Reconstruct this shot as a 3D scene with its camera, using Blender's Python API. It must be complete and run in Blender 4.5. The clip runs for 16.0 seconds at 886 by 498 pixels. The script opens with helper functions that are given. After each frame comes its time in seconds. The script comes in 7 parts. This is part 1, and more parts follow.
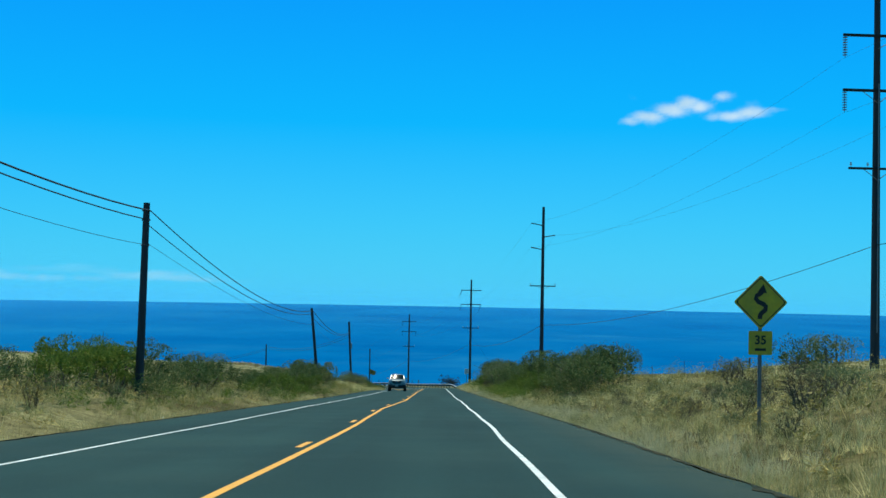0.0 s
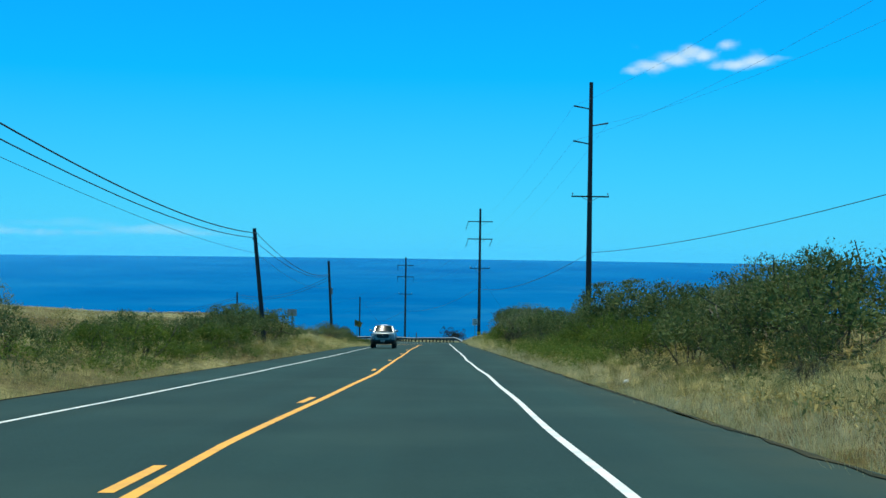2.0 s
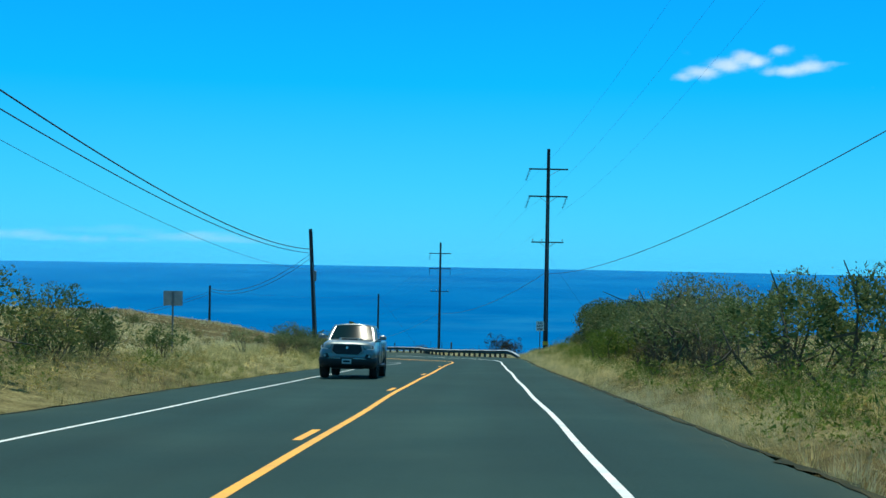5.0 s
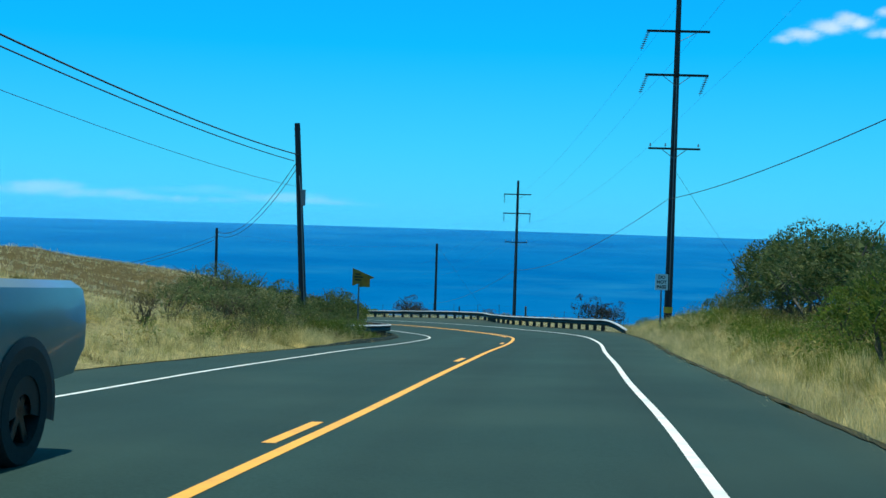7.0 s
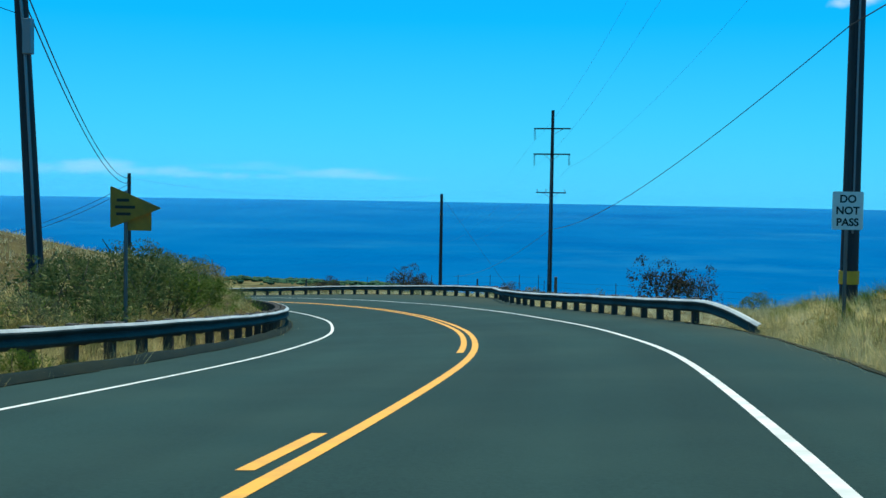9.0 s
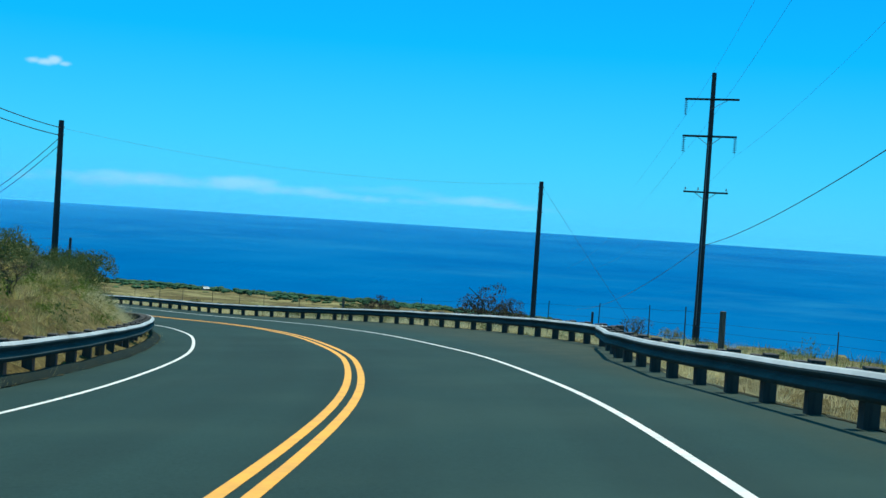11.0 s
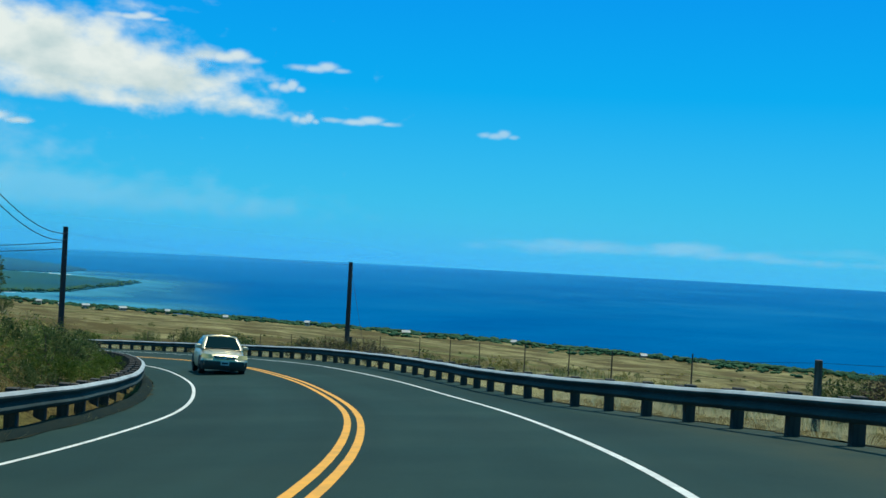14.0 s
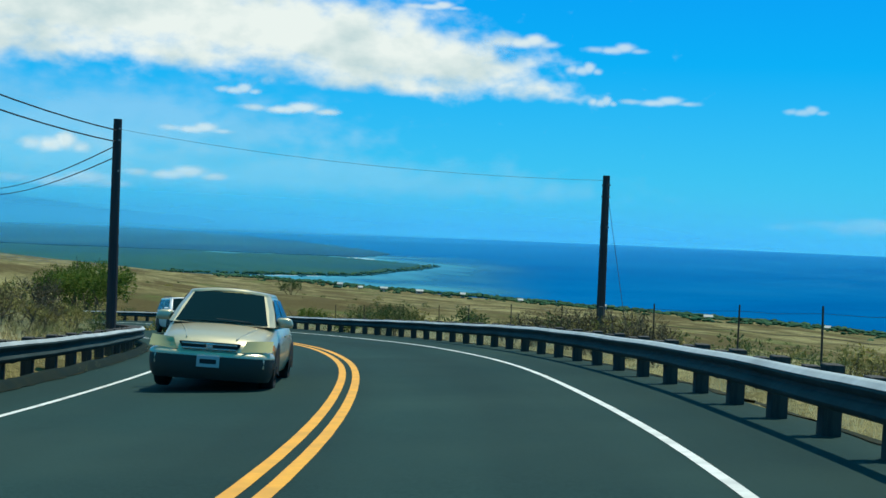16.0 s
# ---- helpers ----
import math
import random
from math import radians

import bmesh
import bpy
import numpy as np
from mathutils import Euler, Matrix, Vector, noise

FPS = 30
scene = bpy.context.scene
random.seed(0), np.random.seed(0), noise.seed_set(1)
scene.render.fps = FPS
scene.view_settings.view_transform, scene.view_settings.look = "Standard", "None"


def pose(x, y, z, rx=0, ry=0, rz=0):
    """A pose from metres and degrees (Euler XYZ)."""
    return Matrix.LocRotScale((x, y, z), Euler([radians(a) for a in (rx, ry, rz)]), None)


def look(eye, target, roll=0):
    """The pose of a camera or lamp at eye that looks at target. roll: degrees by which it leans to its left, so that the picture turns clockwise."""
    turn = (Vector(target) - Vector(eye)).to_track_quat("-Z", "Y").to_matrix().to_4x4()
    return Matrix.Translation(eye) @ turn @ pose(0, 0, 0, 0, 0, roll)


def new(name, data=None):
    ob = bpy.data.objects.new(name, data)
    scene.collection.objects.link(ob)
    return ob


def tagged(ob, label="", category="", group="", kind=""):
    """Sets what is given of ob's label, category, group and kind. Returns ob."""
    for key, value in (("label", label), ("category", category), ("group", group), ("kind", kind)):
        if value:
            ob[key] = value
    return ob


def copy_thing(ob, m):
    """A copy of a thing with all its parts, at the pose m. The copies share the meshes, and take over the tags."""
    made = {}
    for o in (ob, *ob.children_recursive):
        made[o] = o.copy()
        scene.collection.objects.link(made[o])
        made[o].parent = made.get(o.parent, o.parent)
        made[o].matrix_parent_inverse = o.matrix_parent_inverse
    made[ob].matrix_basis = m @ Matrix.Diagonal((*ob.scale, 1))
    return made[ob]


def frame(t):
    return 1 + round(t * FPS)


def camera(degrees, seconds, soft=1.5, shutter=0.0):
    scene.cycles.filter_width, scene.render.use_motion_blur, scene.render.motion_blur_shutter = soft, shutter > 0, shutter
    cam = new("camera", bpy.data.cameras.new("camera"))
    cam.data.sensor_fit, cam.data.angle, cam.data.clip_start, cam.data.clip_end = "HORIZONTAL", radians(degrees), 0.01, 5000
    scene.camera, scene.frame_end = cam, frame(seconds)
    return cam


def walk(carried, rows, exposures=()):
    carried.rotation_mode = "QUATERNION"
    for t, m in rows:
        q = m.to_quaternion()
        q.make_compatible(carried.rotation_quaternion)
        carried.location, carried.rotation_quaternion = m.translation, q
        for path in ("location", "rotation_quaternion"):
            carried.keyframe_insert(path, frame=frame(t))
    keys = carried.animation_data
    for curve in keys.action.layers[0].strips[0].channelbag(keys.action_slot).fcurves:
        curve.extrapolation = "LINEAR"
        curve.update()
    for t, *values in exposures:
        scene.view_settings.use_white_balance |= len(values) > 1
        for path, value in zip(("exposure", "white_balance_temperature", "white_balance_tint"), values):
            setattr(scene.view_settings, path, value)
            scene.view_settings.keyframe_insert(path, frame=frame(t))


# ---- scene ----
# A coast road that runs downhill towards the sea and then bends left round a hillside.
cam = camera(39.2, 16.0, soft=1.5)

PATH = [
    (0, 0.000, 0.000, 1.242, -0.014, 1.734, 1.052),
    (0.5, 0.005, 9.501, 0.483, -0.142, 0.850, 0.755),
    (1, -0.012, 19.005, -0.245, -0.220, 0.230, 0.583),
    (1.5, -0.055, 28.480, -0.935, -0.110, -0.083, 0.572),
    (2, -0.102, 37.913, -1.612, -0.013, -0.421, 0.760),
    (2.5, -0.077, 47.344, -2.304, 0.444, -0.506, 0.836),
    (3, -0.019, 56.817, -3.007, 1.099, 0.071, 0.308),
    (3.5, -0.057, 66.313, -3.703, 1.548, 0.354, 0.398),
    (4, -0.087, 75.746, -4.405, 1.657, 0.417, 0.562),
    (4.5, -0.094, 85.107, -5.115, 1.766, 0.286, 0.776),
    (5, -0.085, 94.412, -5.828, 2.119, -0.009, 1.018),
    (5.5, -0.072, 103.680, -6.542, 2.843, -0.439, 1.267),
    (6, -0.058, 112.929, -7.251, 3.926, -0.978, 1.500),
    (6.5, -0.044, 122.164, -7.954, 5.165, -1.595, 1.696),
    (7, -0.041, 131.343, -8.653, 6.198, -1.738, 1.736),
    (7.5, -0.063, 140.331, -9.341, 6.866, -1.320, 1.776),
    (8, -0.042, 149.219, -10.073, 7.805, -1.548, 1.580),
    (8.5, -0.124, 157.873, -10.743, 8.557, -2.593, 0.901),
    (9, -0.306, 166.196, -11.369, 8.552, -2.962, 0.947),
    (9.5, -0.426, 174.378, -11.993, 8.871, -2.836, 1.500),
    (10, -0.756, 182.388, -12.620, 10.052, -2.447, 2.311),
    (10.5, -1.588, 190.210, -13.253, 12.175, -2.024, 3.131),
    (11, -2.846, 197.908, -13.894, 14.951, -1.802, 3.712),
    (11.5, -4.444, 205.701, -14.525, 17.813, -2.023, 3.753),
    (12, -6.512, 213.483, -15.194, 21.051, -2.720, 3.954),
    (12.5, -8.949, 221.050, -15.851, 24.491, -3.358, 3.609),
    (13, -11.833, 228.367, -16.422, 27.807, -2.390, 2.961),
    (13.5, -15.172, 235.328, -17.005, 31.283, -0.549, 2.708),
    (14, -18.771, 241.886, -17.619, 35.366, 0.126, 2.979),
    (14.5, -22.842, 248.192, -18.248, 39.682, 0.065, 3.078),
    (15, -27.302, 254.327, -18.844, 42.711, -0.377, 2.544),
    (15.5, -31.773, 260.211, -19.403, 46.242, -0.541, 2.545),
    (16, -36.725, 265.900, -20.112, 49.038, -1.213, 2.329),
]
walk(cam, [(t, pose(x, y, z, 90 + pitch, 0, yaw) @ pose(0, 0, 0, 0, 0, roll)) for t, x, y, z, yaw, pitch, roll in PATH],
     exposures=((0.0, 0.0), (2.0, 0.08), (6.0, 0.12), (11.6, 0.12), (12.4, 0.24), (13.2, 0.24), (13.6, -0.02), (14.1, -0.20), (14.6, -0.23), (15.0, -0.16), (16.0, -0.10)))

# ---- sky, sun ----
SUN_ELEVATION, SUN_AZIMUTH = 70.0, 8.0      # degrees; azimuth counted to the left of the first stretch of road
world = bpy.data.worlds.new("sky")
scene.world = world
world.use_nodes = True
wn, wl = world.node_tree.nodes, world.node_tree.links
wn.clear()
sky = wn.new("ShaderNodeTexSky")
sky.sky_type = 'NISHITA'
sky.sun_disc = False
sky.sun_elevation = radians(SUN_ELEVATION)
sky.sun_rotation = radians(-SUN_AZIMUTH)
sky.altitude = 200
sky.air_density, sky.dust_density, sky.ozone_density = 1.0, 0.6, 1.0
# the air over this sea is a deep, saturated azure that pales to cyan over the horizon
sky_tint = wn.new("ShaderNodeMix")
sky_tint.data_type, sky_tint.blend_type = 'RGBA', 'MULTIPLY'
sky_tint.inputs[0].default_value = 1.0
sky_tint.inputs[7].default_value = (0.1, 0.9, 1.1, 1)
sky_at = wn.new("ShaderNodeTexCoord")
sky_split = wn.new("ShaderNodeSeparateXYZ")
wl.new(sky_at.outputs["Generated"], sky_split.inputs[0])
sky_ramp = wn.new("ShaderNodeValToRGB")
stops = [(0.0, (0.8, 6.2, 9.6)), (0.05, (0.45, 5.7, 9.9)), (0.13, (0.0, 4.6, 10.2)), (0.24, (0.0, 3.2, 10.0)), (0.42, (0.2, 3.4, 6.4)), (1.0, (0.35, 3.4, 4.4))]
while len(sky_ramp.color_ramp.elements) < len(stops):
    sky_ramp.color_ramp.elements.new(0.5)
for e, (at, c) in zip(sky_ramp.color_ramp.elements, stops):
    e.position, e.color = at, (*c, 1)
wl.new(sky_split.outputs[2], sky_ramp.inputs["Fac"])
sky_mix = wn.new("ShaderNodeMix")
sky_mix.data_type = 'RGBA'
sky_mix.inputs[0].default_value = 0.9
sky_back = wn.new("ShaderNodeBackground")
sky_back.inputs["Strength"].default_value = 0.1
sky_out = wn.new("ShaderNodeOutputWorld")
wl.new(sky.outputs[0], sky_tint.inputs[6])
wl.new(sky_tint.outputs[2], sky_mix.inputs[6])
wl.new(sky_ramp.outputs[0], sky_mix.inputs[7])
wl.new(sky_mix.outputs[2], sky_back.inputs["Color"])
wl.new(sky_back.outputs[0], sky_out.inputs["Surface"])

sun_data = bpy.data.lights.new("sun", 'SUN')
sun_data.energy, sun_data.angle, sun_data.color = 4.3, radians(0.5), (1.0, 0.97, 0.80)
sun = new("sun", sun_data)
ce, se = math.cos(radians(SUN_ELEVATION)), math.sin(radians(SUN_ELEVATION))
ca, sa = math.cos(radians(SUN_AZIMUTH)), math.sin(radians(SUN_AZIMUTH))
sun.matrix_world = look((-300 * sa * ce, 300 * ca * ce, 300 * se), (0, 0, 0))

# ---- materials ----
def material(name, colour, roughness=0.8, metallic=0.0, specular=0.4):
    m = bpy.data.materials.new(name)
    m.use_nodes = True
    b = m.node_tree.nodes["Principled BSDF"]
    b.inputs["Base Color"].default_value = (*colour, 1)
    b.inputs["Roughness"].default_value = roughness
    b.inputs["Metallic"].default_value = metallic
    b.inputs["Specular IOR Level"].default_value = specular
    return m


def nodes_of(m):
    return m.node_tree.nodes, m.node_tree.links, m.node_tree.nodes["Principled BSDF"]


def noise_node(m, scale, detail=4.0, rough=0.6, stretch=None):
    n, l, _ = nodes_of(m)
    co = n.new("ShaderNodeTexCoord")
    out = co.outputs["Object"]
    if stretch:
        mp = n.new("ShaderNodeMapping")
        mp.inputs["Scale"].default_value = stretch
        l.new(out, mp.inputs["Vector"])
        out = mp.outputs["Vector"]
    t = n.new("ShaderNodeTexNoise")
    t.inputs["Scale"].default_value, t.inputs["Detail"].default_value, t.inputs["Roughness"].default_value = scale, detail, rough
    l.new(out, t.inputs["Vector"])
    return t.outputs["Fac"]


def ramp_node(m, fac, stops):
    n, l, _ = nodes_of(m)
    r = n.new("ShaderNodeValToRGB")
    while len(r.color_ramp.elements) < len(stops):
        r.color_ramp.elements.new(0.5)
    for e, (at, c) in zip(r.color_ramp.elements, stops):
        e.position, e.color = at, (*c, 1) if len(c) == 3 else c
    l.new(fac, r.inputs["Fac"])
    return r.outputs["Color"]


def mix_node(m, fac, a, b, blend='MIX'):
    n, l, _ = nodes_of(m)
    x = n.new("ShaderNodeMix")
    x.data_type, x.blend_type = 'RGBA', blend
    for socket, v in ((x.inputs[0], fac), (x.inputs[6], a), (x.inputs[7], b)):
        if isinstance(v, (int, float)):
            socket.default_value = v
        elif isinstance(v, tuple):
            socket.default_value = (*v, 1)
        else:
            l.new(v, socket)
    return x.outputs[2]


def bump_node(m, fac, strength=0.3, distance=0.02):
    n, l, b = nodes_of(m)
    u = n.new("ShaderNodeBump")
    u.inputs["Strength"].default_value, u.inputs["Distance"].default_value = strength, distance
    l.new(fac, u.inputs["Height"])
    l.new(u.outputs["Normal"], b.inputs["Normal"])


def paint_in(m, colour_socket):
    n, l, b = nodes_of(m)
    l.new(colour_socket, b.inputs["Base Color"])


def grained(name, a, b, scale, roughness=0.8, metallic=0.0, bump=0.0, stretch=None, c=None, big=None, specular=0.4):
    """A surface whose colour wanders between a and b in the fine grain, with larger stains towards c."""
    m = material(name, a, roughness, metallic, specular)
    fine = noise_node(m, scale, 5, 0.65, stretch)
    col = ramp_node(m, fine, [(0.3, a), (0.7, b)])
    if c:
        stain = noise_node(m, big or scale * 0.06, 3, 0.55)
        mask = ramp_node(m, stain, [(0.42, (0, 0, 0)), (0.66, (1, 1, 1))])
        col = mix_node(m, mask, col, c)
    paint_in(m, col)
    if bump:
        bump_node(m, fine, bump, 0.02)
    return m


def varied(name, stops, roughness=0.7, specular=0.3, translucent=0.0, patches=0.0):
    """Many small pieces in one mesh: each island takes its own colour; patches: how strongly whole tufts differ."""
    m = material(name, stops[0][1], roughness, 0.0, specular)
    n, l, b = nodes_of(m)
    g = n.new("ShaderNodeNewGeometry")
    col = ramp_node(m, g.outputs["Random Per Island"], stops)
    oi = n.new("ShaderNodeObjectInfo")
    tone = ramp_node(m, oi.outputs["Random"], [(0.0, (0.75, 0.75, 0.7)), (1.0, (1.2, 1.15, 1.1))])
    col = mix_node(m, 1.0, col, tone, 'MULTIPLY')
    if patches:
        tuft = ramp_node(m, noise_node(m, 1.7, 4, 0.62), [(0.40, (1 - patches, 1 - 0.9 * patches, 1 - patches)), (0.60, (1 + 0.6 * patches, 1 + 0.55 * patches, 1 + 0.5 * patches))])
        col = mix_node(m, 1.0, col, tuft, 'MULTIPLY')
    paint_in(m, col)
    if translucent:
        out = n["Material Output"]
        tr = n.new("ShaderNodeBsdfTranslucent")
        l.new(col, tr.inputs["Color"])
        mx = n.new("ShaderNodeMixShader")
        mx.inputs[0].default_value = translucent
        l.new(b.outputs[0], mx.inputs[1])
        l.new(tr.outputs[0], mx.inputs[2])
        l.new(mx.outputs[0], out.inputs["Surface"])
    return m


ASPHALT = grained("asphalt", (0.008, 0.030, 0.029), (0.020, 0.051, 0.047), 28, 0.9, 0, 0.25, None, (0.020, 0.048, 0.043), 0.35, 0.15)
n, l, b = nodes_of(ASPHALT)
lane = n.new("ShaderNodeAttribute")
lane.attribute_name = "lane_place"
tracks = n.new("ShaderNodeMapping")
tracks.inputs["Scale"].default_value = (0.75, 0.02, 1.0)
l.new(lane.outputs["Vector"], tracks.inputs["Vector"])
ruts = n.new("ShaderNodeTexNoise")
ruts.inputs["Scale"].default_value, ruts.inputs["Detail"].default_value = 1.0, 3
l.new(tracks.outputs[0], ruts.inputs["Vector"])
worn = ramp_node(ASPHALT, ruts.outputs["Fac"], [(0.35, (0.86, 0.86, 0.86)), (0.65, (1.10, 1.10, 1.10))])
blotch = ramp_node(ASPHALT, noise_node(ASPHALT, 0.16, 4, 0.6), [(0.35, (0.90, 0.90, 0.90)), (0.65, (1.08, 1.08, 1.06))])
base = b.inputs["Base Color"].links[0].from_socket
paint_in(ASPHALT, mix_node(ASPHALT, 1.0, mix_node(ASPHALT, 1.0, base, worn, 'MULTIPLY'), blotch, 'MULTIPLY'))
# dust blown over the paved turnout and thinly along both edges
lane_xyz = n.new("ShaderNodeSeparateXYZ")
l.new(lane.outputs["Vector"], lane_xyz.inputs[0])


def ranged(value, *knots):
    """A soft rise or a hump of a value: pairs of (at, level), in order."""
    span = n.new("ShaderNodeMapRange")
    span.inputs["From Min"].default_value, span.inputs["From Max"].default_value = knots[0][0], knots[-1][0]
    l.new(value, span.inputs["Value"])
    lo, wide = knots[0][0], knots[-1][0] - knots[0][0]
    return ramp_node(ASPHALT, span.outputs[0], [((at - lo) / wide, (v, v, v)) for at, v in knots])


turnout = mix_node(ASPHALT, 1.0, ranged(lane_xyz.outputs[0], (4.2, 0.0), (6.5, 0.7), (8.6, 1.0)), ranged(lane_xyz.outputs[1], (208, 0.0), (228, 1.0), (252, 1.0), (274, 0.0)), 'MULTIPLY')
rim = ranged(lane_xyz.outputs[0], (-5.8, 0.7), (-4.9, 0.0), (4.6, 0.0), (5.8, 0.7))
blown = ramp_node(ASPHALT, noise_node(ASPHALT, 0.9, 5, 0.65), [(0.3, (0.25, 0.25, 0.25)), (0.62, (1, 1, 1))])
dusty = mix_node(ASPHALT, 1.0, mix_node(ASPHALT, 1.0, turnout, rim, 'LIGHTEN'), blown, 'MULTIPLY')
paint_in(ASPHALT, mix_node(ASPHALT, dusty, b.inputs["Base Color"].links[0].from_socket, (0.046, 0.060, 0.042)))
YELLOW = grained("yellow_road_paint", (0.86, 0.40, 0.035), (0.76, 0.34, 0.03), 14, 0.7, 0, 0.1, None, (0.66, 0.31, 0.04), 2.5)
WHITE = grained("white_road_paint", (0.82, 0.82, 0.78), (0.66, 0.66, 0.62), 14, 0.6, 0, 0.1, None, (0.55, 0.55, 0.52), 2.5)
POLE_WOOD = grained("creosoted_pole_wood", (0.020, 0.021, 0.026), (0.046, 0.045, 0.052), 9, 0.85, 0, 0.4, (1, 1, 0.06))
ARM_WOOD = grained("crossarm_wood", (0.012, 0.011, 0.012), (0.03, 0.026, 0.024), 9, 0.85, 0, 0.3, (0.1, 1, 1))
# beam face darkened for shade, its edge strip lightened for sun
GALV = grained("shade_dark_weathered_steel", (0.028, 0.050, 0.052), (0.048, 0.072, 0.072), 6, 0.8, 0.0, 0.05, None, (0.024, 0.040, 0.040), 0.8, 0.15)
SUNLIT_GALV = grained("sunlit_galvanised_edge", (0.40, 0.43, 0.42), (0.52, 0.55, 0.54), 6, 0.5, 0.1, 0.05, None, (0.33, 0.35, 0.34), 0.8)
POST_WOOD = grained("guardrail_post_wood", (0.035, 0.032, 0.030), (0.075, 0.068, 0.06), 12, 0.9, 0, 0.4, (1, 1, 0.15))
FENCE_WOOD = grained("weathered_fence_wood", (0.06, 0.05, 0.04), (0.14, 0.12, 0.10), 14, 0.9, 0, 0.4, (1, 1, 0.12))
WIRE = material("weathered_wire", (0.012, 0.014, 0.018), 0.6)
INSULATOR = material("dark_glazed_porcelain", (0.03, 0.028, 0.04), 0.25)
PALE_INSULATOR = material("pale_glazed_porcelain", (0.45, 0.5, 0.52), 0.3)
STEEL = material("dull_steel", (0.22, 0.23, 0.24), 0.5, 0.7)

GROUND = material("dry_grassland", (0.3, 0.22, 0.1), 0.95, 0, 0.1)
fine = noise_node(GROUND, 2.6, 6, 0.7)
straw = ramp_node(GROUND, fine, [(0.28, (0.10, 0.095, 0.040)), (0.48, (0.275, 0.245, 0.11)), (0.72, (0.43, 0.385, 0.19))])
patch = ramp_node(GROUND, noise_node(GROUND, 0.055, 5, 0.6), [(0.42, (0, 0, 0)), (0.62, (1, 1, 1))])
dull = ramp_node(GROUND, fine, [(0.3, (0.055, 0.052, 0.020)), (0.7, (0.16, 0.135, 0.050))])
field = mix_node(GROUND, patch, straw, dull)
wide_patch = ramp_node(GROUND, noise_node(GROUND, 0.016, 6, 0.65, (1.0, 2.2, 1.0)), [(0.44, (0, 0, 0)), (0.56, (1, 1, 1))])
russet = ramp_node(GROUND, fine, [(0.3, (0.055, 0.044, 0.016)), (0.7, (0.145, 0.112, 0.040))])
field = mix_node(GROUND, wide_patch, field, russet)
grazed = ramp_node(GROUND, noise_node(GROUND, 0.011, 5, 0.6, (1.0, 2.5, 1.0)), [(0.58, (0, 0, 0)), (0.66, (0.7, 0.7, 0.7))])
field = mix_node(GROUND, grazed, field, (0.10, 0.13, 0.035))
speck = ramp_node(GROUND, noise_node(GROUND, 13, 6, 0.75), [(0.36, (0.42, 0.40, 0.36)), (0.50, (0.95, 0.95, 0.95)), (0.66, (1.25, 1.22, 1.15))])
field = mix_node(GROUND, 1.0, field, speck, 'MULTIPLY')
paint_in(GROUND, field)
bump_node(GROUND, fine, 0.8, 0.25)

SEA = material("deep_blue_sea", (0.0, 0.075, 0.26), 0.4, 0, 0.0)
swell = noise_node(SEA, 0.0030, 6, 0.65, (1.0, 0.6, 1.0))
depth = ramp_node(SEA, swell, [(0.34, (0.0, 0.092, 0.282)), (0.5, (0.0, 0.112, 0.312)), (0.7, (0.003, 0.134, 0.338))])
# pale reflected streaks are put into the water's base colour
sheen = ramp_node(SEA, noise_node(SEA, 0.006, 6, 0.68, (0.8, 0.9, 1.0)), [(0.47, (0, 0, 0)), (0.72, (0.5, 0.5, 0.5))])
patch = ramp_node(SEA, noise_node(SEA, 0.0013, 2, 0.5), [(0.42, (0, 0, 0)), (0.6, (1, 1, 1))])
sheen = mix_node(SEA, 1.0, sheen, patch, 'MULTIPLY')
paint_in(SEA, mix_node(SEA, sheen, depth, (0.02, 0.19, 0.36)))
bump_node(SEA, noise_node(SEA, 0.12, 4, 0.6, (0.5, 1, 1)), 0.25, 1.0)


# ---- building helpers ----
def link_mesh(name, bm, mat=None, smooth=False):
    me = bpy.data.meshes.new(name)
    bm.normal_update()
    bm.to_mesh(me)
    bm.free()
    if smooth:
        me.polygons.foreach_set("use_smooth", [True] * len(me.polygons))
        me.set_sharp_from_angle(angle=radians(40))
    for one in mat if isinstance(mat, (list, tuple)) else [mat]:
        if one:
            me.materials.append(one)
    return new(name, me)


def thing(name, label, category, group="", kind="", at=None):
    ob = tagged(new(name), label, category, group, kind)
    ob.empty_display_size = 0.2
    if at is not None:
        ob.matrix_world = at
    return ob


def part(name, bm, mat, parent, label="", smooth=False):
    ob = link_mesh(name, bm, mat, smooth)
    ob.parent = parent
    if label:
        ob["label"] = label
    return ob


def shared(name, me, parent, at):
    ob = new(name, me)
    ob.parent = parent
    ob.matrix_basis = at
    return ob


def box(bm, x0, x1, y0, y1, z0, z1, bevel=0.0, m=None):
    r = bmesh.ops.create_cube(bm, size=1)
    bmesh.ops.transform(bm, verts=r["verts"], matrix=Matrix.LocRotScale(
        ((x0 + x1) / 2, (y0 + y1) / 2, (z0 + z1) / 2), None, (x1 - x0, y1 - y0, z1 - z0)))
    verts = r["verts"]
    if bevel:
        edges = list({e for v in verts for e in v.link_edges})
        out = bmesh.ops.bevel(bm, geom=edges, offset=bevel, segments=2, affect='EDGES', profile=0.6)
        verts = list({v for f in out["faces"] for v in f.verts} | {v for v in verts if v.is_valid})
    if m is not None:
        bmesh.ops.transform(bm, verts=verts, matrix=m)
    return bm


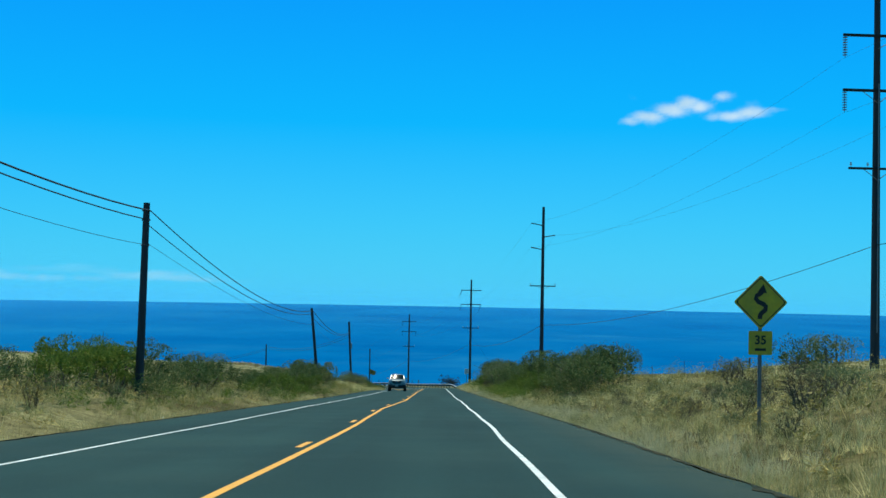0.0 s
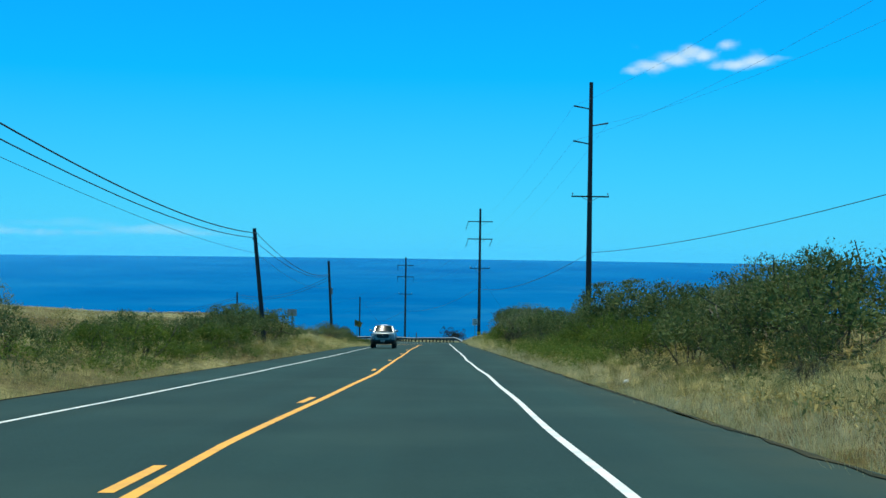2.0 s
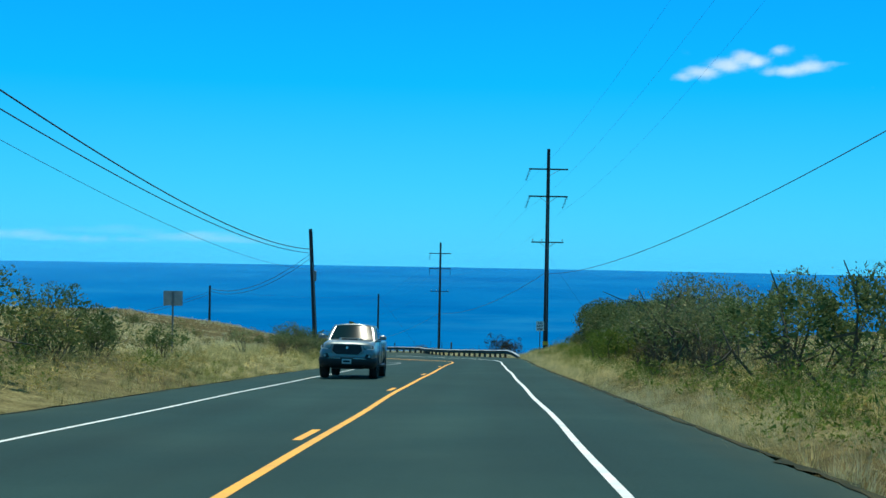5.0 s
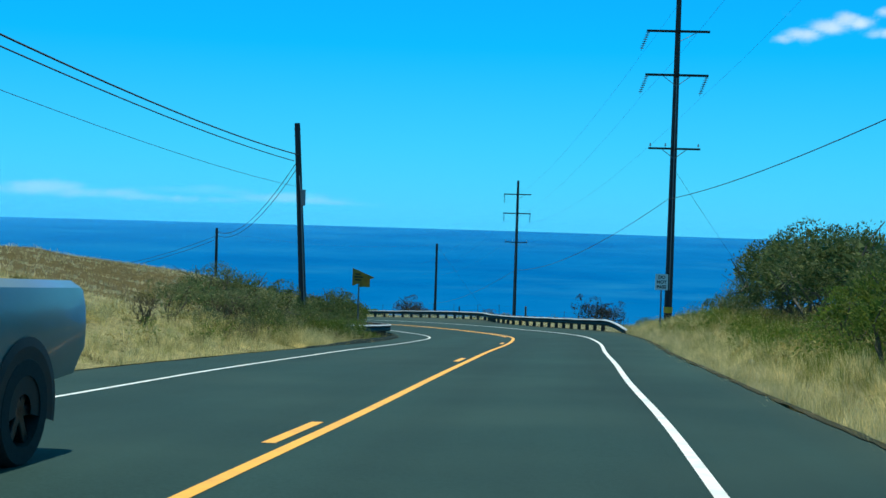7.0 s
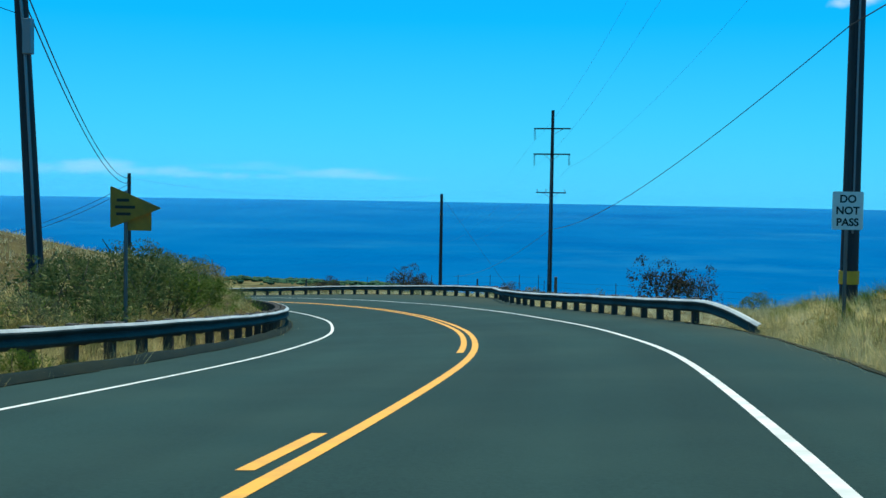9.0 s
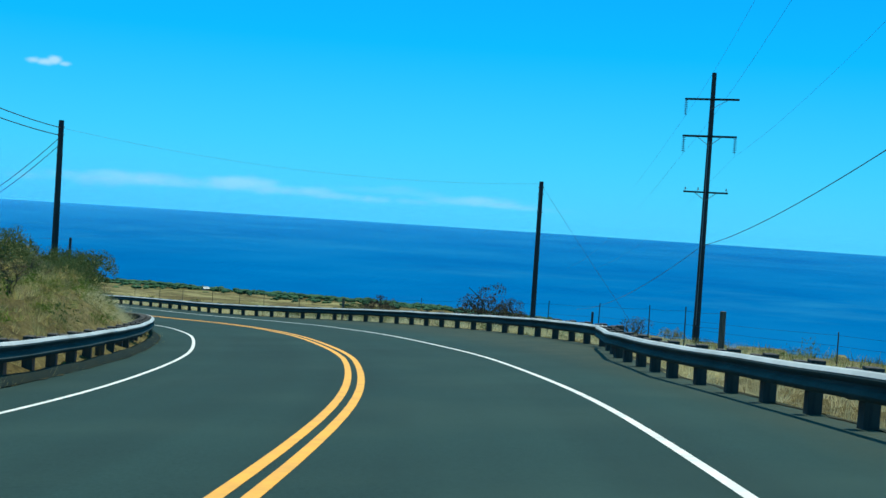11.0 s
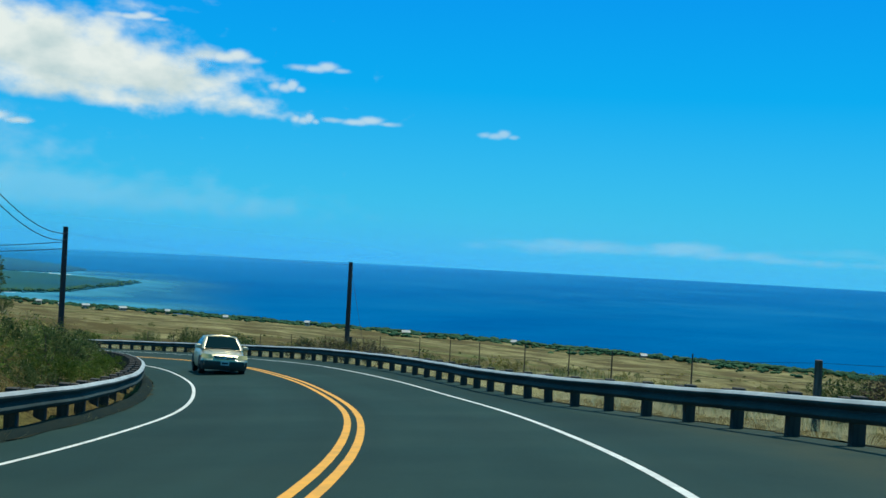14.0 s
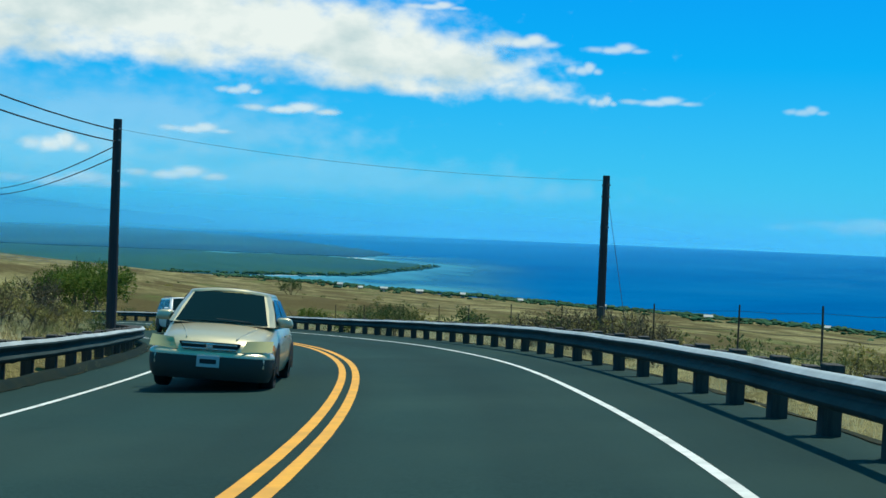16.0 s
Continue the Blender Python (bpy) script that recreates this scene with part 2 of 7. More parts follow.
def tube(bm, pts, radii, sides=8, cap=True):
    """A round bar along the points, with a radius at each of them."""
    pts = [Vector(p) for p in pts]
    if isinstance(radii, (int, float)):
        radii = [radii] * len(pts)
    rings = []
    for i, p in enumerate(pts):
        way = (pts[min(i + 1, len(pts) - 1)] - pts[max(i - 1, 0)]).normalized()
        a = way.orthogonal() if abs(way.z) > 0.95 else way.cross(Vector((0, 0, 1)))
        a.normalize()
        b = way.cross(a)
        rings.append([bm.verts.new(p + (a * math.cos(k * math.tau / sides) + b * math.sin(k * math.tau / sides)) * radii[i]) for k in range(sides)])
    for q, r in zip(rings, rings[1:]):
        for k in range(sides):
            bm.faces.new((q[k], q[(k + 1) % sides], r[(k + 1) % sides], r[k]))
    if cap:
        bm.faces.new(rings[0][::-1])
        bm.faces.new(rings[-1])
    return bm


def sheet(bm, rows):
    """A surface through rows of points."""
    vs = [[bm.verts.new(p) for p in row] for row in rows]
    for a, b in zip(vs, vs[1:]):
        for i in range(len(a) - 1):
            bm.faces.new((a[i], a[i + 1], b[i + 1], b[i]))
    return vs


# ---- the road's line: stations every metre along the yellow line ----
STATION = np.arange(-70.0, 420.0, 1.0)
BEND = np.interp(STATION, [-70, 120, 150, 162, 174, 186, 198, 210, 222, 234, 246, 258, 270, 285, 300, 315, 330, 420],
                 [-0.011, 0.106, -0.282, -0.655, 3.148, 7.939, 8.365, 6.835, 7.684, 7.522, 7.137, 8.545, 9.316, 7.418, 8.159, 8.815, 9.214, 9.19]) / 1000
HEADING = -0.0036 + np.cumsum(BEND)
LINE_X = -2.59 + np.cumsum(-np.sin(HEADING))
LINE_Y = -70 + np.cumsum(np.cos(HEADING))
LINE_Z = np.interp(STATION, [-70, 0, 46, 93, 139, 157, 181, 205, 220, 243, 273, 300, 330, 420],
                   [5.294, -0.029, -3.494, -7.081, -10.503, -11.846, -13.786, -15.851, -17.054, -18.835, -21.378, -23.177, -25.611, -32.418])
LINE_Z = np.convolve(np.pad(LINE_Z, 8, mode="reflect", reflect_type="odd"), np.ones(17) / 17, mode="valid")
BANK = np.tan(np.radians(np.interp(STATION, [-70, 110, 150, 175, 195, 215, 235, 260, 285, 310, 420], [0.154, 0.314, 0.955, 2.434, 2.84, 2.798, 2.618, 2.462, 2.093, 2.066, 2.158])))
LANE_KNOTS = [-70, 0, 25, 50, 75, 100, 125, 150, 175, 200, 225, 250, 275, 300, 330, 420]
EDGE_RIGHT = np.interp(STATION, [-70, 30, 60, 110, 142, 165, 180, 194, 203, 213, 219, 226, 232, 245, 254, 260, 266, 271, 277, 290, 420],
                       [5.85, 6.1, 5.85, 5.6, 5.3, 5.05, 5.4, 6.2, 6.15, 6.05, 6.15, 7.2, 8.4, 8.45, 7.8, 7.1, 6.15, 5.35, 5.05, 5.3, 5.4])
EDGE_LEFT = -np.interp(STATION, [-70, 20, 60, 100, 140, 165, 178, 190, 205, 220, 240, 420], [5.7, 5.6, 5.4, 5.45, 5.6, 5.2, 5.05, 5.1, 4.95, 4.85, 4.6, 4.65])


def on_road(s, d, up=0.0):
    """The place s metres along the road and d metres to the right of its yellow line."""
    f = np.interp(s, STATION, HEADING)
    return Vector((float(np.interp(s, STATION, LINE_X) + d * math.cos(f)), float(np.interp(s, STATION, LINE_Y) + d * math.sin(f)),
                   float(np.interp(s, STATION, LINE_Z) + d * np.interp(s, STATION, BANK) + up)))


def heading(s):
    return float(np.interp(s, STATION, HEADING))


def locate(x, y):
    """Station and offset of many places at once."""
    x, y = np.atleast_1d(np.asarray(x, float)), np.atleast_1d(np.asarray(y, float))
    s, d = np.empty(len(x)), np.empty(len(x))
    for i in range(0, len(x), 4000):
        gx, gy = x[i:i + 4000], y[i:i + 4000]
        j = ((gx[:, None] - LINE_X) ** 2 + (gy[:, None] - LINE_Y) ** 2).argmin(1)
        dx, dy, f = gx - LINE_X[j], gy - LINE_Y[j], HEADING[j]
        s[i:i + 4000] = STATION[j] - dx * np.sin(f) + dy * np.cos(f)
        d[i:i + 4000] = dx * np.cos(f) + dy * np.sin(f)
    return s, d


def smooth_step(v, a, b):
    t = np.clip((v - a) / (b - a), 0, 1)
    return t * t * (3 - 2 * t)


SEA_LEVEL = -78.0
HUB = (-30.0, 250.0)
SHORE_AZ = [-180, -110, -60, -30, 0, 10, 18, 24, 29, 34, 40, 45, 48, 52, 55, 58.5, 62, 75, 110, 180]
SHORE_R = [6000, 560, 560, 570, 660, 735, 778, 800, 838, 886, 938, 995, 1040, 1090, 1165, 1225, 1380, 2000, 4000, 6000]



def rolling(x, y, size, seed):
    """Cheap smooth unevenness of about -1 to 1."""
    k = math.tau / size
    return (np.sin(k * (x * 0.83 + y * 0.41) + seed) + np.sin(k * 1.7 * (-x * 0.52 + y * 0.77) + 2.1 * seed)
            + np.sin(k * 2.9 * (x * 0.31 - y * 0.9) + 3.7 * seed)) / 3


def ground_height(x, y):
    x, y = np.atleast_1d(np.asarray(x, float)), np.atleast_1d(np.asarray(y, float))
    s, d = locate(x, y)
    sc = np.clip(s, -70, 419)
    base = np.interp(sc, STATION, LINE_Z) - 0.077 * (s - sc)
    flat = base + np.clip(d, -14, 14) * np.interp(sc, STATION, BANK)
    er, el = np.interp(sc, STATION, EDGE_RIGHT), -np.interp(sc, STATION, EDGE_LEFT)
    # right hand: a low bank along the straight, falling ground outside the bend
    r = d - er
    bank_r = np.interp(r, [0, 1.5, 4, 14, 40, 80, 200], [0, 0.12, 0.55, 1.1, 2.2, 1.0, -16])
    fall_r = np.interp(r, [0, 1.2, 3, 8, 22, 60, 200], [-0.05, -0.12, -0.2, -0.5, -1.6, -6.5, -26])
    w = smooth_step(s, 188, 205)
    bank_r = bank_r + np.interp(r, [4, 14, 40, 80, 200], [0, 0.35, 1.6, 2.6, 0]) * (1 - smooth_step(s, 105, 150))
    bank_r = bank_r + np.interp(r, [3, 8, 40, 90], [0, 0.4, 0.4, 0]) * (1 - smooth_step(s, 80, 110))
    bank_r = bank_r + np.interp(r, [0.5, 2.5, 8, 20], [0, 0.4, 0.4, 0]) * smooth_step(s, 165, 180)
    right = bank_r * (1 - w) + fall_r * w
    # left hand: a low bank, then the cut side of the hill inside the bend
    q = -d - el
    bank_l = np.interp(q, [0, 1.5, 4, 20, 50, 90, 220], [0, 0.12, 0.6, 1.8, 2.9, 1.5, -14])
    bank_l = bank_l + np.interp(q, [3, 9, 20, 45, 90], [0, 0.6, 1.6, 1.5, 0]) * (smooth_step(s, 138, 172) * 0.6 + 0.4 * smooth_step(s, 60, 100))
    hill = np.interp(q, [0, 0.8, 3, 7, 20, 50, 140], [0, 0.2, 1.7, 2.9, 4.2, 4.5, -4])
    low = np.interp(q, [0, 0.8, 3, 7, 20, 60, 140], [0, 0.15, 0.9, 1.3, 1.8, 2.0, -3])
    w1, w2 = smooth_step(s, 185, 225), smooth_step(s, 262, 300)
    bank_l = bank_l + np.interp(q, [5, 12, 26, 60, 100], [0, 0.15, 0.35, 0.3, 0]) * smooth_step(s, 165, 195)
    left = bank_l * (1 - w1) + (hill * (1 - w2) + low * w2) * w1
    left = left + np.interp(q, [5, 11, 30, 70], [0, 0.9, 0.9, 0]) * smooth_step(s, 186, 204) * (1 - smooth_step(s, 212, 236))
    near = flat + np.where(d > 0, np.where(r > 0, right, 0), np.where(q > 0, left, 0))
    off = np.maximum(np.maximum(r, q), 0)
    near = near + rolling(x, y, 9, 1.3) * 0.16 * smooth_step(off, 1, 6) + rolling(x, y, 38, 4.1) * 0.5 * smooth_step(off, 8, 30)
    near = near - 0.26 * (1 - smooth_step(off, 0.8, 2.2))
    # the wide slope down to the shore
    ox, oy = x - HUB[0], y - HUB[1]
    reach, az = np.hypot(ox, oy), np.degrees(np.arctan2(-ox, oy))
    shore = np.interp(az, SHORE_AZ,
                      SHORE_R)
    shore = shore * (1 + 0.012 * np.sin(az * 1.9) + 0.008 * np.sin(az * 4.3 + 1))
    part_out = reach / shore
    wide = SEA_LEVEL + 59 * np.maximum(1 - part_out, 0) ** 1.4 - 14 * np.maximum(part_out - 1, 0) ** 0.5
    wide = wide + (rolling(x, y, 120, 2.2) * 1.8 + rolling(x, y, 47, 0.4) * 0.6) * smooth_step(reach, 60, 200) * smooth_step(1 - part_out, 0.0, 0.12)
    uphill = -0.0765 * y + 2.0 + rolling(x, y, 150, 1.0) * 2
    behind = smooth_step(np.abs(az), 95, 150)
    wide = wide * (1 - behind) + uphill * behind
    far = smooth_step(off, 35, 130)
    return near * (1 - far) + wide * far


def ground_at(x, y):
    return float(ground_height(x, y)[0])


def stretch_grid(lo, hi, step, limit):
    """Lines at even steps from lo to hi and ever wider apart beyond."""
    mid = list(np.arange(lo, hi + step / 2, step))
    out, gap, up, down = [], step, mid[-1], mid[0]
    ups, downs = [], []
    while up < limit or down > -limit:
        gap *= 1.13
        up, down = up + gap, down - gap
        ups.append(up)
        downs.append(down)
    return np.array(downs[::-1] + mid + ups)


def quick_mesh(name, verts, faces, mats, smooth=True):
    """A mesh from arrays; faces all have the same number of corners."""
    me = bpy.data.meshes.new(name)
    verts, faces = np.asarray(verts, np.float32), np.asarray(faces, np.int32)
    me.vertices.add(len(verts))
    me.vertices.foreach_set("co", verts.ravel())
    n, k = faces.shape
    me.loops.add(n * k)
    me.loops.foreach_set("vertex_index", faces.ravel())
    me.polygons.add(n)
    me.polygons.foreach_set("loop_start", np.arange(0, n * k, k, dtype=np.int32))
    me.polygons.foreach_set("use_smooth", np.full(n, smooth))
    for m in mats:
        me.materials.append(m)
    me.update(calc_edges=True)
    return me


# ---- ground and sea ----
gx, gy = stretch_grid(-115, 45, 1.6, 4700), stretch_grid(-30, 345, 1.9, 4700)
mx, my = np.meshgrid(gx, gy)
gz = ground_height(mx.ravel(), my.ravel())
nx, ny = len(gx), len(gy)
idx = np.arange(nx * ny).reshape(ny, nx)
quads = np.stack([idx[:-1, :-1].ravel(), idx[:-1, 1:].ravel(), idx[1:, 1:].ravel(), idx[1:, :-1].ravel()], 1)
ground = new("ground", quick_mesh("ground", np.stack([mx.ravel(), my.ravel(), gz], 1), quads, [GROUND]))
tagged(ground, "dry straw-coloured hillside falling to the coast", "ground", kind="structure")

bm = bmesh.new()
rings = []
for r in (60, 150, 320, 600, 1000, 1600, 2400, 3400, 4850):
    rings.append([(-10 + r * math.cos(k * math.tau / 180), 140 + r * math.sin(k * math.tau / 180), SEA_LEVEL) for k in range(181)])
sheet(bm, rings)
bmesh.ops.remove_doubles(bm, verts=bm.verts, dist=0.01)
water = link_mesh("water", bm, SEA)
tagged(water, "calm deep blue open sea reaching the horizon", "sea", kind="structure")

# ---- pavement and its painted lines ----
bm = bmesh.new()
rows, lanes = [], []
for k, s in enumerate(STATION):
    lo, hi = EDGE_LEFT[k] + 0.12 * math.sin(s * 0.9) * math.sin(s * 0.37), EDGE_RIGHT[k] + 0.12 * math.sin(s * 0.8 + 1) * math.sin(s * 0.31)
    row = [on_road(s, lo - 0.05, -0.25), on_road(s, lo, -0.01)]
    row += [on_road(s, lo + (hi - lo) * u) for u in (0.05, 0.2, 0.35, 0.5, 0.65, 0.8, 0.95)]
    row += [on_road(s, hi, -0.01), on_road(s, hi + 0.05, -0.25)]
    rows.append(row)
    lanes += [(lo - 0.05, s, 0), (lo, s, 0)] + [(lo + (hi - lo) * u, s, 0) for u in (0.05, 0.2, 0.35, 0.5, 0.65, 0.8, 0.95)] + [(hi, s, 0), (hi + 0.05, s, 0)]
sheet(bm, rows)
road = link_mesh("road", bm, ASPHALT, True)
road.data.attributes.new("lane_place", 'FLOAT_VECTOR', 'POINT').data.foreach_set("vector", np.array(lanes, np.float32).ravel())
tagged(road, "two-lane asphalt road with paved shoulders", "road", kind="structure")


def stripe(name, pieces, wide, mat, label, wobble=0.03):
    bm = bmesh.new()
    for s0, s1, offset in pieces:
        n = max(2, int((s1 - s0) / 1.5) + 1)
        rows = []
        for s in np.linspace(s0, s1, n):
            d = offset(s) if callable(offset) else offset
            d += wobble * (math.sin(s * 0.45) * 0.6 + math.sin(s * 0.17 + 2))
            rows.append([on_road(s, d - wide / 2, 0.004), on_road(s, d + wide / 2, 0.004)])
        sheet(bm, rows)
    ob = link_mesh(name, bm, mat)
    return tagged(ob, label, "road marking", kind="structure")


def lane_line(values):
    """The offset of a painted line at any station, from its offsets at the knots."""
    return lambda s: float(np.interp(s, LANE_KNOTS, values))


MIDDLE = lane_line([0.037, 0.026, 0.114, -0.096, 0.195, 0.115, 0.123, 0.287, 0.268, 0.174, 0.35, 0.146, 0.211, 0.209, 0.201, 0.196])
SEAWARD = lane_line([3.627, 3.636, 3.603, 3.567, 3.475, 3.407, 3.462, 3.397, 3.361, 3.419, 3.522, 3.328, 3.215, 3.364, 3.369, 3.377])
UPHILL = lane_line([-3.454, -3.447, -3.421, -3.441, -3.476, -3.513, -3.524, -3.497, -3.449, -3.472, -3.524, -3.458, -3.354, -3.444, -3.475, -3.48])
stripe("yellow_line_solid", [(-40, 410, MIDDLE)], 0.12, YELLOW, "solid yellow no-passing line along the road's middle", 0.02)
stripe("yellow_line_curve", [(186, 410, lambda s: MIDDLE(s) - 0.225)], 0.12, YELLOW, "second solid yellow line through the bend", 0.02)
stripe("yellow_dashes", [(a, a + 1.9, lambda s: MIDDLE(s) - 0.23) for a in (-5, 8.0, 20.6, 33.6, 46.0, 58.0, 77.0, 92.0, 109.0, 125.0, 140.3, 156.3, 172.2)], 0.12, YELLOW, "short yellow dashes beside the solid line", 0.02)
stripe("white_line_right", [(-40, 410, SEAWARD)], 0.1, WHITE, "white edge line on the seaward side", 0.03)
stripe("white_line_left", [(-40, 410, UPHILL)], 0.09, WHITE, "white edge line on the uphill side", 0.03)

KERB = grained("kerb_asphalt", (0.006, 0.014, 0.014), (0.012, 0.024, 0.022), 18, 0.95, 0, 0.4, None, (0.016, 0.024, 0.018), 1.2, 0.1)
# crumbling dirt between the pavement and the grass
DIRT = grained("dark_verge_dirt", (0.014, 0.020, 0.013), (0.040, 0.042, 0.024), 14, 0.95, 0, 0.6, None, (0.055, 0.050, 0.026), 0.9, 0.1)
for side, edge, name in ((1, EDGE_RIGHT, "seaward"), (-1, EDGE_LEFT, "uphill")):
    bm = bmesh.new()
    rows = []
    for s in np.arange(-20, 345, 0.4):
        e = float(np.interp(s, STATION, edge))
        jag = 0.10 * noise.noise((s * 0.8, side * 9.0, 0)) + 0.10 * noise.noise((s * 2.7, side * 5.0, 3))
        a = on_road(s, e - side * (0.07 + 1.2 * jag), 0.004)
        mid = on_road(s, e + side * 0.06, -0.01)
        b = on_road(s, e + side * (0.5 + 2 * jag + (0.35 if side < 0 and s > 178 else 0)))
        b.z = max(ground_at(b.x, b.y) + 0.03, mid.z - 0.16)
        rows.append([a, mid, b][::side])
    sheet(bm, rows)
    tagged(link_mesh("verge_dirt", bm, DIRT, True), f"dark crumbling dirt along the {name} pavement edge", "verge", kind="structure")
# rolled asphalt kerb along the inside of the bend
bm = bmesh.new()
rows = []
for s in np.arange(166, 330, 0.7):
    e = float(np.interp(s, STATION, EDGE_LEFT))
    h = 0.13 * float(smooth_step(np.float64(s), 166, 176)) + 0.012 * math.sin(s * 1.7)
    rows.append([on_road(s, e + x, z * h - (0.02 if z == 0 else 0)) for x, z in ((-0.34, 0.0), (-0.25, 0.8), (-0.15, 1.0), (-0.06, 0.85), (0.06, 0.0))])
sheet(bm, rows)
tagged(link_mesh("kerb", bm, KERB, True), "low rolled black asphalt kerb under the guardrail", "kerb", kind="structure")
# ---- guardrails ----
W_PROFILE = [(0.0, -0.155), (0.028, -0.145), (0.075, -0.105), (0.083, -0.085), (0.06, -0.045), (0.012, -0.02), (0.006, 0.0),
             (0.012, 0.02), (0.06, 0.045), (0.083, 0.085), (0.075, 0.105), (0.028, 0.145), (0.0, 0.155)]


def post_mesh():
    bm = bmesh.new()
    box(bm, -0.09, 0.09, -0.1, 0.1, -0.45, 0.665, 0.012)
    me = bpy.data.meshes.new("post")
    bm.to_mesh(me)
    bm.free()
    me.materials.append(POST_WOOD)
    return me


def block_mesh():
    bm = bmesh.new()
    box(bm, -0.07, 0.07, -0.09, 0.09, -0.17, 0.17, 0.01)
    me = bpy.data.meshes.new("spacer_block")
    bm.to_mesh(me)
    bm.free()
    me.materials.append(POST_WOOD)
    return me


POST, BLOCK = post_mesh(), block_mesh()


def guardrail(label, line, side, spacing=1.75, top=0.64, flare=0, buried=0.0):
    """line: (station, offset) knots of the beam. side: +1 where the road lies to the left of it."""
    rail = thing("guardrail", label, "guardrail", "guardrails along the bend")
    ss, dd = [k[0] for k in line], [k[1] for k in line]
    centre = top - 0.155
    # beams of 3.8 m that overlap by a hand's width
    length = 3.81
    for i, a in enumerate(np.arange(ss[0], ss[-1] - 0.5, length)):
        bm = bmesh.new()
        b = min(a + length + 0.12, ss[-1])
        rows, back = [], []
        for s in np.linspace(a, b, 6):
            d = float(np.interp(s, ss, dd)) + (0.004 if i % 2 else 0)
            drop = 0.5 * (1 - (s - ss[0]) / buried) ** 1.5 if s < ss[0] + buried else 0.0
            sag = 0.005 * math.sin(s * 1.3) + 0.006 * math.sin(s * 0.4)
            if s > ss[-1] - 1.2 and flare:
                d += 0.25 * ((s - ss[-1] + 1.2) / 1.2) ** 2 * side
            rows.append([on_road(s, d - side * (0.05 + x), centre + z + sag - drop) for x, z in W_PROFILE])
            back.append([on_road(s, d - side * (0.044 + x), centre + z + sag - drop) for x, z in W_PROFILE])
        sheet(bm, rows)
        sheet(bm, [r[::-1] for r in back])
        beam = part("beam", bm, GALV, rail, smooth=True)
        # this strip carries the sunlit top of the beam in its colour
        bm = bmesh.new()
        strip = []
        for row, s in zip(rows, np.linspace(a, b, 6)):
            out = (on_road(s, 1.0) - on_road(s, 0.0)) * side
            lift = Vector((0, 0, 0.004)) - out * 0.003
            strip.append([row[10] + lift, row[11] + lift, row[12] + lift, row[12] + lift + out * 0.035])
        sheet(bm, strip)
        part("beam_edge", bm, SUNLIT_GALV, beam, "galvanised edge coloured as if sunlit")
    for s in np.arange(ss[0] + 0.4, ss[-1] - 0.2, spacing):
        d = float(np.interp(s, ss, dd))
        turn = heading(s) + 0.03 * math.sin(s * 5.1)
        foot = on_road(s, d + side * 0.27)
        if s < ss[0] + buried:
            continue
        shared("post", POST, rail, Matrix.Translation(foot) @ Matrix.Rotation(turn, 4, 'Z') @ Matrix.Rotation(0.02 * math.sin(s * 3.3), 4, 'Y'))
        shared("spacer_block", BLOCK, rail, Matrix.Translation(on_road(s, d + side * 0.08, centre)) @ Matrix.Rotation(turn, 4, 'Z'))
    return rail


guardrail("galvanised steel guardrail on dark wooden posts beside the grassy bank",
          [(192, 6.45), (198, 5.95), (206, 5.72), (213, 5.64), (219, 5.67), (225, 6.35), (231, 7.78)], 1, flare=1, buried=4.5)
guardrail("long galvanised steel guardrail on dark wooden posts round the bend",
          [(229.5, 7.84), (236, 8.18), (245, 7.93), (254, 7.30), (260, 6.61), (266, 5.61), (271, 4.77), (277, 4.48), (290, 4.70), (320, 4.77), (350, 4.81), (400, 4.83)], 1)
guardrail("galvanised steel guardrail below the cut hillside",
          [(177.4, -6.2), (185, -6.00), (195, -5.54), (205, -5.12), (220, -5.07), (235, -4.95), (250, -4.75), (265, -4.77), (280, -4.95), (300, -4.82), (330, -4.85), (400, -4.87)], -1)


# ---- power poles ----
def crossarm(parent, x0, x1, z, thick=0.1, y=-0.16):
    bm = bmesh.new()
    box(bm, x0, x1, y - 0.045, y + 0.045, z - thick / 2, z + thick / 2, 0.01)
    return part("crossarm", bm, ARM_WOOD, parent)


def brace(parent, x, z0, z1, y=-0.16):
    bm = bmesh.new()
    tube(bm, [(0, y, z0), (x, y, z1)], 0.018, 5)
    part("brace", bm, STEEL, parent)


def hung_insulator(parent, x, z, length=1.25, lean=0.0, y=-0.16):
    bm = bmesh.new()
    n = 8
    tube(bm, [(x, y, z), (x + lean * length, y, z - length)], 0.012, 5)
    for k in range(n):
        u = (k + 0.6) / n * 0.92
        a = Vector((x + lean * length * u, y, z - length * u))
        tube(bm, [a + Vector((0, 0, 0.03)), a + Vector((0, 0, 0.012)), a - Vector((0, 0, 0.008))], [0.03, 0.105, 0.11], 8)
    part("hanging_insulator", bm, INSULATOR, parent, "string of dark porcelain discs")


def pin_insulator(parent, x, z, y=-0.16):
    bm = bmesh.new()
    tube(bm, [(x, y, z), (x, y, z + 0.1)], 0.012, 5)
    tube(bm, [(x, y, z + 0.08), (x, y, z + 0.13), (x, y, z + 0.16), (x, y, z + 0.21)], [0.05, 0.055, 0.035, 0.04], 8)
    part("pin_insulator", bm, PALE_INSULATOR, parent, "pale porcelain pin insulator")


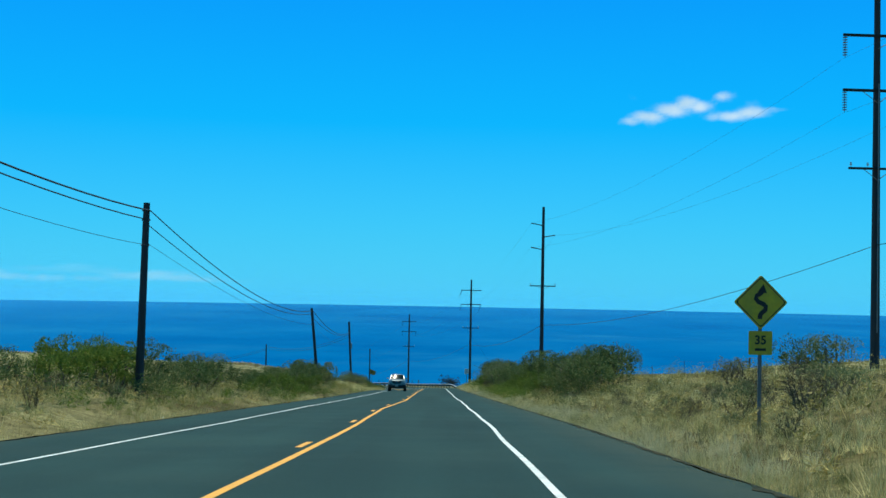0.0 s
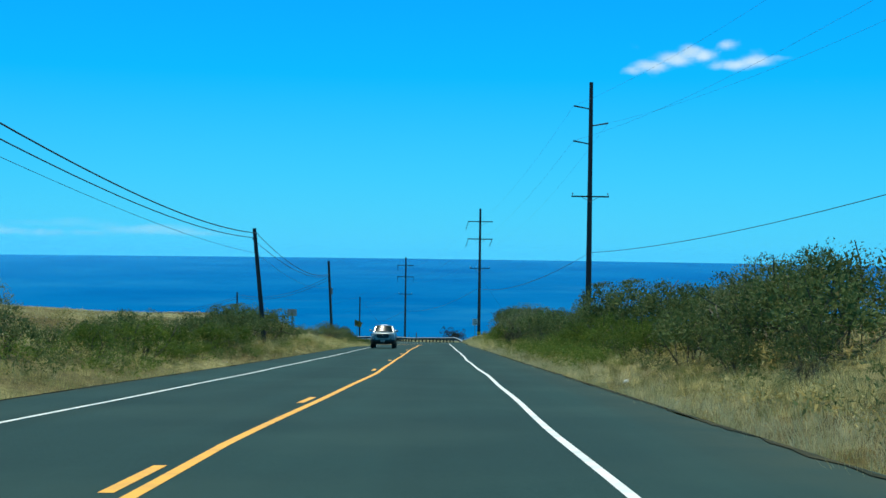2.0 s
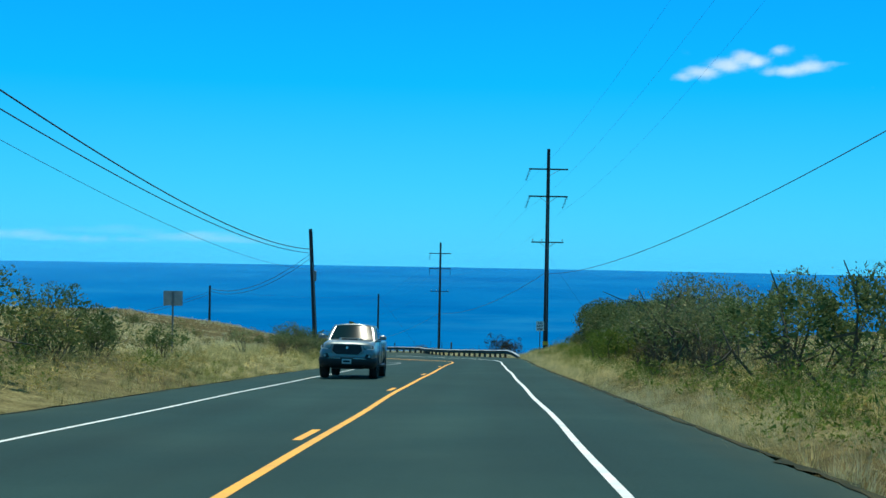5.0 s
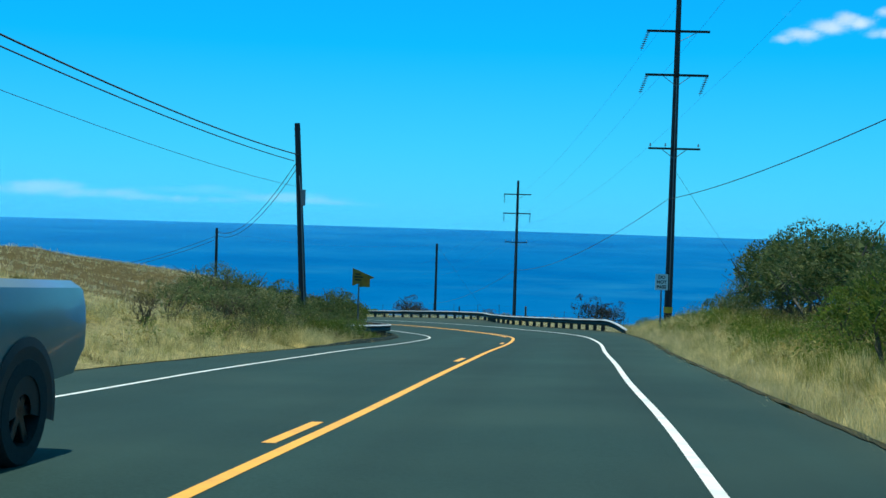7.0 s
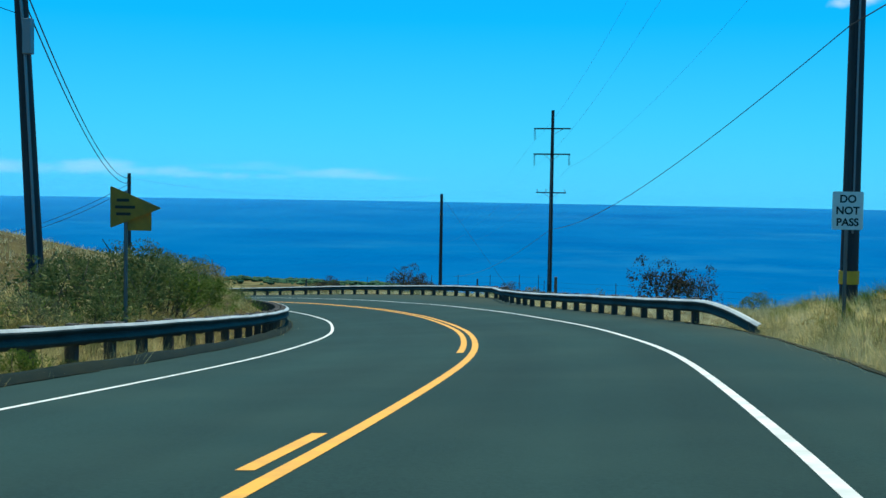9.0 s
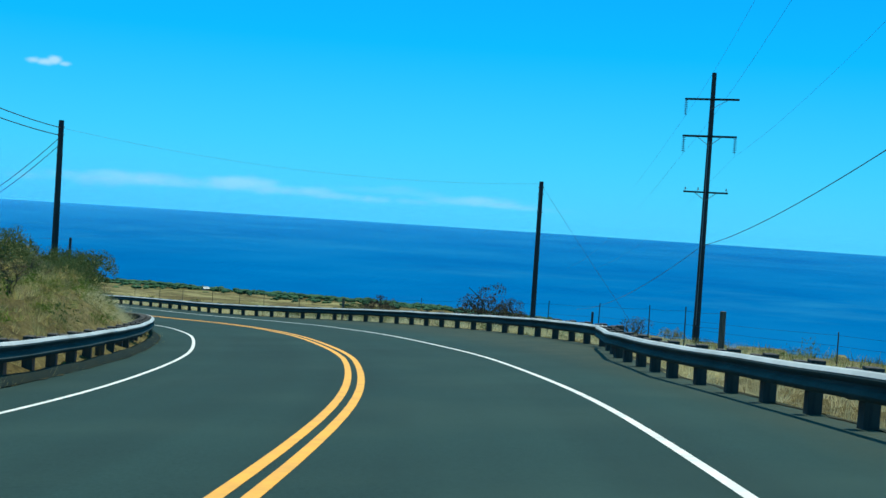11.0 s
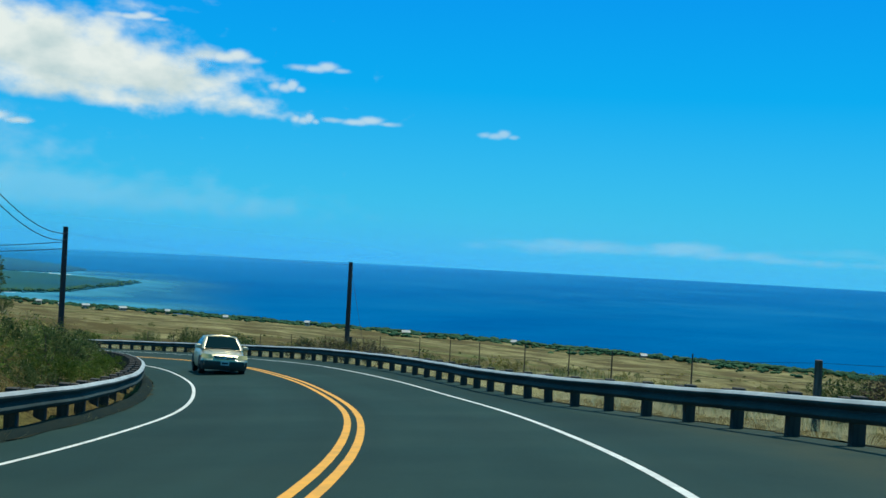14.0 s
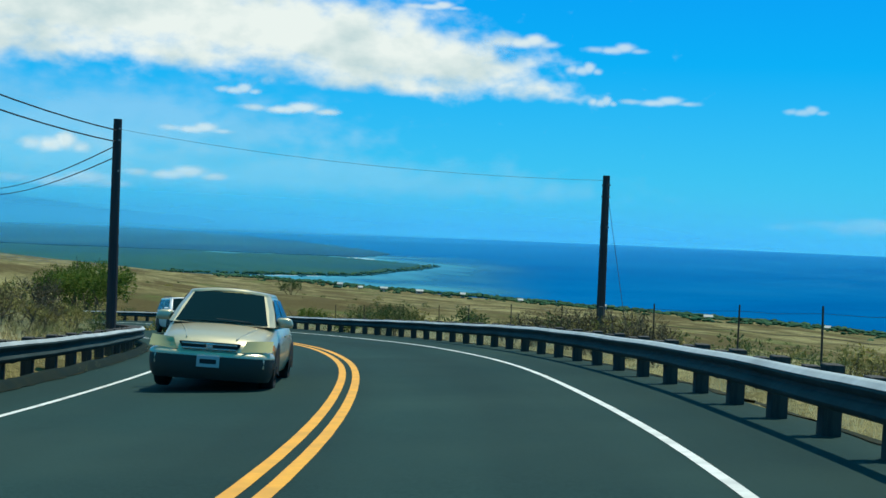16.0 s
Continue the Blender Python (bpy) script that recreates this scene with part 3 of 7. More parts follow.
def pole_shaft(parent, height, r0, r1, deep=1.5, lean=(0, 0)):
    bm = bmesh.new()
    n = 9
    pts, rad = [], []
    for k in range(n):
        u = k / (n - 1)
        z = -deep + (height + deep) * u
        pts.append((lean[0] * max(z, 0), lean[1] * max(z, 0), z))
        rad.append(r0 + (r1 - r0) * u)
    tube(bm, pts, rad, 12)
    return part("shaft", bm, POLE_WOOD, parent, smooth=False)


def tall_pole(x, y, top, low, mid, high, turn, label, base=None):
    """A transmission pole with three crossarms; heights are in the world."""
    z0 = ground_at(x, y) if base is None else base
    p = thing("utility_pole", label, "utility pole", "power line on the seaward side", at=pose(x, y, z0, 0, 0, turn))
    pole_shaft(p, top - z0, 0.21, 0.13)
    crossarm(p, -1.3, 1.3, low - z0)
    for sgn in (-1, 1):
        brace(p, sgn * 0.62, low - z0 - 0.5, low - z0 - 0.04)
        pin_insulator(p, sgn * 1.2, low - z0 + 0.05)
        brace(p, sgn * 0.7, mid - z0 - 0.55, mid - z0 - 0.04)
        hung_insulator(p, sgn * 1.5, mid - z0 - 0.05, 0.95, -0.35 if 100 < y < 240 else 0.0)
    pin_insulator(p, -0.45, low - z0 + 0.05)
    crossarm(p, -1.58, 1.58, mid - z0, 0.12)
    crossarm(p, -1.58, 1.58, high - z0, 0.12)
    brace(p, 0.95, high - z0 - 0.55, high - z0 - 0.04)
    hung_insulator(p, -1.5, high - z0 - 0.05, 0.95, -0.35 if 100 < y < 240 else 0.0)
    bm = bmesh.new()
    box(bm, -0.02, 0.02, -0.24, -0.2, 1.6, top - z0 - 4, 0.004)
    part("ground_wire_cover", bm, STEEL, p)
    return p


tall_pole(18.8, 54.0, 14.4, 6.7, 10.1, 12.5, 4, "tall dark wooden transmission pole with three crossarms behind scrub")
bank_pole = tall_pole(4.6, 195.3, 2.4, -5.15, -1.45, 0.75, 3, "tall dark wooden transmission pole with three crossarms on the bank")
tall_pole(-7.0, 271.9, -4.94, -11.9, -8.65, -6.5, -10, "tall dark wooden transmission pole with three crossarms below the bend")

bm = bmesh.new()
tube(bm, [(0, 0, 0.45), (0, 0, 0.75)], 0.225, 14)
part("marker_band", bm, YELLOW, bank_pole, "faded yellow marker band")

R2X, R2Y = 9.95, 123.4
z0 = ground_at(R2X, R2Y)
p = thing("utility_pole", "tall dark wooden pole with staggered davit arms above thick bushes", "utility pole", "power line on the seaward side", at=pose(R2X, R2Y, z0, 0, 0, 4))
pole_shaft(p, 9.34 - z0, 0.22, 0.13)
crossarm(p, -1.3, 1.3, 1.49 - z0)
for sgn in (-1, 1):
    brace(p, sgn * 0.6, 1.49 - z0 - 0.35, 1.49 - z0 - 0.04)
    pin_insulator(p, sgn * 1.22, 1.49 - z0 + 0.05)
for sgn, z in ((-1, 7.6), (1, 6.45), (-1, 5.2)):
    bm = bmesh.new()
    tube(bm, [(0, 0, z - z0 - 0.12), (sgn * 0.5, 0, z - z0 - 0.02), (sgn * 1.2, 0, z - z0 + 0.1)], [0.05, 0.045, 0.06], 8)
    part("davit_arm", bm, INSULATOR, p, "dark ribbed standoff insulator arm")


def plain_pole(x, y, top, base, label, lean=(0, 0), r0=0.17, r1=0.12, fittings=True):
    """lean: metres sideways per metre of height, right and ahead; x, y is the place of the top."""
    h = top - base
    p = thing("utility_pole", label, "utility pole", "wire line on the uphill side", at=pose(x - lean[0] * h, y - lean[1] * h, base))
    pole_shaft(p, h, r0, r1, 1.5, lean)
    if fittings:
        for dz in (0.3, 0.65, 1.6):
            bm = bmesh.new()
            box(bm, lean[0] * (h - dz) - 0.16, lean[0] * (h - dz) + 0.16, -0.03, 0.03, h - dz - 0.03, h - dz + 0.03, 0.006)
            part("bracket", bm, STEEL, p)
    return p


plain_pole(-11.15, 46.7, 4.19, ground_at(-11.1, 46.7) - 0.1, "dark wooden telephone pole rising out of bushes", (0.017, 0))
plain_pole(-12.45, 119.35, -1.02, ground_at(-11.9, 119.35) - 0.1, "dark leaning wooden telephone pole among dry scrub", (-0.1, 0))
mid_pole = plain_pole(-14.31, 193.0, -4.44, ground_at(-13.9, 193) - 0.1, "dark wooden telephone pole with a conduit down its side", (-0.058, 0), 0.2, 0.14)
bm = bmesh.new()
tube(bm, [(0.12, -0.2, 0.0), (-0.14, -0.2, 4.5), (-0.25, -0.19, 6.4), (-0.36, -0.17, 7.4)], 0.035, 6)
part("conduit", bm, STEEL, mid_pole)
bm = bmesh.new()
box(bm, -0.22, -0.02, -0.34, -0.14, 5.9, 6.7, 0.02)
part("junction_box", bm, STEEL, mid_pole, "dark junction box high on the pole")
plain_pole(-34.8, 248.5, -10.93, ground_at(-34.8, 248.5) - 0.1, "dark wooden telephone pole on the grassy hillside")
plain_pole(-14.9, 262.1, -12.09, ground_at(-14.9, 262.1) - 0.1, "bare dark wooden pole beyond the guardrail", r0=0.15, r1=0.11)
plain_pole(-62.65, 295.0, -18.45, ground_at(-62.6, 295.0) - 0.1, "bare dark wooden pole beyond the far guardrail", r0=0.15, r1=0.11)
plain_pole(-122.3, 308.2, -22.7, ground_at(-122.3, 308.2) - 0.1, "thin dark wooden pole beside green trees beyond the bend", r0=0.12, r1=0.09)
plain_pole(-72.4, 283.4, -17.33, ground_at(-72.4, 283.4) - 0.1, "dark wooden telephone pole on the inner side of the bend", r0=0.17, r1=0.13)


# ---- wires ----
def cable(a, b, sag, radius, label, name="overhead_wire"):
    bm = bmesh.new()
    a, b = Vector(a), Vector(b)
    pts = [a.lerp(b, u) - Vector((0, 0, sag * 4 * u * (1 - u))) for u in np.linspace(0, 1, 25)]
    tube(bm, pts, radius, 4)
    return tagged(link_mesh(name, bm, WIRE), label, "overhead wire", "overhead wires")


THICK, THIN = "thick dark cable strung between wooden poles", "thin dark wire strung between poles"
L0, L1, L2, L3, L5, L6 = (-9.9, -26, 10.4), (-11.15, 46.7, 4.19), (-12.45, 119.35, -1.02), (-14.31, 193.0, -4.44), (-34.8, 248.5, -10.93), (-72.4, 283.4, -17.33)


def below(p, dz, dx=0.0):
    return (p[0] + dx, p[1], p[2] - dz)


for a, b, d0, d1, sags in ((L0, L1, 0.3, 0.3, (1.8, 1.57, 1.5)), (L1, L2, 0.3, 0.3, (1.2, 1.1, 0.7)), (L2, L3, 0.3, 1.6, (1.1, 0.92, 0.9))):
    cable(below(a, d0, 0.15), below(b, d1, 0.15), sags[0], 0.028, THICK)
    cable(below(a, d0 + 0.38, -0.12), below(b, d1 + 0.3, -0.12), sags[1], 0.022, THICK)
    cable(below(a, 1.55, 0.1), below(b, 1.6 + (d1 > 1) * 1.6, 0.1), sags[2], 0.009, THIN)
for dz in (0.0, 0.35):
    cable(below(L3, 2.0 + dz), below(L5, 0.35 + dz), 1.3, 0.02, THICK)
    cable(below(L5, 0.75 + dz), below(L6, 0.35 + dz), 1.6, 0.02, THICK)
    cable(below(L6, 0.8 + dz), (-130, 300, -18.9 - dz), 0.6, 0.02, THICK)
cable(below(L5, 0.35), (-14.9, 262.1, -12.2), 0.7, 0.004, THIN)
cable(below(L6, 0.3), (-62.65, 295.0, -18.6), 0.3, 0.005, THIN)
cable((-14.9, 262.1, -12.25), (-9.2, 258.6, -19.0), 0.05, 0.008, "thin guy wire from a pole down to the ground", "guy_wire")
cable((-62.65, 295.0, -18.6), (-58.6, 291.5, -22.8), 0.05, 0.008, "thin guy wire from a pole down to the ground", "guy_wire")
cable((4.6, 195.3, -6.1), (9.5, 195.4, -13.0), 0.05, 0.007, "thin guy wire from a pole down to the ground", "guy_wire")
# the power line: phase wires and one lower cable
PH = {"r0": (27.5, -18, 17.5), "r1": (18.8, 54, 0), "r2": (R2X, R2Y, 0), "r3": (4.4, 195.3, 0), "r4": (-7.0, 271.9, 0), "r5": (-26, 350, 0)}
phase = {"a": (18.2, 11.5, 7.7, -0.3, -7.5, -18), "b": (15.6, 9.1, 5.3, -2.5, -9.7, -20), "c": (15.8, 9.1, 6.55, -2.5, -9.7, -20)}
for k, zs in phase.items():
    side = 1.5 if k == "c" else -1.5
    names = list(PH)
    for i in range(5):
        a, b = PH[names[i]], PH[names[i + 1]]
        sa, sb = (side * (0.8 if n == "r2" else 1) for n in (names[i], names[i + 1]))
        cable((a[0] + sa, a[1], zs[i]), (b[0] + sb, b[1], zs[i + 1]), 1.2, 0.005, "thin high-voltage conductor on the transmission line", "power_wire")
low = (9.4, 3.4, -2.36, -7.7, -15.0, -25)
for i in range(5):
    a, b = PH[list(PH)[i]], PH[list(PH)[i + 1]]
    cable((a[0], a[1] - 0.2, low[i]), (b[0], b[1] - 0.2, low[i + 1]), 1.0, 0.016, "dark communication cable low on the transmission poles")
# ---- road signs ----
SIGN_YELLOW = grained("sign_yellow", (0.62, 0.40, 0.02), (0.5, 0.32, 0.015), 8, 0.45, 0, 0, None, (0.42, 0.28, 0.03), 2.0)
SIGN_BLACK = material("sign_black", (0.01, 0.01, 0.012), 0.5)
SIGN_WHITE = grained("sign_white", (0.72, 0.74, 0.74), (0.62, 0.64, 0.64), 8, 0.45)
SIGN_BACK = grained("bare_aluminium", (0.24, 0.25, 0.25), (0.32, 0.33, 0.33), 5, 0.5, 0.5)
SIGN_GREEN = grained("sign_green", (0.008, 0.05, 0.03), (0.012, 0.065, 0.04), 6, 0.5)
# pennant yellow darkened to amber, as the sun stands behind the sign
SIGN_AMBER = grained("shaded_sign_amber", (0.44, 0.20, 0.014), (0.34, 0.155, 0.012), 7, 0.55, 0, 0, None, (0.26, 0.13, 0.014), 2.0)


def plate(bm, outline, thick=0.006, y=0.0):
    """A flat plate with the outline in x, z, facing -y."""
    a = [bm.verts.new((x, y, z)) for x, z in outline]
    b = [bm.verts.new((x, y + thick, z)) for x, z in outline]
    bm.faces.new(a)
    bm.faces.new(b[::-1])
    for i in range(len(a)):
        bm.faces.new((a[i], b[i], b[(i + 1) % len(a)], a[(i + 1) % len(a)]))
    bmesh.ops.recalc_face_normals(bm, faces=bm.faces)
    return bm


def rounded(outline, r, n=4):
    """The outline with its corners rounded."""
    out, k = [], len(outline)
    for i in range(k):
        p, a, b = Vector(outline[i]), Vector(outline[i - 1]), Vector(outline[(i + 1) % k])
        u, v = (a - p).normalized() * r, (b - p).normalized() * r
        for j in range(n + 1):
            t = j / n
            q = (p + u) * (1 - t) ** 2 + p * 2 * t * (1 - t) + (p + v) * t ** 2
            out.append((q.x, q.y))
    return out


def rect(w, h, x=0, z=0):
    return [(x - w / 2, z - h / 2), (x + w / 2, z - h / 2), (x + w / 2, z + h / 2), (x - w / 2, z + h / 2)]


def sign_post(parent, height, y=0.03):
    bm = bmesh.new()
    # a U channel of steel
    prof = [(-0.035, 0.0), (-0.035, 0.025), (-0.015, 0.025), (-0.012, 0.006), (0.012, 0.006), (0.015, 0.025), (0.035, 0.025), (0.035, 0.0)]
    sheet(bm, [[(x, y + q, z) for x, q in prof] for z in (-0.5, height * 0.5, height)])
    part("post", bm, STEEL, parent)


def lettering(parent, text, size, x, z, mat, y=-0.003):
    cu = bpy.data.curves.new("lettering", 'FONT')
    cu.body, cu.size, cu.align_x, cu.align_y, cu.extrude, cu.offset = text, size, 'CENTER', 'CENTER', 0.001, 0.006
    tmp = bpy.data.objects.new("lettering_source", cu)
    scene.collection.objects.link(tmp)
    me = bpy.data.meshes.new_from_object(tmp.evaluated_get(bpy.context.evaluated_depsgraph_get()))
    bpy.data.objects.remove(tmp)
    me.materials.append(mat)
    ob = shared("lettering", me, parent, Matrix.Translation((x, y, z)) @ Matrix.Rotation(radians(90), 4, 'X'))
    ob["label"] = "black capital letters"
    return ob


def face_sign(name, label, x, y, top, turn):
    z0 = ground_at(x, y)
    return thing(name, label, "road sign", at=pose(x, y, z0, 0, 0, turn)), top - z0


# winding road ahead, with a speed plate below
p, h = face_sign("warning_sign", "yellow diamond winding-road sign with a speed plate below", 6.28, 24.5, 1.59, 2)
sign_post(p, h - 0.1)
c = h - 0.54
bm = plate(bmesh.new(), rounded([(0, c - 0.54), (0.54, c), (0, c + 0.54), (-0.54, c)], 0.05))
board = part("diamond_board", bm, SIGN_YELLOW, p)
bm = bmesh.new()
o, i = rounded([(0, c - 0.50), (0.50, c), (0, c + 0.50), (-0.50, c)], 0.05), rounded([(0, c - 0.475), (0.475, c), (0, c + 0.475), (-0.475, c)], 0.05)
va, vb = [bm.verts.new((x, -0.003, z)) for x, z in o], [bm.verts.new((x, -0.003, z)) for x, z in i]
for k in range(len(o)):
    bm.faces.new((va[k], va[(k + 1) % len(o)], vb[(k + 1) % len(o)], vb[k]))
part("border", bm, SIGN_BLACK, board)
bm = bmesh.new()
snake = [(-0.02, -0.33), (-0.01, -0.25), (0.03, -0.2), (0.09, -0.15), (0.10, -0.08), (0.04, -0.03), (-0.05, 0.01), (-0.10, 0.07), (-0.08, 0.13), (-0.01, 0.17), (0.03, 0.22)]
rows = []
for k, (x, z) in enumerate(snake):
    a, b = snake[max(k - 1, 0)], snake[min(k + 1, len(snake) - 1)]
    way = Vector((b[0] - a[0], b[1] - a[1])).normalized() * 0.045
    rows.append([(x - way.y, -0.0035, c + z + way.x), (x + way.y, -0.0035, c + z - way.x)])
sheet(bm, rows)
tip = [bm.verts.new(q) for q in ((-0.07, -0.0035, c + 0.20), (0.12, -0.0035, c + 0.18), (0.05, -0.0035, c + 0.36))]
bm.faces.new(tip)
part("arrow", bm, SIGN_BLACK, board, "black winding arrow")
c2 = c - 0.54 - 0.26
speed = part("speed_plate", plate(bmesh.new(), rounded(rect(0.47, 0.47, 0, c2), 0.03)), SIGN_YELLOW, p)
lettering(speed, "35", 0.24, 0, c2 + 0.05, SIGN_BLACK)
bm = bmesh.new()
plate(bm, rect(0.22, 0.05, 0, c2 - 0.13), 0.001, -0.003)
part("faded_letter_bar", bm, SIGN_BLACK, speed)

# do not pass
p, h = face_sign("regulatory_sign", "white rectangular do-not-pass sign on a steel post beside a pole", 4.03, 192.3, -11.37, 6)
sign_post(p, h - 0.05)
board = part("board", plate(bmesh.new(), rounded(rect(0.62, 0.77, 0, h - 0.39), 0.04)), SIGN_WHITE, p)
for k, word in enumerate(("DO", "NOT", "PASS")):
    lettering(board, word, 0.215, 0, h - 0.16 - 0.235 * k, SIGN_BLACK)

# pennant on the left bank
p, h = face_sign("pennant_sign", "pennant-shaped yellow sign coloured dark amber for shade, above bushes on a steel post", -10.45, 190.2, -11.5, 4)
sign_post(p, h - 0.1)
board = part("pennant_board", plate(bmesh.new(), rounded([(-0.31, h - 0.86), (0.76, h - 0.44), (-0.31, h)], 0.04)), SIGN_AMBER, p)
for k, (w, z) in enumerate(((0.26, 0.29), (0.42, 0.43), (0.3, 0.57))):
    part("letter_bar", plate(bmesh.new(), rect(w, 0.06, -0.12 + w * 0.28, h - z), 0.001, -0.003), SIGN_BLACK, board)
part("back_plate", plate(bmesh.new(), rect(0.5, 0.45, 0.28, h - 0.68), 0.006, 0.05), SIGN_AMBER, p)

# the backs of two signs for the other direction, and a green one in the bushes
p, h = face_sign("sign_back", "bare grey back of a rectangular sign in dry grass", -13.0, 145.0, -7.75, 5)
sign_post(p, h - 0.05, -0.03)
part("board", plate(bmesh.new(), rounded(rect(0.78, 0.6, 0, h - 0.3), 0.03)), SIGN_BACK, p)
p, h = face_sign("guide_sign", "small dark green sign half hidden among bushes", 8.5, 149.0, -7.7, 2)
sign_post(p, h - 0.05)
part("board", plate(bmesh.new(), rounded(rect(0.95, 0.68, 0, h - 0.34), 0.03)), SIGN_GREEN, p)

# ---- vehicles ----
TYRE = grained("tyre_rubber", (0.012, 0.012, 0.013), (0.022, 0.022, 0.022), 30, 0.85)
RIM_DARK = material("dark_alloy", (0.06, 0.065, 0.07), 0.35, 0.8)
RIM_BRIGHT = material("bright_alloy", (0.5, 0.5, 0.5), 0.3, 0.9)
TRIM = material("black_plastic_trim", (0.012, 0.013, 0.014), 0.55)
CAR_GLASS = material("tinted_car_glass", (0.003, 0.007, 0.008), 0.04, 0.0, 0.35)
LAMP_GLASS = material("headlamp_lens", (0.55, 0.58, 0.6), 0.12, 0.3, 0.7)
HEADLAMP_DARK = material("smoked_headlamp", (0.09, 0.10, 0.10), 0.1, 0.2, 0.7)
LAMP_YELLOWED = material("yellowed_headlamp_lens", (0.5, 0.46, 0.22), 0.25, 0.0, 0.5)
LAMP_RED = material("red_lamp_lens", (0.25, 0.01, 0.01), 0.2)
AMBER_LENS = material("amber_lens", (0.6, 0.2, 0.02), 0.2)
PLATE_GREY = material("number_plate_grey", (0.42, 0.45, 0.45), 0.5)
SHADED_BUMPER = material("shade_dark_bumper", (0.035, 0.04, 0.036), 0.6)
CHROME = material("chrome", (0.7, 0.7, 0.7), 0.15, 1.0)


def car_paint(name, colour, metal=0.35):
    m = grained(name, colour, tuple(v * 0.92 for v in colour), 60, 0.35, metal, 0, None, tuple(v * 0.85 for v in colour), 1.2, 0.35)
    nodes_of(m)[2].inputs["Coat Weight"].default_value = 0.5
    nodes_of(m)[2].inputs["Coat Roughness"].default_value = 0.08
    return m


GREY_PAINT = car_paint("silver_grey_paint", (0.21, 0.24, 0.245), 0.4)
GOLD_PAINT = car_paint("champagne_paint", (0.66, 0.58, 0.40), 0.55)
WHITE_PAINT = car_paint("white_paint", (0.82, 0.82, 0.80), 0.0)


def loft(bm, stations):
    """A car's lower body. stations: (y, bottom, top, half width at the sill, at the belly, at the shoulder, crown)."""
    rings = []
    for y, zb, zt, ws, wm, wt, crown in stations:
        h = zt - zb
        half = [(0.0, zb), (ws * 0.8, zb), (ws, zb + 0.05), (wm, zb + 0.3 * h), (wm, zb + 0.55 * h), ((wm + wt) / 2 + 0.006, zb + 0.76 * h), (wt, zb + 0.93 * h), (wt * 0.9, zt), (wt * 0.5, zt + crown * 0.8)]
        ring = half + [(0.0, zt + crown)] + [(-x, z) for x, z in half[:0:-1]]
        rings.append([bm.verts.new((x, y, z)) for x, z in ring])
    n = len(rings[0])
    for a, b in zip(rings, rings[1:]):
        for k in range(n):
            bm.faces.new((a[k], a[(k + 1) % n], b[(k + 1) % n], b[k]))
    bm.faces.new(rings[0][::-1])
    bm.faces.new(rings[-1])
    bmesh.ops.recalc_face_normals(bm, faces=bm.faces)
    return bm


def wheel(parent, x, y, r, wide, rim_mat, spokes=6):
    side = 1 if x > 0 else -1
    hub = new("wheel")
    hub.empty_display_size = 0.1
    bm = bmesh.new()
    prof = [(r * 0.62, -wide / 2), (r * 0.9, -wide / 2), (r * 0.985, -wide * 0.38), (r, -wide * 0.2), (r, wide * 0.2), (r * 0.985, wide * 0.38), (r * 0.9, wide / 2), (r * 0.62, wide / 2)]
    n = 28
    rings = [[bm.verts.new((w, q * math.cos(k * math.tau / n), q * math.sin(k * math.tau / n))) for k in range(n)] for q, w in prof]
    for a, b in zip(rings, rings[1:] + rings[:1]):
        for k in range(n):
            bm.faces.new((a[k], b[k], b[(k + 1) % n], a[(k + 1) % n]))
    bmesh.ops.recalc_face_normals(bm, faces=bm.faces)
    tyre = link_mesh("tyre", bm, TYRE, True)
    bm = bmesh.new()
    tube(bm, [(-wide * 0.3, 0, 0), (wide * 0.3, 0, 0)], r * 0.22, 12)
    tube(bm, [(side * wide * 0.05, 0, 0), (side * wide * 0.08, 0, 0)], r * 0.6, 24)
    for k in range(spokes):
        a = k * math.tau / spokes
        box(bm, -wide * 0.06, wide * 0.06, 0, r * 0.6, -r * 0.09, r * 0.09, 0.01, Matrix.Translation((side * wide * 0.3, 0, 0)) @ Matrix.Rotation(a, 4, 'X'))
    bmesh.ops.create_cone(bm, cap_ends=False, segments=28, radius1=r * 0.63, radius2=r * 0.66, depth=wide * 0.9, matrix=Matrix.Rotation(radians(90), 4, 'Y'))
    rim = link_mesh("rim", bm, rim_mat)
    hub.parent = parent
    hub.matrix_basis = Matrix.Translation((x, y, r))
    tyre.parent = rim.parent = hub
    return hub


def arch(parent, x, y, r):
    """A black ring laid proud of the body, imitating the shaded opening round a wheel."""
    side = 1 if x > 0 else -1
    bm = bmesh.new()
    n = 20
    out, inn, deep = [], [], []
    for k in range(n + 1):
        a = radians(-12) + radians(204) * k / n
        c, s = math.cos(a), math.sin(a)
        out.append(bm.verts.new((x + side * 0.012, y + c * (r + 0.115), r + s * (r + 0.115))))
        inn.append(bm.verts.new((x + side * 0.02, y + c * (r + 0.05), r + s * (r + 0.05))))
        deep.append(bm.verts.new((x + side * 0.006, y + c * r * 0.3, r + s * r * 0.3)))
    for k in range(n):
        bm.faces.new((out[k], out[k + 1], inn[k + 1], inn[k]))
        bm.faces.new((inn[k], inn[k + 1], deep[k + 1], deep[k]))
    part("dark_arch_ring", bm, TRIM, parent)


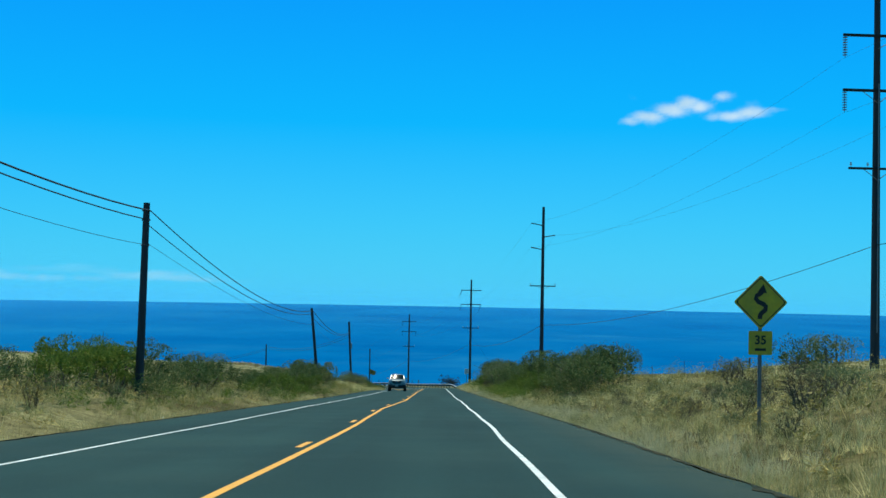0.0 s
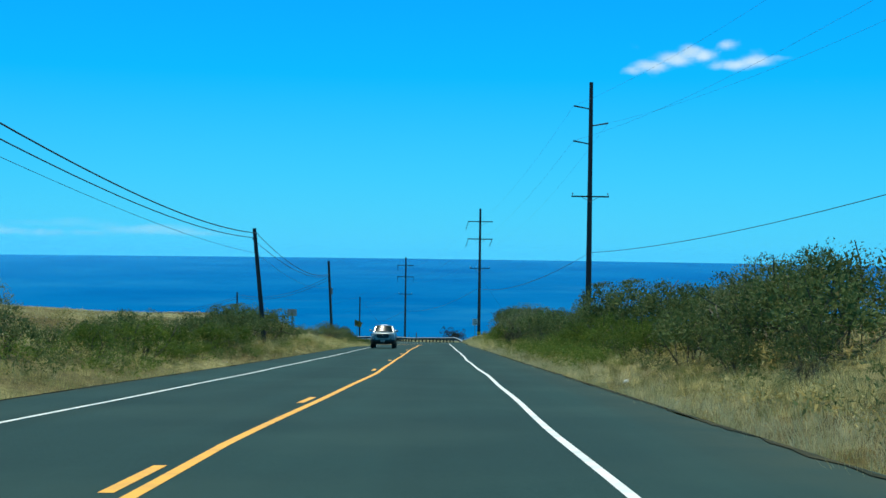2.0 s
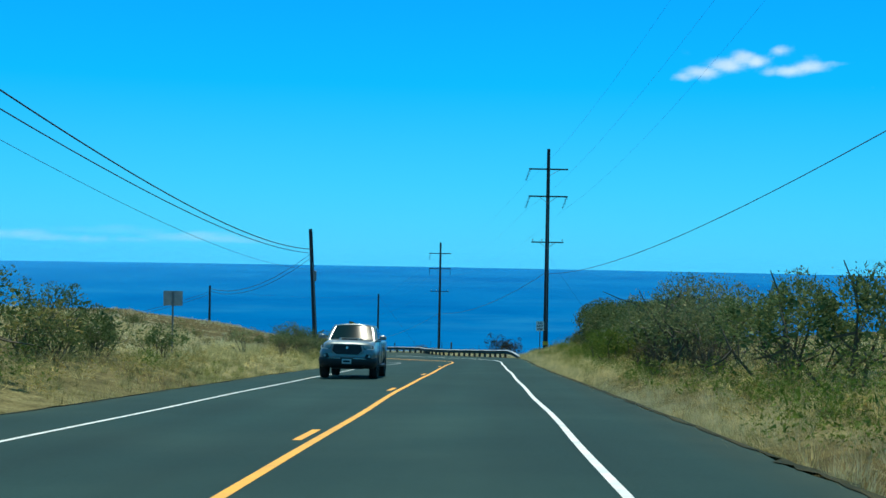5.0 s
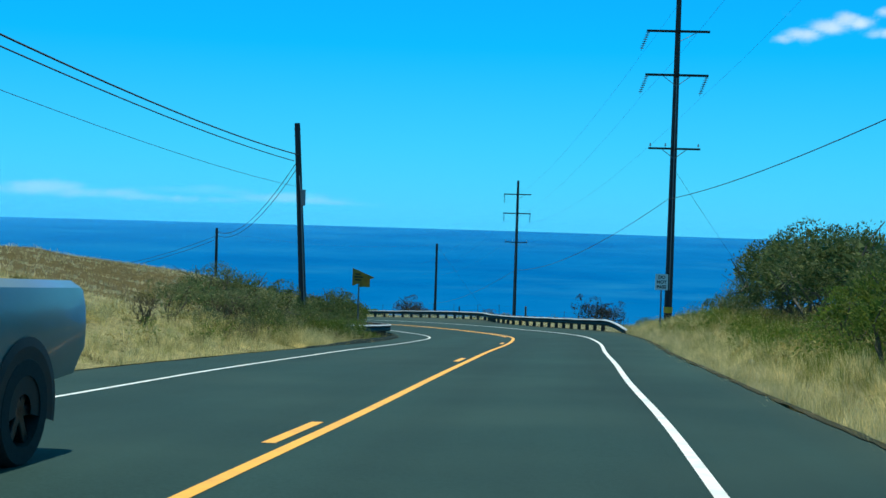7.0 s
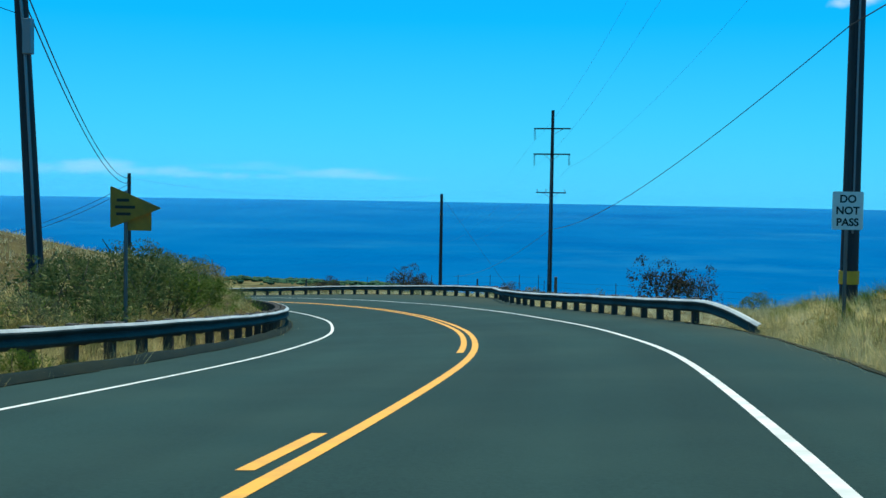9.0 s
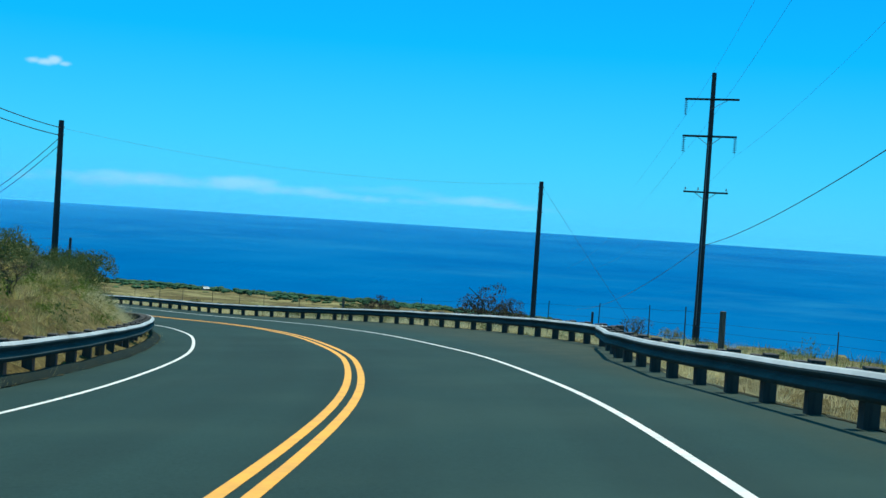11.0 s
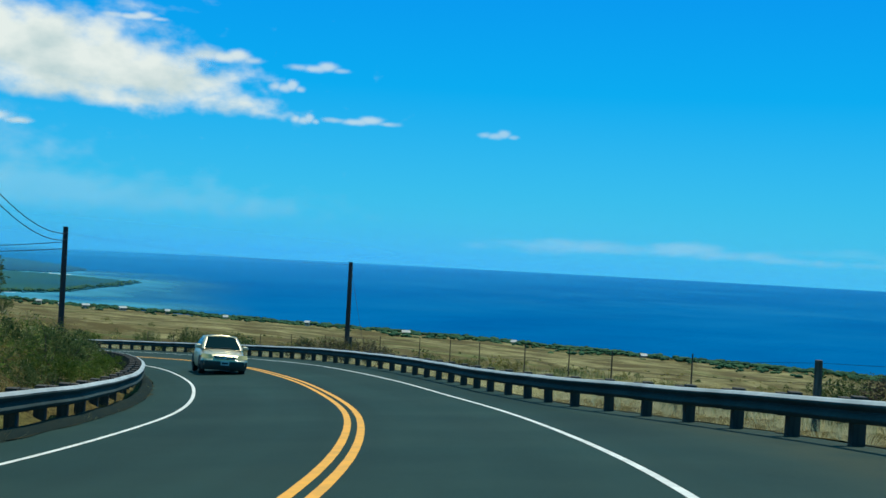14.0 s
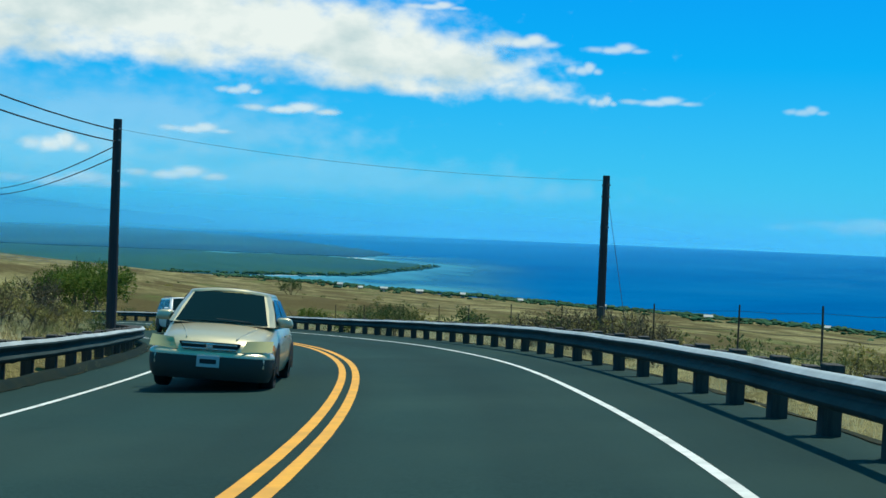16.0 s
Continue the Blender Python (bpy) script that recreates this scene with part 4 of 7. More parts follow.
def panel(parent, name, corners, mat, label="", lift=0.006, sub=5, bulge=0.0):
    """A slightly bowed panel through four corners, in order."""
    a, b, c, d = (Vector(q) for q in corners)
    n = (b - a).cross(d - a).normalized()
    bm = bmesh.new()
    rows = []
    for j in range(sub + 1):
        v = j / sub
        rows.append([(a.lerp(b, i / sub)).lerp(d.lerp(c, i / sub), v) + n * (lift + bulge * 4 * (i / sub) * (1 - i / sub)) for i in range(sub + 1)])
    sheet(bm, rows)
    return part(name, bm, mat, parent, label, True)


def mirror(parent, x, y, z, mat):
    """A rounded shell on a short stalk, flat on the side towards the driver."""
    s = 1 if x > 0 else -1
    bm = bmesh.new()
    bmesh.ops.create_icosphere(bm, subdivisions=3, radius=1.0)
    for v in bm.verts:
        a, b, c = (math.copysign(abs(q) ** 0.6, q) for q in v.co)
        v.co = (x + a * 0.115 - s * 0.02 * c, y + max(b, -0.35) * 0.085, z + c * 0.075)
    tube(bm, [(x - s * 0.2, y - 0.01, z - 0.07), (x - s * 0.05, y, z - 0.04)], [0.03, 0.025], 8)
    shell = part("mirror", bm, mat, parent, smooth=True)
    bm = bmesh.new()
    sheet(bm, [[(x - 0.085, y - 0.034, z - 0.05), (x + 0.085, y - 0.034, z - 0.05)], [(x - 0.085, y - 0.034, z + 0.05), (x + 0.085, y - 0.034, z + 0.05)]])
    part("mirror_glass", bm, CAR_GLASS, shell)


def cabin(parent, mat, ya, yb, yc, yd, zb, zr, wb, wr, windows=2, pillar=0.07):
    """ya to yd: windscreen foot, roof front, roof back, rear glass foot, counted back from the nose."""
    bm = bmesh.new()
    low = [(ya, wb * 0.9), (ya - 0.1, wb), ((ya + yd) / 2, wb), (yd + 0.1, wb), (yd, wb * 0.86)]
    top = [(yb, wr * 0.9), (yb - 0.12, wr), ((yb + yc) / 2, wr * 1.01), (yc + 0.12, wr), (yc, wr * 0.88)]
    rows = []
    for u, z in ((0, zb), (0.5, None), (0.9, None), (1, zr)):
        bow = 0.02 * math.sin(math.pi * u)
        ring = []
        for (y0, x0), (y1, x1) in zip(low, top):
            ring.append(((x0 + (x1 - x0) * u + bow), y0 + (y1 - y0) * u, zb + (zr - zb) * u))
        rows.append(ring)
    for sgn in (1, -1):
        sheet(bm, [[(sgn * x, y, z) for x, y, z in r] for r in rows])
    f = [[(x * k, y, z) for k in (1, 0.5, 0, -0.5, -1)] for x, y, z in [r[0] for r in rows]]
    b = [[(x * k, y, z) for k in (1, 0.5, 0, -0.5, -1)] for x, y, z in [r[-1] for r in rows]]
    sheet(bm, f)
    sheet(bm, b)
    bmesh.ops.remove_doubles(bm, verts=bm.verts, dist=0.002)
    bmesh.ops.recalc_face_normals(bm, faces=bm.faces)
    part("cab", bm, mat, parent, "painted pillars", False)
    # the roof skin: a crowned sheet with rolled edges, a little larger than the frame it sits on
    across = (1.03, 0.99, 0.8, 0.4, 0, -0.4, -0.8, -0.99, -1.03)
    skin = [(yb + 0.035, wr * 0.93, -0.028), (yb + 0.015, wr * 0.94, 0.006)] + [(y, x, 0.016 if 0 < k < 4 else 0.012) for k, (y, x) in enumerate(top)] + [(yc - 0.03, wr * 0.87, -0.02)]
    bm = bmesh.new()
    sheet(bm, [[(x * k, y, zr + lift + 0.055 * (1 - k * k) - (0.03 if abs(k) > 1 else 0)) for k in across] for y, x, lift in skin])
    bmesh.ops.recalc_face_normals(bm, faces=bm.faces)
    part("roof", bm, mat, parent, "", True)
    p0, p1 = rows[0][0], rows[-1][0]

    def at(r0, r1, u, k=1.0):
        return Vector(((r0[0] + (r1[0] - r0[0]) * u) * k, r0[1] + (r1[1] - r0[1]) * u, r0[2] + (r1[2] - r0[2]) * u))
    panel(parent, "windscreen", [at(p0, p1, 0.03, -0.96), at(p0, p1, 0.03, 0.96), at(p0, p1, 0.95, 0.95), at(p0, p1, 0.95, -0.95)][::-1], CAR_GLASS, "tinted windscreen", 0.012, 6, 0.02)
    q0, q1 = rows[0][-1], rows[-1][-1]
    panel(parent, "rear_window", [at(q0, q1, 0.1, -0.9), at(q0, q1, 0.1, 0.9), at(q0, q1, 0.88, 0.9), at(q0, q1, 0.88, -0.9)], CAR_GLASS, "", 0.012, 5, 0.01)
    a0, a1, b0, b1 = low[1], top[1], low[3], top[3]
    for sgn in (1, -1):
        for k in range(windows):
            u0, u1 = k / windows + 0.03, (k + 1) / windows - 0.03
            def side_at(u, v):
                y0, y1 = a0[0] + (b0[0] - a0[0]) * u, a1[0] + (b1[0] - a1[0]) * u
                x = wb + (wr - wb) * v + 0.02 * math.sin(math.pi * v)
                return Vector((sgn * x, y0 + (y1 - y0) * v, zb + (zr - zb) * v))
            c = [side_at(u0, 0.06), side_at(u1, 0.06), side_at(u1, 0.86), side_at(u0, 0.86)]
            panel(parent, "side_window", c if sgn < 0 else c[::-1], CAR_GLASS, "", 0.022, 3)


def number_plate(parent, y, z, w=0.31, h=0.155):
    bm = bmesh.new()
    box(bm, -w / 2, w / 2, y, y + 0.012, z - h / 2, z + h / 2, 0.004)
    pl = part("number_plate", bm, PLATE_GREY, parent, "grey plate with a dark bar")
    bm = bmesh.new()
    box(bm, -w * 0.36, w * 0.36, y + 0.0125, y + 0.015, z - h * 0.2, z + h * 0.2)
    part("plate_bar", bm, TRIM, pl)


def wrapped_band(parent, name, mat, profile, half, deep, label="", start=0.0, bend=3.4):
    """A strip bent round a vehicle's nose. profile: (how far out, height) from the top down; half: half its width; deep: how far its ends sweep back."""
    bm = bmesh.new()
    rows = []
    for out, z in profile:
        row = []
        for k in range(25):
            u = -1 + k / 12
            sweep = abs(u) ** bend
            row.append(((half + out * 0.6 * sweep) * math.sin(u * math.pi / 2 * 0.985) / math.sin(math.pi / 2 * 0.985), start + out - deep * sweep, z))
        rows.append(row)
    sheet(bm, rows)
    bmesh.ops.recalc_face_normals(bm, faces=bm.faces)
    ob = part(name, bm, mat, parent, label, True)
    return ob


def lamp(parent, name, corners, mat, label=""):
    return panel(parent, name, corners, mat, label, 0.012, 3, 0.012)


def facing(s, d):
    """Where an oncoming vehicle stands, nose first."""
    q = on_road(s, d)
    slope = math.atan(0.077)
    return Matrix.Translation(q) @ Matrix.Rotation(heading(s) + math.pi, 4, 'Z') @ Matrix.Rotation(slope, 4, 'X') @ Matrix.Rotation(-math.atan(float(np.interp(s, STATION, BANK))), 4, 'Y')


def pickup(at):
    """Nose at y = 0, length along -y."""
    p = thing("pickup_truck", "silver-grey four-door pickup truck with chunky tyres in the oncoming lane", "pickup truck", at=at)
    body = [(-0.02, 0.60, 1.06, 0.58, 0.70, 0.60, 0.0), (-0.05, 0.50, 1.15, 0.74, 0.82, 0.70, 0.02), (-0.13, 0.46, 1.19, 0.84, 0.90, 0.77, 0.035), (-0.28, 0.45, 1.215, 0.88, 0.935, 0.81, 0.045), (-0.5, 0.45, 1.235, 0.89, 0.945, 0.83, 0.05),
            (-1.0, 0.46, 1.265, 0.89, 0.95, 0.85, 0.055), (-1.4, 0.46, 1.29, 0.88, 0.935, 0.86, 0.03), (-1.6, 0.46, 1.30, 0.88, 0.93, 0.865, 0.0), (-2.5, 0.45, 1.30, 0.88, 0.93, 0.87, 0.0), (-3.55, 0.46, 1.30, 0.88, 0.93, 0.88, 0.0),
            (-3.6, 0.48, 1.30, 0.89, 0.945, 0.90, -0.3), (-4.4, 0.50, 1.31, 0.89, 0.95, 0.90, -0.3), (-5.2, 0.56, 1.32, 0.87, 0.93, 0.89, -0.3), (-5.32, 0.6, 1.29, 0.82, 0.9, 0.86, -0.2)]
    part("body", loft(bmesh.new(), body), GREY_PAINT, p, "silver-grey painted body", True)
    cabin(p, GREY_PAINT, -1.38, -2.02, -3.15, -3.5, 1.285, 1.79, 0.87, 0.70, 2)
    # creases down the bonnet and a dark-mouthed scoop between them
    for sgn in (-1, 1):
        bm = bmesh.new()
        tube(bm, [(sgn * 0.50, -0.16, 1.212), (sgn * 0.53, -0.7, 1.268), (sgn * 0.56, -1.3, 1.312)], [0.012, 0.02, 0.014], 6)
        part("bonnet_crease", bm, GREY_PAINT, p)
    bm = bmesh.new()
    sheet(bm, [[(-0.36, -0.70, 1.285), (-0.3, -0.62, 1.29), (0.3, -0.62, 1.29), (0.36, -0.70, 1.285)], [(-0.36, -0.75, 1.345), (-0.3, -0.67, 1.36), (0.3, -0.67, 1.36), (0.36, -0.75, 1.345)],
               [(-0.36, -1.05, 1.345), (-0.3, -1.05, 1.365), (0.3, -1.05, 1.365), (0.36, -1.05, 1.345)], [(-0.38, -1.3, 1.315), (-0.3, -1.33, 1.325), (0.3, -1.33, 1.325), (0.38, -1.3, 1.315)]])
    scoop = part("hood_scoop", bm, GREY_PAINT, p, "", True)
    bm = bmesh.new()
    box(bm, -0.27, 0.27, -0.68, -0.625, 1.295, 1.345, 0.012)
    part("scoop_mouth", bm, TRIM, scoop)
    # face: a six-sided grille, lamps and bumper
    g = [(-0.34, 0.80), (0.34, 0.80), (0.50, 0.93), (0.44, 1.13), (-0.44, 1.13), (-0.50, 0.93)]
    grille = part("grille", plate(bmesh.new(), rounded(g, 0.05), 0.05, -0.025), TRIM, p, "black six-sided grille")
    bm = bmesh.new()
    ring = rounded([(x * 1.05, 0.965 + (z - 0.965) * 1.1) for x, z in g], 0.06)
    tube(bm, [(x, 0.022, z) for x, z in ring] + [(ring[0][0], 0.022, ring[0][1])], 0.024, 6)
    part("grille_frame", bm, GREY_PAINT, grille)
    for k in range(6):
        bm = bmesh.new()
        half = 0.36 + 0.02 * k if k < 4 else 0.42
        box(bm, -half, half, 0.026, 0.038, 0.835 + k * 0.052, 0.846 + k * 0.052)
        part("grille_bar", bm, RIM_DARK, grille)
    bm = bmesh.new()
    tube(bm, [(0, 0.026, 1.03), (0, 0.045, 1.03)], 0.045, 16)
    part("badge", bm, CHROME, grille, "plain bright oval badge")
    wrapped_band(p, "fascia", GREY_PAINT, [(0.004, 0.855), (0.03, 0.80), (0.045, 0.75), (0.035, 0.70)], 0.91, 0.34, "painted lower face")
    bumper = wrapped_band(p, "front_bumper", TRIM, [(0.03, 0.72), (0.06, 0.68), (0.07, 0.60), (0.05, 0.50), (0.0, 0.42), (-0.12, 0.36)], 0.93, 0.36, "dark front bumper")
    for sgn in (-1, 1):
        bm = bmesh.new()
        box(bm, min(sgn * 0.2, sgn * 0.62), max(sgn * 0.2, sgn * 0.62), 0.055, 0.072, 0.672, 0.692, 0.006)
        part("bumper_trim", bm, CHROME, bumper)
    bm = bmesh.new()
    sheet(bm, [[(-0.6, 0.0, 0.44), (0.6, 0.0, 0.44)], [(-0.5, -0.25, 0.33), (0.5, -0.25, 0.33)], [(-0.45, -0.6, 0.32), (0.45, -0.6, 0.32)]])
    part("skid_plate", bm, STEEL, bumper)
    for s in (-1, 1):
        recess = [(s * 0.56, 0.052, 0.69), (s * 0.90, -0.17, 0.69), (s * 0.90, -0.18, 0.81), (s * 0.64, 0.022, 0.835)]
        panel(bumper, "fog_lamp_recess", recess if s < 0 else recess[::-1], TRIM, "black plastic recess", 0.012, 5, 0.02)
        lamp(p, "headlight", [(s * 0.54, -0.004, 0.975), (s * 0.875, -0.115, 0.985), (s * 0.84, -0.20, 1.115), (s * 0.50, -0.035, 1.115)][::-s], HEADLAMP_DARK, "smoked headlamp")
        bm = bmesh.new()
        tube(bm, [(s * 0.64, 0.0, 0.985), (s * 0.84, -0.075, 0.992), (s * 0.885, -0.105, 1.02), (s * 0.872, -0.155, 1.095)], [0.011, 0.016, 0.017, 0.011], 6)
        part("light_strip", bm, LAMP_GLASS, p, "bright running-light strip")
        bm = bmesh.new()
        tube(bm, [(s * 0.74, -0.12, 0.76), (s * 0.74, 0.012, 0.76)], [0.08, 0.06], 16)
        pod = part("fog_light", bm, TRIM, bumper, "round fog lamp in a dark recess")
        bm = bmesh.new()
        tube(bm, [(s * 0.74, 0.011, 0.76), (s * 0.74, 0.02, 0.76)], 0.042, 14)
        part("lens", bm, PLATE_GREY, pod)
        mirror(p, s * 1.05, -1.58, 1.40, GREY_PAINT)
        for y in (-0.93, -4.17):
            arch(p, s * 0.945, y, 0.40)
            wheel(p, s * 0.83, y, 0.40, 0.27, RIM_DARK)
        bm = bmesh.new()
        tube(bm, [(s * 0.92, -1.5, 0.48), (s * 0.98, -1.7, 0.46), (s * 0.98, -3.3, 0.46), (s * 0.92, -3.5, 0.48)], 0.05, 8)
        part("side_step", bm, TRIM, p)
        for y in (-1.62, -2.58, -3.5):
            bm = bmesh.new()
            box(bm, s * 0.938 - 0.004, s * 0.938 + 0.004, y - 0.006, y + 0.006, 0.55, 1.24)
            part("door_gap", bm, TRIM, p)
        for y in (-2.4, -3.36):
            bm = bmesh.new()
            box(bm, s * 0.955 - 0.014, s * 0.955 + 0.014, y - 0.09, y + 0.09, 1.08, 1.12, 0.01)
            part("door_handle", bm, CHROME, p)
    number_plate(p, 0.075, 0.585)
    for x in (-0.42, 0.12):
        bm = bmesh.new()
        tube(bm, [(x, -1.40, 1.325), (x + 0.5, -1.46, 1.36)], 0.01, 5)
        part("wiper", bm, TRIM, p)
    bm = bmesh.new()
    box(bm, -0.75, 0.75, -3.2, -1.0, 0.38, 0.5)
    part("underbody", bm, TRIM, p)
    return p


def passenger_car(at, name, label, category, paint, length, width, height, belt, hood, wheel_r, lens, tall=False):
    p = thing(name, label, category, at=at)
    w, low = width / 2, 0.19 if not tall else 0.26
    L = length
    body = [(0.0, low + 0.16, hood - 0.24, w * 0.62, w * 0.74, w * 0.62, 0.0), (-0.06, low + 0.05, hood - 0.15, w * 0.8, w * 0.88, w * 0.72, 0.02), (-0.25, low, hood - 0.08, w * 0.9, w * 0.975, w * 0.8, 0.04),
            (-0.6, low, hood - 0.03, w * 0.92, w, w * 0.84, 0.06), (-1.05, low, hood + (belt - hood) * 0.6, w * 0.92, w, w * 0.88, 0.05), (-1.3, low, belt, w * 0.92, w, w * 0.92, 0.02), (-0.55 * L, low, belt + 0.01, w * 0.92, w, w * 0.93, 0.0),
            (-0.8 * L, low, belt + 0.03, w * 0.92, w, w * 0.92, 0.03), (-0.95 * L, low + 0.05, belt, w * 0.86, w * 0.95, w * 0.84, 0.03), (-L, low + 0.16, belt - 0.12, w * 0.76, w * 0.85, w * 0.76, 0.0)]
    part("body", loft(bmesh.new(), body), paint, p, "painted body", True)
    rear = -0.86 * L if not tall else -0.965 * L
    cabin(p, paint, -1.02, -1.72 if not tall else -1.62, -0.66 * L if not tall else -0.9 * L, rear, belt - 0.01, height - 0.03, w * 0.91, w * 0.70 if not tall else w * 0.75, 2)
    bm = bmesh.new()
    zg = hood - 0.2
    plate(bm, rounded([(-w * 0.42, zg - 0.05), (w * 0.42, zg - 0.05), (w * 0.5, zg + 0.06), (-w * 0.5, zg + 0.06)], 0.03), 0.06, -0.05)
    grille = part("grille", bm, TRIM, p, "narrow dark grille")
    for z in (zg - 0.03, zg + 0.035):
        bm = bmesh.new()
        box(bm, -w * 0.44, w * 0.44, 0.012, 0.03, z - 0.012, z + 0.012, 0.004)
        part("grille_bar", bm, CHROME if not tall else TRIM, grille)
    bm = bmesh.new()
    box(bm, -0.05, 0.05, 0.015, 0.04, zg - 0.035, zg + 0.045, 0.012)
    part("badge", bm, CHROME, grille, "small bright badge")
    # on the low car the chin's dark colour imitates shade under the nose
    lower = TRIM if tall else SHADED_BUMPER
    bumper = wrapped_band(p, "front_bumper", paint, [(-0.02, zg - 0.05), (0.035, zg - 0.075), (0.055, zg - 0.105), (0.055, zg - 0.13)], w * 0.98, 0.36, "painted front bumper")
    wrapped_band(p, "chin", lower, [(0.05, zg - 0.125), (0.058, zg - 0.2), (0.045, zg - 0.29), (0.02, low + 0.06), (-0.05, low - 0.02)], w * 0.975, 0.37, "dark lower bumper")
    part("air_intake", plate(bmesh.new(), rounded([(-w * 0.62, low + 0.06), (w * 0.62, low + 0.06), (w * 0.56, low + 0.17), (-w * 0.56, low + 0.17)], 0.03), 0.03, -0.06), TRIM, bumper)
    number_plate(bumper, 0.064, zg - 0.2)
    for sgn in (-1, 1):
        bm = bmesh.new()
        tube(bm, [(sgn * w * 0.40, -0.12, hood - 0.085), (sgn * w * 0.52, -0.6, hood + 0.005), (sgn * w * 0.66, -1.0, hood + (belt - hood) * 0.6)], [0.008, 0.014, 0.01], 6)
        part("bonnet_crease", bm, paint, p)
    for s in (-1, 1):
        lamp(p, "headlight", [(s * w * 0.50, 0.03, zg - 0.055), (s * w * 0.985, -0.14, zg - 0.03), (s * w * 0.98, -0.29, zg + 0.12), (s * w * 0.58, -0.03, zg + 0.10)][::-s], lens, "headlamp lens")
        lamp(p, "indicator", [(s * w * 0.95, -0.27, zg - 0.02), (s * w * 0.985, -0.4, zg - 0.01), (s * w * 0.975, -0.44, zg + 0.06), (s * w * 0.94, -0.33, zg + 0.06)][::-s], AMBER_LENS)
        lamp(p, "tail_light", [(s * w * 0.5, -L + 0.01, belt - 0.26), (s * w * 0.88, -L + 0.1, belt - 0.26), (s * w * 0.86, -L + 0.1, belt - 0.08), (s * w * 0.5, -L + 0.02, belt - 0.08)][::s], LAMP_RED)
        mirror(p, s * (w + 0.035), -1.38, belt + 0.07, paint)
        for y in (-0.86, -0.86 - 0.59 * L):
            arch(p, s * w * 0.995, y, wheel_r)
            wheel(p, s * (w - 0.11), y, wheel_r, 0.2, RIM_BRIGHT)
        for y in (-0.47 * L, -0.69 * L):
            bm = bmesh.new()
            box(bm, s * w - 0.012, s * w + 0.012, y - 0.09, y + 0.09, belt - 0.16, belt - 0.13, 0.008)
            part("door_handle", bm, paint, p)
    bm = bmesh.new()
    tube(bm, [(-w * 0.5, -1.05, belt + 0.035), (w * 0.1, -1.08, belt + 0.06)], 0.012, 5)
    part("wiper", bm, TRIM, p)
    if tall:
        for s in (-1, 1):
            bm = bmesh.new()
            tube(bm, [(s * w * 0.66, -1.9, height), (s * w * 0.66, -2.1, height + 0.06), (s * w * 0.66, -3.6, height + 0.06), (s * w * 0.66, -3.8, height)], 0.018, 6)
            part("roof_rail", bm, TRIM, p)
    bm = bmesh.new()
    box(bm, -w * 0.8, w * 0.8, -L + 0.4, -0.4, low - 0.03, low + 0.06)
    part("underbody", bm, TRIM, p)
    return p


pickup(facing(134.3, -2.22))
passenger_car(facing(289.6, -1.78), "sedan_car", "champagne-coloured sedan with yellowed headlamps in the oncoming lane", "car", GOLD_PAINT, 4.45, 1.70, 1.42, 0.93, 0.82, 0.30, LAMP_YELLOWED)
passenger_car(facing(332.0, -0.9), "sport_utility_car", "white compact sport utility car with dark glass coming round the bend", "car", WHITE_PAINT, 4.5, 1.82, 1.70, 1.08, 1.02, 0.35, LAMP_GLASS, True)
# ---- plants ----
LEAF_GREEN = varied("green_leaves", [(0.0, (0.055, 0.10, 0.018)), (0.5, (0.105, 0.17, 0.028)), (0.9, (0.16, 0.22, 0.045)), (1.0, (0.24, 0.25, 0.07))], 0.85, 0.15, 0.35)
LEAF_OLIVE = varied("olive_leaves", [(0.0, (0.05, 0.085, 0.028)), (0.5, (0.095, 0.14, 0.048)), (0.9, (0.15, 0.19, 0.075)), (1.0, (0.22, 0.21, 0.10))], 0.85, 0.15, 0.3)
LEAF_DULL = varied("dull_grey_green_leaves", [(0.0, (0.11, 0.11, 0.03)), (0.5, (0.22, 0.205, 0.06)), (0.85, (0.33, 0.29, 0.10)), (1.0, (0.42, 0.33, 0.13))], 0.7, 0.2, 0.3)
LEAF_DRY = varied("dry_brown_weed_leaves", [(0.0, (0.22, 0.18, 0.06)), (0.5, (0.40, 0.33, 0.12)), (1.0, (0.58, 0.48, 0.20))], 0.8, 0.2, 0.3)
LEAF_RUSSET = varied("dark_russet_leaves", [(0.0, (0.028, 0.026, 0.022)), (0.5, (0.06, 0.05, 0.04)), (0.85, (0.095, 0.075, 0.055)), (1.0, (0.06, 0.085, 0.03))], 0.85, 0.15, 0.25)
LEAF_SPARSE = varied("withered_twig_ends", [(0.0, (0.05, 0.045, 0.028)), (0.6, (0.11, 0.095, 0.055)), (1.0, (0.20, 0.175, 0.09))], 0.85, 0.15, 0.3)
LEAF_GREY = varied("dusty_grey_green_leaves", [(0.0, (0.085, 0.12, 0.055)), (0.5, (0.15, 0.19, 0.085)), (0.85, (0.23, 0.26, 0.125)), (1.0, (0.32, 0.29, 0.15))], 0.85, 0.15, 0.3)
TWIG = grained("grey_brown_twigs", (0.06, 0.05, 0.032), (0.13, 0.11, 0.075), 20, 0.9)
STRAW = varied("straw_grass", [(0.0, (0.22, 0.22, 0.09)), (0.5, (0.36, 0.345, 0.155)), (0.8, (0.50, 0.465, 0.22)), (1.0, (0.15, 0.21, 0.07))], 0.95, 0.05, 0.45, 0.6)
PALE_STRAW = varied("pale_dry_grass", [(0.0, (0.50, 0.43, 0.20)), (0.5, (0.66, 0.57, 0.29)), (1.0, (0.80, 0.71, 0.40))], 0.95, 0.05, 0.5, 0.65)
